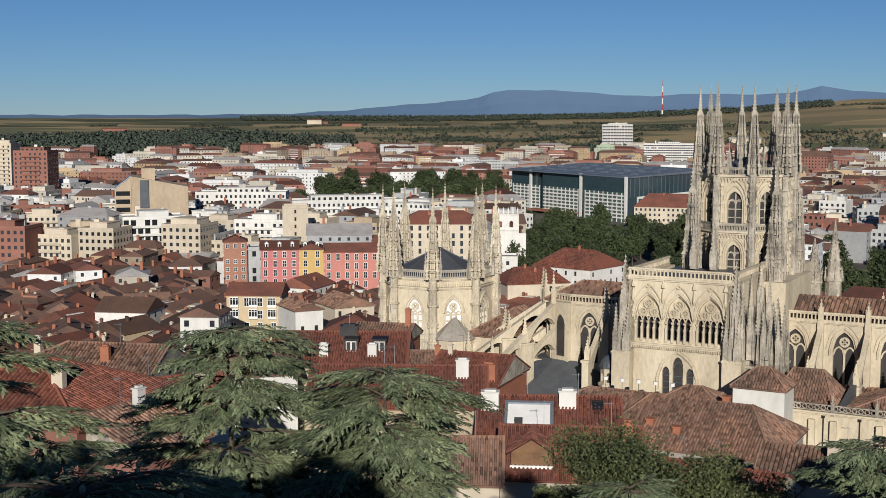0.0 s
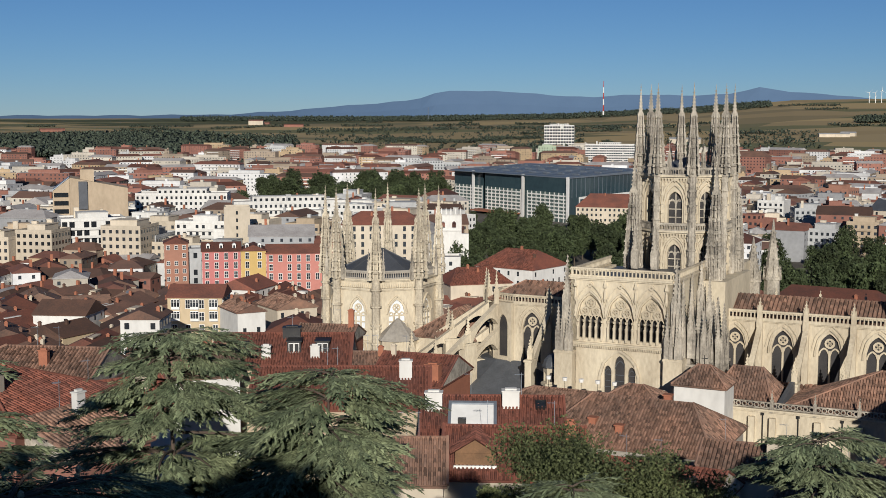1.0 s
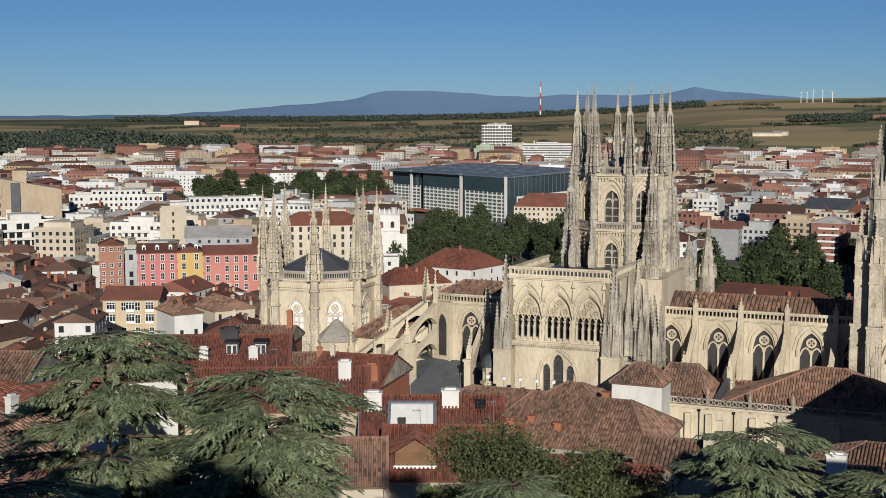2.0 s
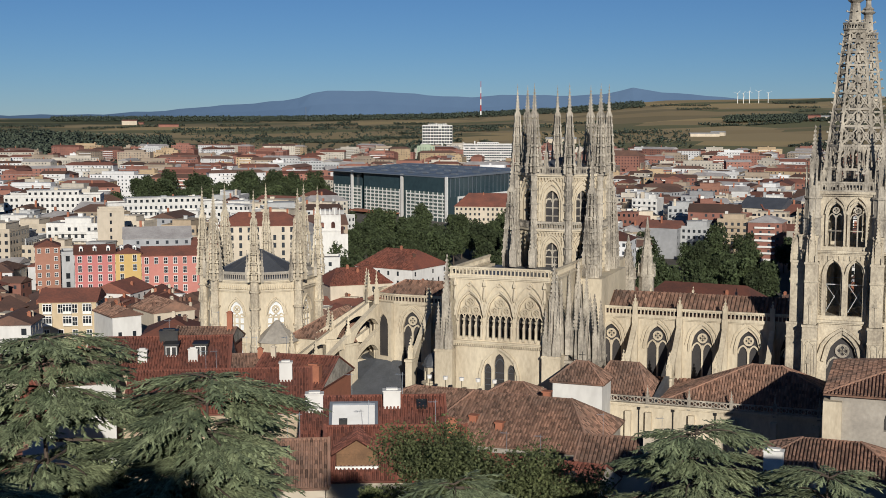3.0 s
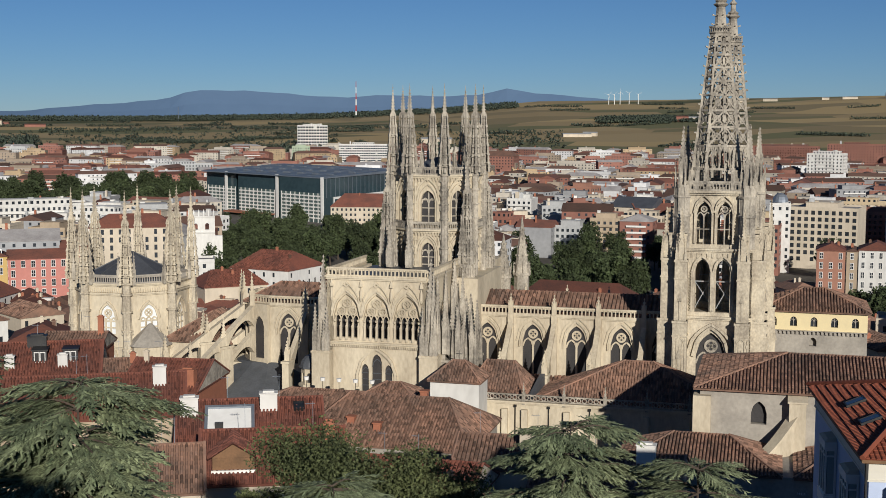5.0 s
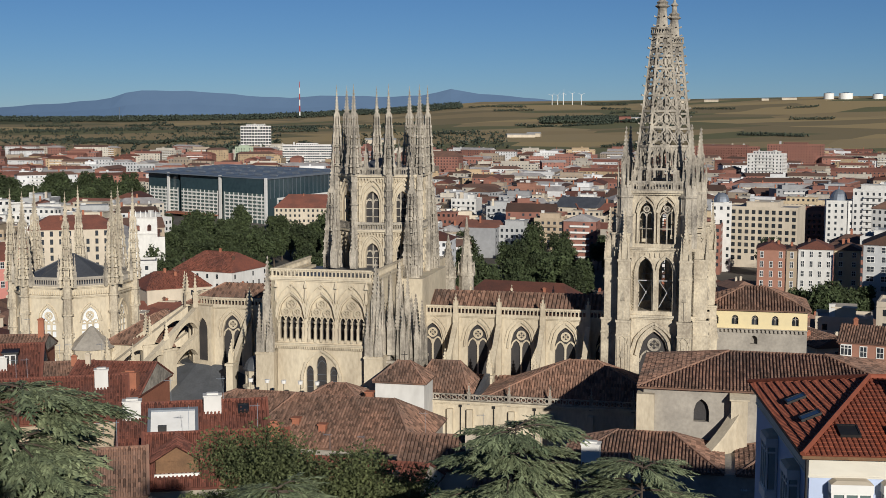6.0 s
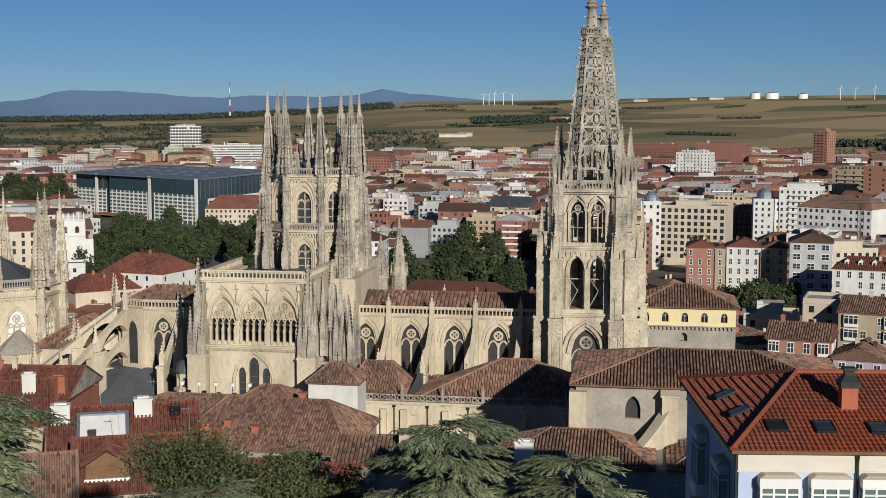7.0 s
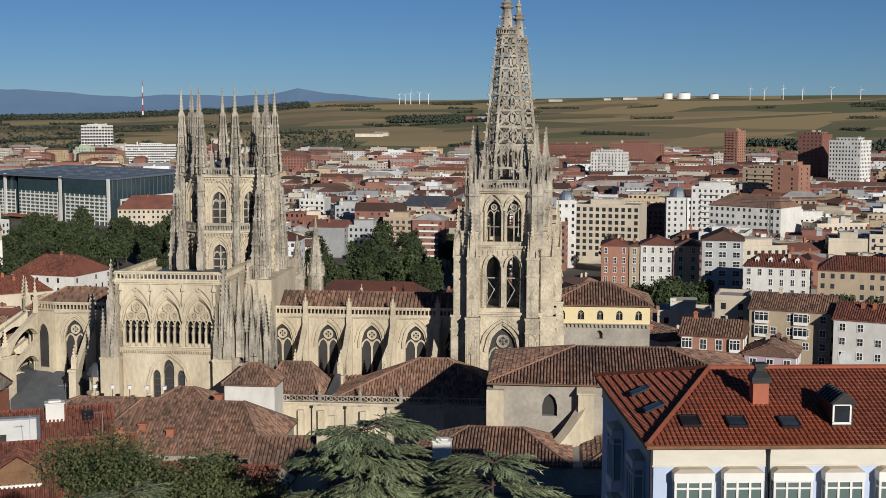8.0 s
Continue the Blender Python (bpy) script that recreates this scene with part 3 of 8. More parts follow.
    for i in range(8):
        g = G()
        for z in zz[1:]:
            g.bar(cor(i, z), cor(i + 1, z), 0.36, 0.36)
        for z0, z1 in zip(zz[1:], zz[2:]):
            A, B, C, D = (Vector(t) for t in (cor(i, z0), cor(i + 1, z0), cor(i + 1, z1), cor(i, z1)))
            th = 0.24 - 0.05 * (z0 - zb) / (zt - zb)
            M = (A + B + C + D) / 4
            if z0 < 60:
                for f in (0.33, 0.67):
                    g.bar(A.lerp(B, f), D.lerp(C, f), 0.2)
                for f in (0.0, 0.33, 0.67):
                    g.bar(A.lerp(B, f).lerp(D.lerp(C, f), 0.6), D.lerp(C, f + 0.165), th)
                    g.bar(A.lerp(B, f + 0.33).lerp(D.lerp(C, f + 0.33), 0.6), D.lerp(C, f + 0.165), th)
            else:
                g.bar(A, C, th)
                g.bar(B, D, th)
                R = (B - A).length * 0.2
                prev = None
                up = (D - A).normalized()
                ax = (B - A).normalized()
                for k in range(9):
                    t = k * math.pi / 4
                    cur = M + ax * R * math.cos(t) + up * R * math.sin(t)
                    if prev is not None:
                        g.bar(prev, cur, th)
                    prev = cur
        for k in range(15):
            z = zb + 2.5 + k * 1.5
            t = cor(i, z, 1.0)
            w = cor(i, z + 0.25, 1.0)
            out = Vector((t[0], t[1], 0)).normalized()
            g.bar(t, Vector(w) + out * 0.62, 0.15, 0.26)
        part("pierced_panel", g, STONE_W, spire)
    g = G()
    g.ngon((0, 0), 8, 1.5, 1.8, zt - 0.2, zt + 0.35, 0.39)
    for i in range(8):
        a, b = (1.75 * math.cos(math.pi / 8 + i * math.pi / 4), 1.75 * math.sin(math.pi / 8 + i * math.pi / 4)), (1.75 * math.cos(math.pi / 8 + (i + 1) * math.pi / 4), 1.75 * math.sin(math.pi / 8 + (i + 1) * math.pi / 4))
        balustrade(g, b, a, zt + 0.3, 1.1, 0.4, 0.16)
    g.ngon((0, 0), 8, 1.15, 0.72, zt, zt + 4.4, 0.39)
    for k in range(8):
        t = 0.39 + k * math.pi / 4
        for z, rr in ((zt + 1.6, 1.0), (zt + 3.0, .86)):
            g.bar((rr * math.cos(t), rr * math.sin(t), z), ((rr + .5) * math.cos(t), (rr + .5) * math.sin(t), z + .2), .12, .2)
    for z0, r0, r1, h_ in ((4.4, .75, 1.25, .35), (4.75, 1.25, .8, .35), (5.1, .8, 1.0, .25), (5.35, 1.0, .5, .35), (5.7, .5, .42, 1.0), (6.7, .42, .72, .25), (6.95, .72, .25, .5), (7.45, .25, .06, 1.6)):
        g.ngon((0, 0), 8, r0, r1, zt + z0, zt + z0 + h_, 0.39)
    part("finial", g, STONE_W, spire)
    g = G()
    g.box(-5.4, 5.4, -5.4, 5.4, 35.2, 35.6)
    g.box(-4.3, 4.3, -4.3, 4.3, 45.9, 46.3)
    g.box(-5.2, 5.2, -5.2, 5.2, Z3 + 0.1, Z3 + 0.5)
    part("floor_slab", g, STONE_W, root)
    return root


tower = bell_tower(CATH, "tall gothic bell tower with an openwork crocketed stone spire")
copy_thing(tower, CATH @ pose(1.2, 2 * AXIS, -0.4))


# -- nave and choir walls: bays with traceried windows and flying buttresses
def bay_wall(root, x0, x1, y, zb, zt, out=-1, flyer=True, foot_z=20.0, win=True):
    """One bay of clerestory between x0 < x1 on the wall line y; out -1 faces north."""
    p, q = ((x0, y), (x1, y)) if out < 0 else ((x1, y), (x0, y))
    ln = x1 - x0
    g = G()
    panel(g, p, q, zb, zt, 1.0, [(ln / 2, 3.5, zb + 0.2, 29.0, 0.95)] if win else [])
    cornice(g, p, q, zt - 0.35, 0.5, 0.4)
    if win:
        hood(g, p, q, ln / 2, 4.4, 29.0, 0.95, 0.28, 0.3, foot=1.0)
        hood(g, p, q, ln / 2, 5.6, 29.0, 0.9, 0.2, 0.2)
    w = part("clerestory_wall", g, STONE, root)
    if win:
        window(w, p, q, ln / 2, 3.5, zb + 0.2, 29.0, 0.95, 0.5)
    g = G()
    balustrade(g, (p[0], y + out * 0.25), (q[0], y + out * 0.25), zt + 0.15, 1.5, 0.62, 0.26)
    part("balustrade", g, STONE, w)
    if flyer:
        flying(root, x0, y, out, foot_z)


def flying(root, x, y, out, foot_z, reach=8.5, top=33.2):
    g = G()
    n = 8
    for i in range(n):
        f0, f1 = i / n, (i + 1) / n
        t = lambda f: top - 0.6 - 7.4 * f
        lo = lambda f: top - 2.3 - 7.6 * f - 2.2 * (f ** 2) + 1.2 * math.sin(f * math.pi)
        ya, yb = y + out * reach * f0, y + out * reach * f1
        if ya > yb:
            ya, yb, f0, f1 = yb, ya, f1, f0
        g.hexa([(x - .3, ya, lo(f0)), (x + .3, ya, lo(f0)), (x + .3, yb, lo(f1)), (x - .3, yb, lo(f1)),
                (x - .3, ya, t(f0)), (x + .3, ya, t(f0)), (x + .3, yb, t(f1)), (x - .3, yb, t(f1))])
        g.hexa([(x - .42, ya, t(f0)), (x + .42, ya, t(f0)), (x + .42, yb, t(f1)), (x - .42, yb, t(f1)),
                (x - .42, ya, t(f0) + .28), (x + .42, ya, t(f0) + .28), (x + .42, yb, t(f1) + .28), (x - .42, yb, t(f1) + .28)])
    yo = y + out * (reach + 0.6)
    g.box(x - .6, x + .6, yo - 1.2, yo + 1.2, 6, top - 8.2)
    g.box(x - .75, x + .75, yo - 1.4, yo + 1.4, top - 8.4, top - 8.0)
    pinnacle(g, (x, yo), top - 8.0, 0.9, 1.2, 2.4, 0, 4)
    g.box(x - .5, x + .5, y + out * 0.05, y + out * 0.7, 20, top + 0.6) if out > 0 else g.box(x - .5, x + .5, y - 0.7, y - 0.05, 20, top + 0.6)
    pinnacle(g, (x, y + out * 0.45), top + 0.5, 0.75, 1.6, 1.5, 0, 2)
    part("flying_buttress", g, STONE, root)


nave = thing("nave", "pale limestone nave with traceried windows, flying buttresses and tiled roof", "church nave", CATH)
YN, YS = 3.5, 16.0
NB = [-5.2, -11.4, -19.0, -26.5, -34.0, -42.4]
for xa, xb in zip(NB[1:], NB):
    bay_wall(nave, xa, xb, YN, 22.5, 33.4)
    bay_wall(nave, xa, xb, YS, 22.5, 33.4, out=1)
hip_roof(nave, -41.2, -6.2, YN + 0.9, YS - 0.9, 33.7, 3.0, TILE, 0.7, (False, False), 0.0, course=0.9)
g = G()
g.box(-41, -6, -6.0, YN - 0.01, 0, 20.5)
g.box(-41, -6, YS + 0.01, 25.5, 0, 20.5)
g.box(-41, -6, YN, YS, 0, 22.5)
part("aisle_block", g, STONE, nave)
hip_roof(nave, -41, -7, -6.0, YN + 3, 20.6, 2.6, TILE, 0.7, (False, False), 0.2, "aisle_roof", 0.72, course=0.9)

# -- choir and apse
choir = thing("choir", "pale limestone choir and rounded apse with parapets and flying buttresses", "church choir", CATH)
CB = [-57.6, -64.5, -71.4, -78.3]
for xa, xb in zip(CB[1:], CB):
    bay_wall(choir, xa, xb, YN, 22.5, 33.4, flyer=False)
    bay_wall(choir, xa, xb, YS, 22.5, 33.4, out=1, flyer=False)
R = (YS - YN) / 2
pts = [(-78.3 - R * math.sin(math.pi * i / 5), AXIS + R * math.cos(math.pi * i / 5)) for i in range(6)]
for a, b in zip(pts, pts[1:]):
    ln = math.dist(a, b)
    g = G()
    panel(g, b, a, 22.5, 33.4, 0.9, [(ln / 2, 2.2, 23.5, 29.4, 0.95)])
    cornice(g, b, a, 33.05, 0.5, 0.4)
    hood(g, b, a, ln / 2, 2.9, 29.4, 0.95, 0.25, 0.3)
    w = part("apse_wall", g, STONE, choir)
    window(w, b, a, ln / 2, 2.2, 23.5, 29.4, 0.95, 0.5)
    g = G()
    balustrade(g, b, a, 33.5, 1.5)
    part("balustrade", g, STONE, w)
flying(choir, -71.4, YN, -1, 18, 8.5)
hip_roof(choir, -84, -57.8, YN + 0.9, YS - 0.9, 33.7, 3.0, TILE, 0.7, (True, False), 0.0, course=0.9)
g = G()
g.box(-88, -57, YN - 0.01, YS, 0, 22.5)
g.ngon((-80, AXIS), 14, 17, 17, 0, 17)
part("ambulatory_block", g, STONE, choir)
g = G()
g.ngon((-80, AXIS), 14, 17.4, 7.0, 17, 22.8)
part("ambulatory_roof", g, LEAD, choir)
for ang in (112, 136, 160):
    a = radians(ang)
    d = Vector((math.cos(a), -math.sin(a)))
    g = G()
    c0 = Vector((-79.5, AXIS))
    for top, bot in ((33.0, 23.5), (28.2, 18.5)):
        n = 20
        for i in range(n):
            f0, f1 = i / n, (i + 1) / n
            r0, r1 = 6.6 + 14.5 * f0, 6.6 + 14.5 * f1
            t = lambda f: top + (bot - top) * f
            lo = lambda f: t(f) - 0.75 - 3.0 * abs(2 * ((f * 2) % 1.0 if f < 1 else 1.0) - 1) ** 2.6
            s = Vector((-d.y, d.x)) * 0.6
            pa, pb = c0 + d * r0, c0 + d * r1
            A = [pa - s, pa + s, pb + s, pb - s]
            g.hexa([(A[1].x, A[1].y, lo(f0)), (A[0].x, A[0].y, lo(f0)), (A[3].x, A[3].y, lo(f1)), (A[2].x, A[2].y, lo(f1)),
                    (A[1].x, A[1].y, t(f0)), (A[0].x, A[0].y, t(f0)), (A[3].x, A[3].y, t(f1)), (A[2].x, A[2].y, t(f1))])
    for rr, zt in ((13.6, 26.6), (21.4, 23.6)):
        c = c0 + d * rr
        g.obox(c, d, 3.0, 1.6, 0, zt)
        g.obox(c, d, 3.3, 1.9, zt - .4, zt)
        pinnacle(g, c, zt, 0.9, 1.4, 3.2, ang, 5)
    pinnacle(g, c0 + d * 6.5, 33.0, 0.85, 2.0, 3.6, ang, 5)
    part("flying_buttress", g, STONE, choir)

# -- north transept
transept = thing("transept", "limestone transept front with three traceried gallery arches and lancets", "church transept", CATH)
TX0, TX1, TY = -59.6, -43.0, -18.0
TZ = 41.6
p, q = (TX0, TY), (TX1, TY)
L = TX1 - TX0
g = G()
panel(g, p, q, 0, 31.2, 1.2, [(L / 2 - 1.95, 1.2, 23.4, 27.0, 0.85), (L / 2, 1.65, 23.4, 28.3, 0.85), (L / 2 + 1.95, 1.2, 23.4, 27.0, 0.85)])
cornice(g, p, q, 30.9, 0.5, 0.4)
hood(g, p, q, L / 2, 6.4, 26.2, 0.75, 0.4, 0.4, foot=2.0)
fw = part("front_wall", g, STONE, transept)
for dx, w, h in ((-1.95, 1.2, 27.0), (0, 1.65, 28.3), (1.95, 1.2, 27.0)):
    window(fw, p, q, L / 2 + dx, w, 23.4, h, 0.85, 0.4, lights=1, rose=False, stone=LEAD, transom=[24.4, 25.4, 26.4])
g = G()
gal = [(L / 2 + dx, 4.4, 32.0, 35.4, 0.95) for dx in (-5.0, 0, 5.0)]
panel(g, p, q, 31.2, TZ, 1.0, gal)
for c, w, s, h, k in gal:
    hood(g, p, q, c, 4.95, h, 0.98, 0.3, 0.4)
    hood(g, p, q, c, 5.0, h + .9, 1.05, 0.16, 0.6)
    u, o, ln = frame_of(p, q)
    ring_bar(g, p, u, o, c, 40.6, 0.3, 0.25, 0.3)
cornice(g, p, q, TZ - 0.3, 0.6, 0.4)
gw = part("gallery_wall", g, STONE, transept)
for c, w, s, h, k in gal:
    t = G()
    u, o, ln = frame_of(p, q)
    at = lambda x, off, z: (p[0] + u.x * (c + x) + o.x * off, p[1] + u.y * (c + x) + o.y * off, z)
    for i in range(5):
        x = -2.0 + i
        t.bar(at(x, -0.3, 32.0), at(x, -0.3, 35.0), 0.2)
        cx, cy = at(x, 0.12, 0)[:2]
        t.ngon((cx, cy), 6, 0.26, 0.3, 31.7, 32.1)
        t.ngon((cx, cy), 7, 0.25, 0.19, 32.1, 33.2)
        t.ngon((cx, cy), 7, 0.19, 0.26, 33.2, 33.9)
        t.ngon((cx, cy), 7, 0.26, 0.1, 33.9, 34.1)
        t.ngon((cx, cy), 6, 0.13, 0.11, 34.1, 34.45)
        t.ngon((cx, cy), 6, 0.2, 0.28, 34.6, 34.95)
    for i in range(4):
        prev = None
        for j in range(7):
            xx = -0.5 + j / 6
            cur = at(-1.5 + i + xx, -0.3, 34.9 + arch_h(xx, 1.0, 0.9))
            if prev:
                t.bar(prev, cur, 0.16)
            prev = cur
    for dx, dz, r in ((-0.95, 36.3, 0.62), (0.95, 36.3, 0.62), (0, 37.6, 0.7)):
        ring_bar(t, at(0, -0.45, 0), u, o, dx, dz, r, 0.2, 0.35, n=12)
        for j in range(4):
            a = j * math.pi / 2 + .78
            ring_bar(t, at(0, -0.4, 0), u, o, dx + r * .5 * math.cos(a), dz + r * .5 * math.sin(a), r * .36, 0.1, 0.22, n=7)
    part("gallery_tracery", t, STONE, gw)
    t = G()
    n = 14
    for i in range(n):
        x0, x1 = -2.2 + 4.4 * i / n, -2.2 + 4.4 * (i + 1) / n
        a0, a1 = at(x0, -0.62, 35.5), at(x1, -0.62, 35.5)
        b0, b1 = at(x0, -0.62, h + arch_h(x0, w, k) + .1), at(x1, -0.62, h + arch_h(x1, w, k) + .1)
        back = lambda v: (v[0] - o.x * .2, v[1] - o.y * .2, v[2])
        t.hexa([a0, a1, back(a1), back(a0), b0, b1, back(b1), back(b0)])
    part("tracery_panel", t, STONE, gw)
    b = G()
    b.add([at(-2.2, -1.6, 31.6), at(2.2, -1.6, 31.6), at(2.2, -1.6, 39.5), at(-2.2, -1.6, 39.5)], [(0, 1, 2, 3)])
    part("gallery_back", b, LEADED, gw)
# canopied brackets between and beside the gallery arches
for dx in (-7.4, -2.5, 2.5, 7.4):
    g = G()
    c = (p[0] + L / 2 + dx, TY - .25)
    g.ngon(c, 6, .12, .34, 37.9, 38.5)
    g.ngon(c, 7, .26, .2, 38.5, 39.7)
    g.ngon(c, 6, .14, .12, 39.7, 40.1)
    g.ngon(c, 6, .36, .3, 40.3, 40.7)
    g.ngon(c, 6, .3, 0, 40.7, 41.6)
    part("canopied_figure", g, STONE, gw, kind="stuff")
g = G()
for k in range(44):
    g.box(p[0] + .3 + k * .37, p[0] + .5 + k * .37, TY - .42, TY - .02, 30.55, 30.9)
part("corbel_band", g, STONE, fw, kind="stuff")
# tall slim pinnacles clustered on the west side, above the sacristy roofs
CL = random.Random(31)
for x, y, zb, top in ((-41.8, -18.6, 30.5, 43.6), (-40.4, -17.2, 30.0, 40.0), (-38.4, -16.6, 29.0, 38.0), (-36.8, -14.2, 28.0, 37.0), (-40.2, -11.6, 31.0, 41.0), (-37.2, -8.6, 28.0, 37.6), (-40.4, -5.4, 32.0, 42.0),
                      (-42.3, -14.4, 31.0, 42.0), (-42.3, -9.0, 32.0, 42.4), (-42.3, -3.4, 34.0, 43.6)):
    g = G()
    pinnacle(g, (x, y), zb, CL.uniform(.75, 1.05), (top - zb) * .45, (top - zb) * .5, CL.uniform(0, .5), 8)
    for k in (-1, 1):
        pinnacle(g, (x + k * .75, y - .3), zb, .4, (top - zb) * .3, (top - zb) * .3, 0, 5, False)
    part("pinnacle", g, STONE_W, transept)
for (a, b) in (((TX1, TY), (TX1, 2.0)), ((TX0, 2.0), (TX0, TY))):
    g = G()
    panel(g, a, b, 0, TZ, 1.0, [(10, 3.4, 29.0, 33.5, 0.95)])
    cornice(g, a, b, TZ - 0.3, 0.6, 0.4)
    hood(g, a, b, 10, 4.2, 33.5, 0.95, 0.3, 0.3)
    sw = part("side_wall", g, STONE, transept)
    window(sw, a, b, 10, 3.4, 29.0, 33.5, 0.95, 0.5)
    g = G()
    balustrade(g, a, b, TZ + 0.2, 1.3)
    part("balustrade", g, STONE, transept)
g = G()
balustrade(g, p, q, TZ + 0.3, 1.4)
part("balustrade", g, STONE, transept)
g = G()
g.box(TX0 + .9, TX1 - .9, TY + 1.0, 3.0, TZ - 0.8, TZ - 0.4)
part("roof_terrace", g, LEAD, transept)
for x in (TX0 - 0.6, TX1 + 0.6):
    g = G()
    g.box(x - 1.5, x + 1.5, TY - 1.6, TY + 1.8, 0, 30.0)
    for z in (22.0, 29.6):
        g.box(x - 1.62, x + 1.62, TY - 1.72, TY + 1.9, z, z + 0.3)
    part("pier", g, STONE, transept)
    g = G()
    g.box(x - .75, x + .75, TY - .7, TY + 1.2, 30.0, 34.6)
    for dx, dy, w, s, h in ((-.3, -1.5, .55, 1.8, 3.6), (.5, -1.5, .5, 1.6, 3.2), (0, 1.7, .6, 3.4, 4.2)):
        pinnacle(g, (x + dx, TY + dy), 30.0, w, s, h, 0, 6)
    for dx, dy, w, s, h in ((-1.0, -1.2, 0.8, 2.6, 4.6), (1.0, -1.2, 0.8, 2.6, 4.6), (-1.0, 1.2, 0.7, 3.2, 4.0), (1.0, 1.2, 0.7, 3.2, 4.0)):
        pinnacle(g, (x + dx, TY + dy), 30.0, w, s, h, 0, 7)
    pinnacle(g, (x, TY), 34.6, 1.15, 3.6, 6.4, 0, 9)
    part("buttress", g, STONE_W, transept)
# stair turrets on the transept's west side
for k, (x, y, z, w) in enumerate(((-39.4, -15.4, 32.0, 2.6), (-38.2, -11.4, 31.0, 2.4), (-38.8, -6.2, 31.0, 2.2))):
    g = G()
    g.box(x - w * .75, x + w * .75, y - w * .75, y + w * .75, 0, z - 3)
    for z3 in (18, 25, z - 3.3):
        g.box(x - w * .82, x + w * .82, y - w * .82, y + w * .82, z3, z3 + .35)
    for dx in (-1, 1):
        for dy in (-1, 1):
            pinnacle(g, (x + dx * w * .5, y + dy * w * .5), z - 3, 0.7, 2.4, 4.2, 0, 7)
    pinnacle(g, (x, y), z - 3, 1.3, 3.6, 6.0, 0, 9)
    part("buttress_turret", g, STONE_W, transept)
for x in (-54, -50.6):
    g = G()
    pinnacle(g, (x, -2.0), TZ, 1.1, 2.4, 5.0, 0, 7)
    part("pinnacle", g, STONE_W, transept)
g = G()
g.box(TX0, TX1, YS + .1, 38.0, 0, TZ - 2)
south = part("south_arm", g, STONE, transept)
for x, zb, zt in ((-42.6, 36.0, 44.0), (-38.9, 36.6, 47.6), (TX0, 37, 47)):
    g = G()
    g.ngon((x, 37), 8, 1.6, 1.5, 0, zb, 0.39)
    g.ngon((x, 37), 8, 1.8, 1.8, zb - .5, zb, 0.39)
    for k in range(8):
        t = .39 + k * math.pi / 4
        pinnacle(g, (x + 1.6 * math.cos(t), 37 + 1.6 * math.sin(t)), zb - .6, .35, .9, 1.8, t, 3, False)
        for f in (.15, .3, .45, .6, .75):
            q = (x + (1.5 * (1 - f) + .12) * math.cos(t), 37 + (1.5 * (1 - f) + .12) * math.sin(t))
            g.ngon(q, 3, .16, .06, zb + (zt - zb) * f, zb + (zt - zb) * f + .35, t)
    g.ngon((x, 37), 8, 1.5, 0.1, zb, zt, 0.39)
    part("spirelet", g, STONE_W, transept)

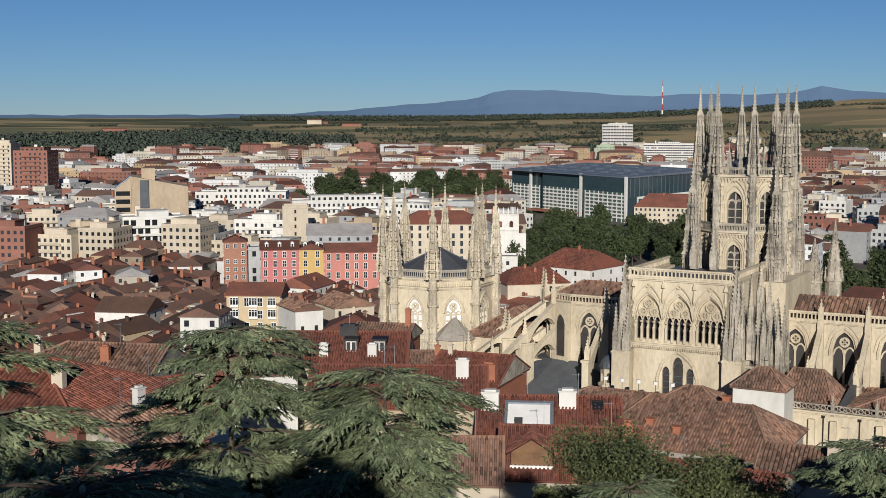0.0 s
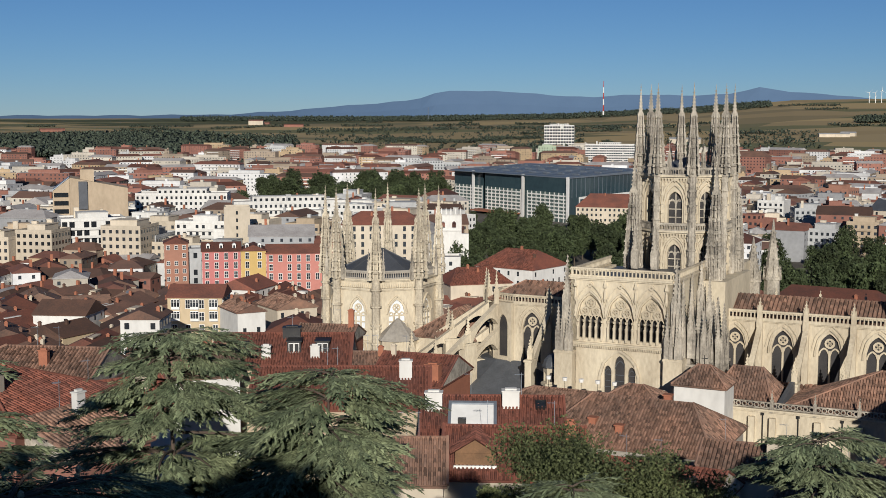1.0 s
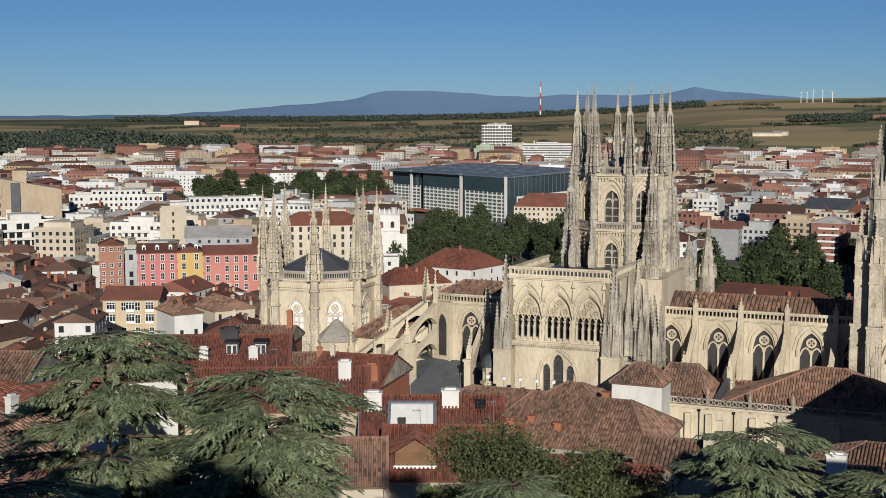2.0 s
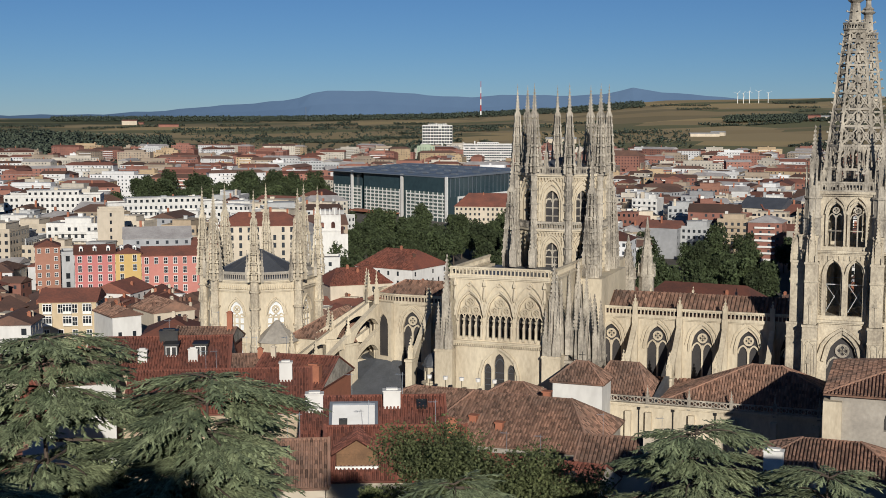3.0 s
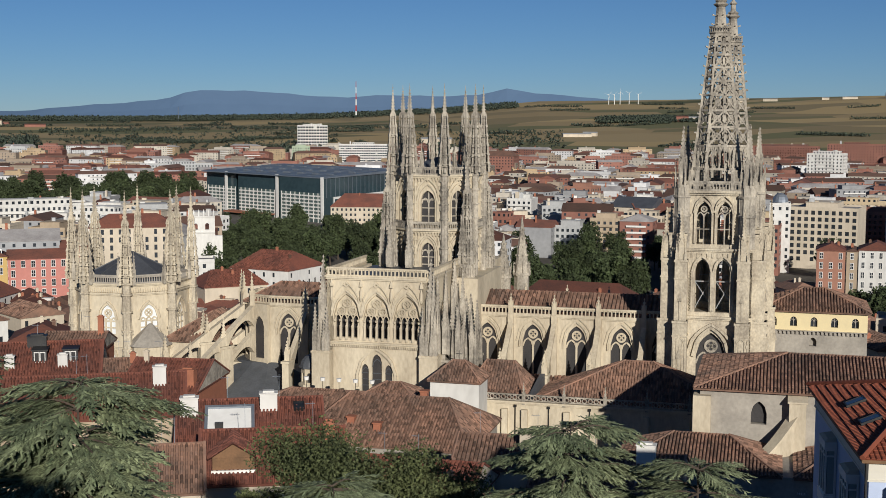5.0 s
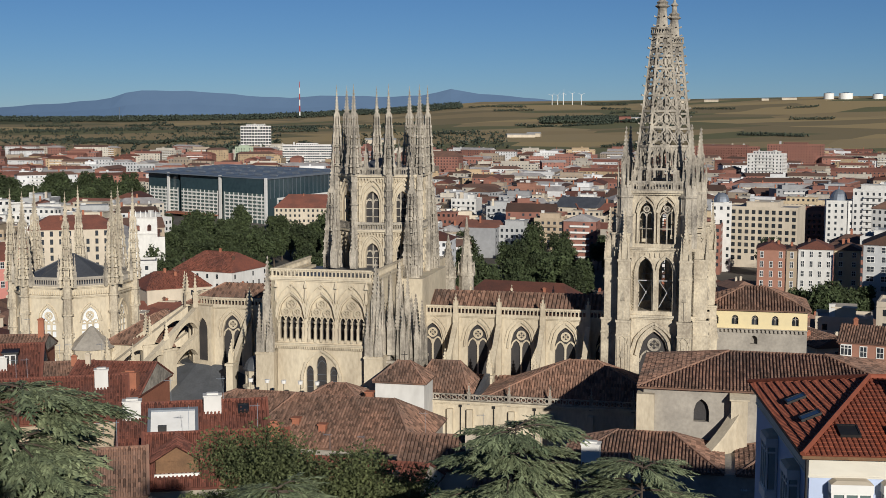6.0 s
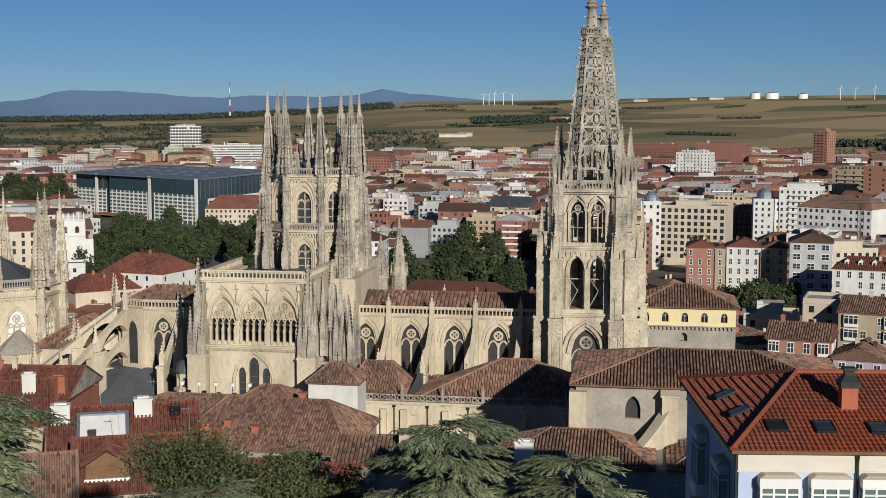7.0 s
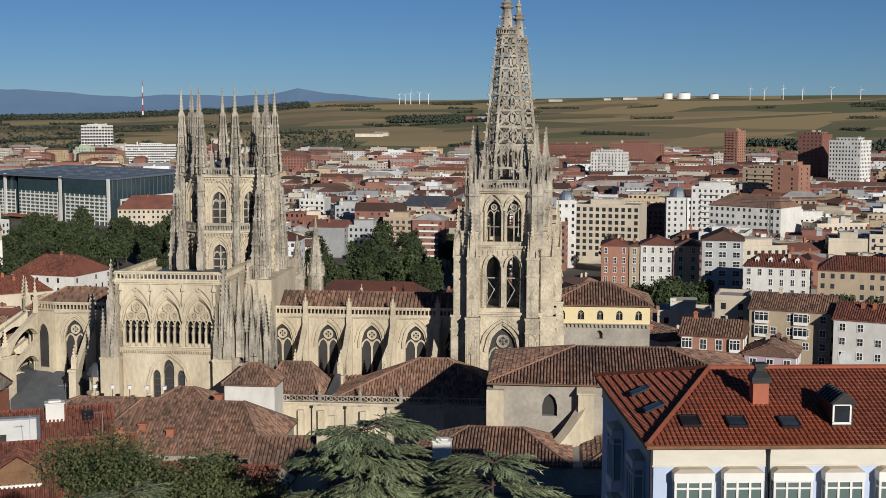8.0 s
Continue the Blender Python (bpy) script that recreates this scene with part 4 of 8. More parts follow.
# -- crossing lantern
lantern = thing("lantern_tower", "ornate octagonal stone crossing tower bristling with crocketed pinnacles", "lantern tower", CATH @ pose(-48.7, AXIS, 0))
RO = 7.5
oc = [(RO * math.cos(math.pi / 8 + i * math.pi / 4), RO * math.sin(math.pi / 8 + i * math.pi / 4)) for i in range(8)]
g = G()
g.box(-9.5, 9.5, -9.5, 9.5, 0, 39.8)
part("crossing_block", g, STONE, lantern)
for i in range(8):
    b, a = oc[i], oc[(i + 1) % 8]
    ln = math.dist(a, b)
    g = G()
    wl = None
    panel(g, b, a, 39.8, 47.6, 0.9, [(ln / 2, 2.4, 40.4, 43.9, 0.75)])
    panel(g, b, a, 47.6, 57.0, 0.9, [(ln / 2, 2.5, 48.8, 52.8, 0.75)])
    for z in (47.2, 56.6):
        cornice(g, b, a, z, 0.6, 0.7)
    hood(g, b, a, ln / 2, 3.3, 43.8, 0.95, 0.3, 0.3, foot=3)
    hood(g, b, a, ln / 2, 3.6, 52.6, 0.95, 0.3, 0.3, foot=3.4)
    hood(g, b, a, ln / 2, 4.3, 53.0, 0.95, 0.26, 0.5, foot=3.6)
    hood(g, b, a, ln / 2, 4.0, 44.0, 0.85, 0.24, 0.5, foot=3.0)
    u, o, _ = frame_of(b, a)
    mid_ = (b[0] + u.x * ln / 2 + o.x * .25, b[1] + u.y * ln / 2 + o.y * .25)
    g.bar((*mid_, 56.2), (*mid_, 57.6), .3, .12)
    for sx in (0.3, 1.15, ln - 1.15, ln - 0.3):
        q = (b[0] + u.x * sx + o.x * .12, b[1] + u.y * sx + o.y * .12)
        for z0, z1 in ((40.2, 46.9), (48.2, 56.3)):
            g.bar((*q, z0), (*q, z1), .13)
    for k in range(11):
        q = (b[0] + u.x * ln * (k + .5) / 11 + o.x * .3, b[1] + u.y * ln * (k + .5) / 11 + o.y * .3)
        for z in (46.6, 56.0):
            g.ngon(q, 4, .1, .2, z, z + .6, .7)
    u, o, _ = frame_of(b, a)
    for sx in (0.75, ln - 0.75):
        for z0, z1 in ((40.5, 46.4), (48.4, 56.0)):
            c = (b[0] + u.x * sx + o.x * .2, b[1] + u.y * sx + o.y * .2)
            g.bar((*c, z0), (*c, z1), 0.3)
            for k in range(5):
                z = z0 + (z1 - z0) * (k + .5) / 5
                g.ngon(c, 6, 0.34, 0.26, z, z + 0.5)
    wl = part("wall", g, STONE, lantern)
    window(wl, b, a, ln / 2, 2.4, 40.4, 43.9, 0.75, 0.75, rose=False, stone=STONE_W, transom=[41.6, 42.9, 44.0])
    window(wl, b, a, ln / 2, 2.5, 48.8, 52.8, 0.75, 0.75, rose=False, stone=STONE_W, transom=[50.0, 51.4, 52.8])
    for z in (47.8, 57.2):
        g = G()
        k = 1.09
        balustrade(g, (b[0] * k, b[1] * k), (a[0] * k, a[1] * k), z, 1.3, 0.45, 0.2)
        part("balustrade", g, STONE_W, lantern)


def stacked_pinnacle(g, c, z0, z1, w, turn, tiers=5):
    """A tall tapering pier of canopied niches, ending in a spirelet."""
    h = z1 - z0
    zt = z0
    for t in range(tiers):
        f = t / tiers
        ww = w * (1 - 0.62 * f)
        th = h * 0.66 / tiers
        u = (math.cos(turn), math.sin(turn))
        g.obox(c, u, ww * 0.46, ww * 0.46, zt, zt + th)
        for i in range(4):
            a = turn + math.pi / 4 + i * math.pi / 2
            q = (c[0] + ww * 0.62 * math.cos(a), c[1] + ww * 0.62 * math.sin(a))
            g.ngon(q, 4, ww * 0.13, ww * 0.11, zt, zt + th * 0.8, a)
            g.ngon(q, 4, ww * 0.22, 0.0, zt + th * 0.78, zt + th * 1.3, a)
            g.ngon(q, 4, ww * 0.19, ww * 0.19, zt + th * .42, zt + th * .5, a)
            d = turn + i * math.pi / 2
            q2 = (c[0] + ww * 0.42 * math.cos(d), c[1] + ww * 0.42 * math.sin(d))
            g.ngon(q2, 5, ww * 0.13, ww * 0.09, zt + th * .1, zt + th * .62, d)
            g.ngon(q2, 4, ww * 0.2, 0, zt + th * .7, zt + th * 1.15, d)
        g.obox(c, u, ww * 0.95, ww * 0.95, zt + th * 0.92, zt + th)
        zt += th
    pinnacle(g, c, zt, w * 0.36, h * 0.04, h * 0.27, turn, 7, False)
    g.bar((c[0], c[1], zt + h * .3), (c[0], c[1], zt + h * .3 + .9), .05)


for i in range(8):
    a = math.pi / 8 + i * math.pi / 4
    g = G()
    c = ((RO + 0.55) * math.cos(a), (RO + 0.55) * math.sin(a))
    g.ngon(c, 8, 0.62, 0.55, 39.8, 57.4, a)
    for z in (42, 44.5, 47, 49.5, 52, 54.5, 57):
        g.ngon(c, 8, 0.78, 0.78, z, z + 0.25, a)
        for k in range(4):
            t = a + k * math.pi / 2
            q = (c[0] + .62 * math.cos(t), c[1] + .62 * math.sin(t))
            g.ngon(q, 4, 0.16, 0.0, z - 1.0, z + 1.0, t)
    stacked_pinnacle(g, c, 57.4, 72.4, 2.0, a, 6)
    part("corner_pinnacle", g, STONE_W, lantern)
    for s in (-1, 1):
        t = a + s * 0.26
        g = G()
        stacked_pinnacle(g, ((RO - .1) * math.cos(t), (RO - .1) * math.sin(t)), 57.4, 61.6 + (s > 0), 0.7, t, 3)
        part("pinnacle", g, STONE_W, lantern)
for sx, sy in ((-1, -1), (1, -1), (1, 1), (-1, 1)):
    g = G()
    c = (sx * 7.1, sy * 7.1)
    g.ngon(c, 8, 1.7, 1.5, 36, 42, 0.39)
    for j in range(8):
        a = 0.39 + j * math.pi / 4
        stacked_pinnacle(g, (c[0] + 1.2 * math.cos(a), c[1] + 1.2 * math.sin(a)), 40, 50.0 + 2.5 * (j % 2), 0.85, a, 4)
    stacked_pinnacle(g, c, 42, 60.5, 2.5, 0.0, 6)
    part("corner_turret", g, STONE_W, lantern)
g = G()
g.ngon((0, 0), 8, 8.2, 0.4, 57.0, 60.0, math.pi / 8)
part("roof", g, LEAD, lantern)

# -- octagonal funerary chapel at the east end
chapel = thing("octagonal_chapel", "octagonal limestone chapel with pinnacled corners and slate roof", "chapel", CATH @ pose(-109.0, AXIS, 1.3))
RC = 10.6
oc = [(RC * math.cos(math.pi / 8 + i * math.pi / 4), RC * math.sin(math.pi / 8 + i * math.pi / 4)) for i in range(8)]
for i in range(8):
    b, a = oc[i], oc[(i + 1) % 8]
    ln = math.dist(a, b)
    g = G()
    panel(g, b, a, -6, 23.4, 1.0, [(ln / 2, 3.0, 18.4, 21.0, 0.9)])
    panel(g, b, a, 23.4, 35.0, 1.0, [(ln / 2, 3.2, 25.8, 28.6, 0.95)])
    hood(g, b, a, ln / 2, 4.0, 28.6, 0.95, 0.3, 0.3)
    hood(g, b, a, ln / 2, 4.0, 21.0, 0.95, 0.3, 0.3)
    for z in (23.0, 33.0, 34.7):
        cornice(g, b, a, z, 0.5, 0.4)
    u, o, _ = frame_of(b, a)
    for k in range(18):
        c = (b[0] + u.x * ln * (k + .5) / 18 + o.x * .15, b[1] + u.y * ln * (k + .5) / 18 + o.y * .15)
        g.ngon(c, 4, 0.2, 0, 33.6, 34.5, .7)
    w = part("wall", g, STONE, chapel)
    window(w, b, a, ln / 2, 3.2, 25.8, 28.6, 0.95, 0.4, PALE, 3, True, STONE, [27.0, 28.2])
    window(w, b, a, ln / 2, 3.0, 18.4, 21.0, 0.9, 0.4, PALE, 2, True, STONE)
    g = G()
    balustrade(g, b, a, 35.2, 1.6, 0.45, 0.2)
    part("balustrade", g, STONE_G, chapel)
    aa = math.pi / 8 + i * math.pi / 4
    g = G()
    c = ((RC + .5) * math.cos(aa), (RC + .5) * math.sin(aa))
    g.ngon(c, 8, 0.9, 0.8, -4, 35.5, aa)
    for z in (8, 15, 20, 23, 26.5, 30, 33.2, 35.2):
        g.ngon(c, 8, 1.08, 1.08, z, z + 0.3, aa)
    for z in (22, 26, 30):
        for k in range(4):
            t = aa + k * math.pi / 2
            g.ngon((c[0] + .85 * math.cos(t), c[1] + .85 * math.sin(t)), 4, 0.25, 0, z, z + 2.6, t)
    stacked_pinnacle(g, c, 35.2, 52.2, 2.3, aa, 6)
    part("corner_pinnacle", g, STONE_P, chapel)
    for s in (-1, 1):
        t = aa + s * 0.13
        q = (RC * 1.02 * math.cos(t), RC * 1.02 * math.sin(t))
        g = G()
        pinnacle(g, q, 35.0, 0.55, 2.4, 3.4, t, 5)
        part("pinnacle", g, STONE_W, chapel)
for i in range(8):
    a0, a1 = math.pi / 8 + i * math.pi / 4, math.pi / 8 + (i + 1) * math.pi / 4
    g = G()
    P = lambda t, r, z: (r * math.cos(t), r * math.sin(t), z)
    g.add([P(a0, 9.9, 35.2), P(a1, 9.9, 35.2), P(a1, 0.3, 40.0), P(a0, 0.3, 40.0)], [(0, 1, 2, 3)])
    g.bar(P(a0, 9.9, 35.3), P(a0, 0.2, 40.1), 0.16)
    part("roof", g, SLATE, chapel)
g = G()
g.ngon((7.6, -7.8), 8, 4.0, 3.9, 0, 24.0, 0.39)
part("sacristy_wall", g, STONE, chapel)
g = G()
g.ngon((7.6, -7.8), 8, 4.3, 0.3, 24.0, 27.8, 0.39)
part("sacristy_roof", g, STONE_G, chapel)
link = thing("ambulatory_chapel", "low stone chapel range with a brown tiled hip roof", "chapel", CATH)
g = G()
g.box(-99, -86, 3, 20, 0, 26.0)
part("wall", g, STONE, link)
hip_roof(link, -99, -86, 3, 20, 26.0, 4.6, TILE, 0.6, ridge_axis=1, course=0.8)


# ---- chapel range along the north side, below the nave ----
def crest(g, p, q, z):
    """Pierced stone cresting with small pinnacles."""
    u, o, ln = frame_of(p, q)
    mid = ((p[0] + q[0]) / 2, (p[1] + q[1]) / 2)
    g.obox(mid, u, ln, 0.35, z, z + 0.15)
    g.obox(mid, u, ln, 0.3, z + 0.85, z + 1.0)
    n = round(ln / 0.9)
    for i in range(n):
        x = (i + 0.5) * ln / n
        P = (p[0] + u.x * x, p[1] + u.y * x)
        ring_bar(g, P, u, o, 0, z + 0.5, 0.33, 0.14, 0.14, n=8)
    k = max(1, round(ln / 6))
    for i in range(k + 1):
        x = i * ln / k
        pinnacle(g, (p[0] + u.x * x, p[1] + u.y * x), z - 0.6, 0.5, 1.5, 1.7, 0, 3)


side = thing("side_chapels", "cream ashlar chapel range with pierced cresting and brown tiled hip roofs", "chapel", CATH)
SY = -19.0
p, q = (-33.6, SY), (4.0, SY)
g = G()
panel(g, p, q, 4, 23.5, 1.0, [(0.9, 1.5, 15.5, 19.4, 0.9), (8.6, 2.4, 14.5, 17.2, 0.8)])
cornice(g, p, q, 23.1, 0.5, 0.35)
part("wall", g, STONE, side)
for x in (3.4, 6.5, 13.0, 19.0, 25.0, 31.0):
    P = (p[0] + x, SY)
    g = G()
    g.box(P[0] - .45, P[0] + .45, SY - .7, SY, 4, 22.4)
    g.box(P[0] - .55, P[0] + .55, SY - .85, SY, 17.6, 17.9)
    part("buttress", g, STONE, side)
for x in (5.0, 10.2, 16.5):
    g = G()
    g.bar((p[0] + x, SY - .15, 6), (p[0] + x, SY - .15, 23.1), 0.14)
    g.box(p[0] + x - .2, p[0] + x + .2, SY - .35, SY - .02, 22.7, 23.1)
    part("drainpipe", g, IRON, side)
g = G()
crest(g, p, q, 23.7)
part("cresting", g, STONE_W, side)
g = G()
g.box(-33.5, 4, SY + 1.0, -6.1, 4, 23.2)
part("chapel_block", g, STONE_G, side)
hip_roof(side, -37.5, -27.2, SY + .8, -6.4, 23.6, 4.9, TILE, 0.42, over=0.1, inset=3.0)
hip_roof(side, -26.0, 5.0, SY + .8, -5.6, 23.6, 5.8, TILE, 0.42, over=0.1, inset=13.5)
g = G()
g.hexa([(-27.0, SY + .6, 23.5), (-26.2, SY + .6, 23.5), (-26.2, -7, 23.5), (-27.0, -7, 23.5), (-27.0, SY + .6, 23.9), (-26.2, SY + .6, 23.9), (-26.2, -7, 25.6), (-27.0, -7, 25.6)])
part("valley_gutter", g, LEAD, side)

# pavilion with a white wall
pav = thing("white_pavilion", "white-rendered block with a tiled pyramid roof", "building", CATH)
g = G()
g.box(-40.6, -33.0, -25.0, -19.2, 4, 27.3)
part("wall", g, WALLS["white"], pav)
hip_roof(pav, -40.6, -33.0, -25.0, -19.2, 27.4, 2.7, TILE, 0.42, over=0.4)
g = G()
g.bar((-36.8, -22.1, 30.0), (-36.8, -22.1, 31.6), 0.1)
g.bar((-37.3, -22.1, 31.1), (-36.3, -22.1, 31.1), 0.1)
part("cross", g, IRON, pav)

# tiled ranges below the transept
rng_b = thing("church_outbuilding", "long old stone range under a brown tiled roof", "building", CATH)
g = G()
g.box(-66, -41.5, -35.6, -25, 4, 23.5)
part("wall", g, STONE_G, rng_b)
hip_roof(rng_b, -66, -41.5, -35.6, -25, 23.6, 2.6, TILE, 0.42, over=0.5)
rng_c = thing("cloister_range", "stone outbuilding under a rambling brown tiled hip roof", "building", CATH)
g = G()
g.box(-54.5, -29.8, -45.5, -26.5, 4, 22.2)
part("wall", g, STONE_G, rng_c)
hip_roof(rng_c, -54.5, -29.8, -45.5, -26.5, 22.3, 5.0, TILE, 0.42, over=0.5, inset=5.5)
for x, y, z in ((-47.5, -41.5, 24.2), (-43.3, -42.6, 23.8), (-38.6, -35.2, 27.0)):
    g = G()
    g.box(x - .5, x + .5, y - .5, y + .5, z - 2.0, z + .9)
    g.box(x - .65, x + .65, y - .65, y + .65, z + .9, z + 1.1)
    g.box(x - .35, x + .35, y - .55, y - .45, z - .2, z + .6)
    part("chimney", g, BRICK, rng_c)
g = G()
g.box(-47.8, -41.0, -33.8, -29.0, 23.0, 26.6)
part("raised_wall", g, BRICK, rng_c)
hip_roof(rng_c, -47.8, -41.0, -33.8, -29.0, 26.7, 1.5, TILE, 0.42, over=0.4, name="raised_roof")

# the parish church beside the tower
par = thing("parish_church", "grey stone parish church under a broad brown tiled roof", "church", CATH)
g = G()
panel(g, (0.8, -48.0), (34.0, -48.0), 15, 33.4, 1.0, [(7.2, 1.9, 29.2, 30.6, 0.9)])
g.box(0.8, 34.0, -46.99, -27.0, 15, 33.4)
part("wall", g, STONE_G, par)
g = G()
g.box(0.0, 2.2, -49.0, -46.0, 15, 32.6)
part("corner_pier", g, STONE, par)
g = G()
A_, B_ = Vector((12.6, -48.6)), Vector((6.4, -54.6))
rk_u = (B_ - A_).normalized()
rk_s = Vector((-rk_u.y, rk_u.x))
rk_n = 8
for k in range(rk_n):
    f0, f1 = k / rk_n, (k + 1) / rk_n
    top_ = lambda f: 31.2 - 6.4 * f - .9 * math.sin(f * math.pi)
    q0, q1 = A_.lerp(B_, f0), A_.lerp(B_, f1)
    for hw, za, zb_ in ((.55, None, 0.0), (.75, 0.0, .35)):
        P4 = [q0 - rk_s * hw, q1 - rk_s * hw, q1 + rk_s * hw, q0 + rk_s * hw]
        fs = (f0, f1, f1, f0)
        g.hexa([(*v, 19.0 if za is None else top_(f) + za) for v, f in zip(P4, fs)] + [(*v, top_(f) + zb_) for v, f in zip(P4, fs)])
part("raking_buttress", g, STONE, par)
g = G()
g.box(11.6, 13.6, -49.6, -48.02, 15, 32.4)
g.hexa([(11.4, -49.8, 32.4), (13.8, -49.8, 32.4), (13.8, -48.02, 32.4), (11.4, -48.02, 32.4), (11.4, -49.8, 32.6), (13.8, -49.8, 32.6), (13.8, -48.02, 33.2), (11.4, -48.02, 33.2)])
part("buttress", g, STONE, par)
g = G()
g.add([(7.0, -47.3, 29.3), (9.0, -47.3, 29.3), (9.0, -47.3, 32.2), (7.0, -47.3, 32.2)], [(0, 1, 2, 3)])
part("window", g, LEADED, par)
hip_roof(par, 0.8, 34.0, -48.0, -27.0, 33.5, 2.9, TILE, 0.42, over=0.8)
low = thing("sacristy", "low stone annexe with brown tiled lean-to roof", "building", CATH)
g = G()
g.box(-8.0, 30.0, -60.0, -48.1, 12, 26.0)
part("wall", g, STONE_G, low)
hip_roof(low, -8.0, 10.5, -60.0, -48.1, 26.1, 2.2, TILE, 0.42, over=0.4, ridge_at=0.75)
hip_roof(low, 12.6, 30.0, -60.0, -48.1, 26.1, 2.2, TILE, 0.42, over=0.4, ridge_at=0.75)


# ---- houses below the terrace ----
def tiled_house(label, az, dist, z_ridge, w, d, rise, turn, wall, material=TILE_R, pitch=0.36, depth=14.0, hips=(False, False), chimneys=(), skylights=(), shift=0.5, course=0.5, cat="house"):
    """A gabled house by its ridge's middle. chimneys: (along, up the near slope 0..1, width, height, material); skylights: (along, up, w, h)."""
    x, y = polar(az, dist)
    ze = z_ridge - rise
    root = thing("house", label, cat, pose(x, y, 0, 0, 0, turn), "houses below the terrace")
    g = G()
    y0, y1 = -d * shift, d * (1 - shift)
    g.box(-w / 2, w / 2, y0, y1, ze - depth, ze)
    for sx in (-1, 1):
        if not hips[(sx + 1) // 2]:
            xx = sx * w / 2
            q = [(xx - .15, y0, ze), (xx + .15, y0, ze), (xx + .15, y1, ze), (xx - .15, y1, ze), (xx - .15, 0, z_ridge - .06), (xx + .15, 0, z_ridge - .06)]
            g.add(q, [(0, 1, 2, 3), (0, 4, 5, 1), (1, 5, 2), (2, 5, 4, 3), (3, 4, 0)])
    part("wall", g, WALLS[wall] if isinstance(wall, str) else wall, root)
    hip_roof(root, -w / 2, w / 2, y0, y1, ze, rise, material, pitch, hips, 0.35, ridge_at=shift, course=course)
    up = lambda f: (y0 * (1 - f), ze + rise * f)
    for a, f, cw, ch, cm in chimneys:
        cy, cz = up(f)
        g = G()
        g.box(a - cw / 2, a + cw / 2, cy - cw * .35, cy + cw * .35, cz - 1.0, cz + ch)
        g.box(a - cw / 2 - .08, a + cw / 2 + .08, cy - cw * .35 - .08, cy + cw * .35 + .08, cz + ch, cz + ch + .12)
        g.box(a - cw / 3, a + cw / 3, cy - cw * .2, cy + cw * .2, cz + ch + .12, cz + ch + .3)
        part("chimney", g, cm, root)
    sl = math.atan2(rise, -y0)
    for a, f, sw, sh in skylights:
        cy, cz = up(f)
        m = Matrix.Translation((a, cy, cz)) @ Matrix.Rotation(sl, 4, "X")
        fr = G()
        for q in ((-sw / 2 - .1, -sw / 2), (sw / 2, sw / 2 + .1)):
            fr.box(q[0], q[1], -sh / 2 - .1, sh / 2 + .1, 0, 0.26)
        for q in ((-sh / 2 - .1, -sh / 2), (sh / 2, sh / 2 + .1)):
            fr.box(-sw / 2, sw / 2, q[0], q[1], 0, 0.26)
        so = part("skylight", fr, IRON, root, m=m)
        gl = G()
        gl.box(-sw / 2, sw / 2, -sh / 2, sh / 2, 0.1, 0.2)
        part("pane", gl, GLASS, so)
    ax = random.Random(int(az * 37 + dist))
    for _ in range(ax.randint(1, 2)):
        xx = ax.uniform(-.4, .4) * w
        g = G()
        g.bar((xx, 0, z_ridge - .3), (xx, 0, z_ridge + 2.4), .035)
        for k in range(5):
            g.bar((xx - .12 * k - .1, -.3, z_ridge + 2.2), (xx - .12 * k - .1, .3, z_ridge + 2.2), .02)
        g.bar((xx - .7, 0, z_ridge + 2.2), (xx + .2, 0, z_ridge + 2.2), .025)
        part("aerial", g, ZINC, root)
    return root


WOOD = mat("brown_boards", (0.22, 0.12, 0.06), (0.13, 0.075, 0.04), 0.8, 1.0, 6.0, 0.3)
W, C = WALLS["white"], WALLS["cream"]
tiled_house("dark red tiled house with white chimneys and a sunken roof terrace", 4.9, 126, 38.9, 13.6, 14, 3.4, -5, "cream", TILE_R, chimneys=((-5.9, .75, 1.7, 1.5, W), (1.8, .82, 1.7, 1.4, W)), skylights=((4.8, .8, .9, 1.1),))
x, y = polar(4.9, 126)
m = pose(x, y, 38.9, 0, 0, -5)
h1 = thing("roof_terrace", "white sunken roof terrace with a grey metal surround", "terrace", m)
g = G()
rz = lambda y: 3.4 * y / 7
for a0, a1, b0, b1 in ((-4.4, -4.1, -5.2, -1.6), (.1, .4, -5.2, -1.6), (-4.1, .1, -5.2, -4.9), (-4.1, .1, -1.9, -1.6)):
    g.hexa([(a0, b0, rz(b0) - .4), (a1, b0, rz(b0) - .4), (a1, b1, rz(b1) - .4), (a0, b1, rz(b1) - .4), (a0, b0, rz(b0) + .6), (a1, b0, rz(b0) + .6), (a1, b1, rz(b1) + .6), (a0, b1, rz(b1) + .6)])
part("surround", g, ZINC, h1)
g = G()
g.hexa([(-4.1, -4.9, rz(-4.9) - .3), (.1, -4.9, rz(-4.9) - .3), (.1, -1.9, rz(-1.9) - .3), (-4.1, -1.9, rz(-1.9) - .3), (-4.1, -4.9, rz(-4.9) + .42), (.1, -4.9, rz(-4.9) + .42), (.1, -1.9, rz(-1.9) + .42), (-4.1, -1.9, rz(-1.9) + .42)])
part("terrace_wall", g, WHITE, h1)
g = G()
g.box(-3.4, -2.6, -4.6, -4.0, -2.2, -1.3)
part("air_conditioner", g, IRON, h1)
h2 = tiled_house("red tiled house with a gabled loft dormer", 5.9, 113, 39.0, 12.2, 11, 3.4, -6, "cream", TILE_R, chimneys=((5.0, .8, 1.0, 1.4, BRICK),))
g = G()                                                      # the gabled dormer
g.box(-5.2, -1.6, -4.4, 0.0, 35.4, 37.7)
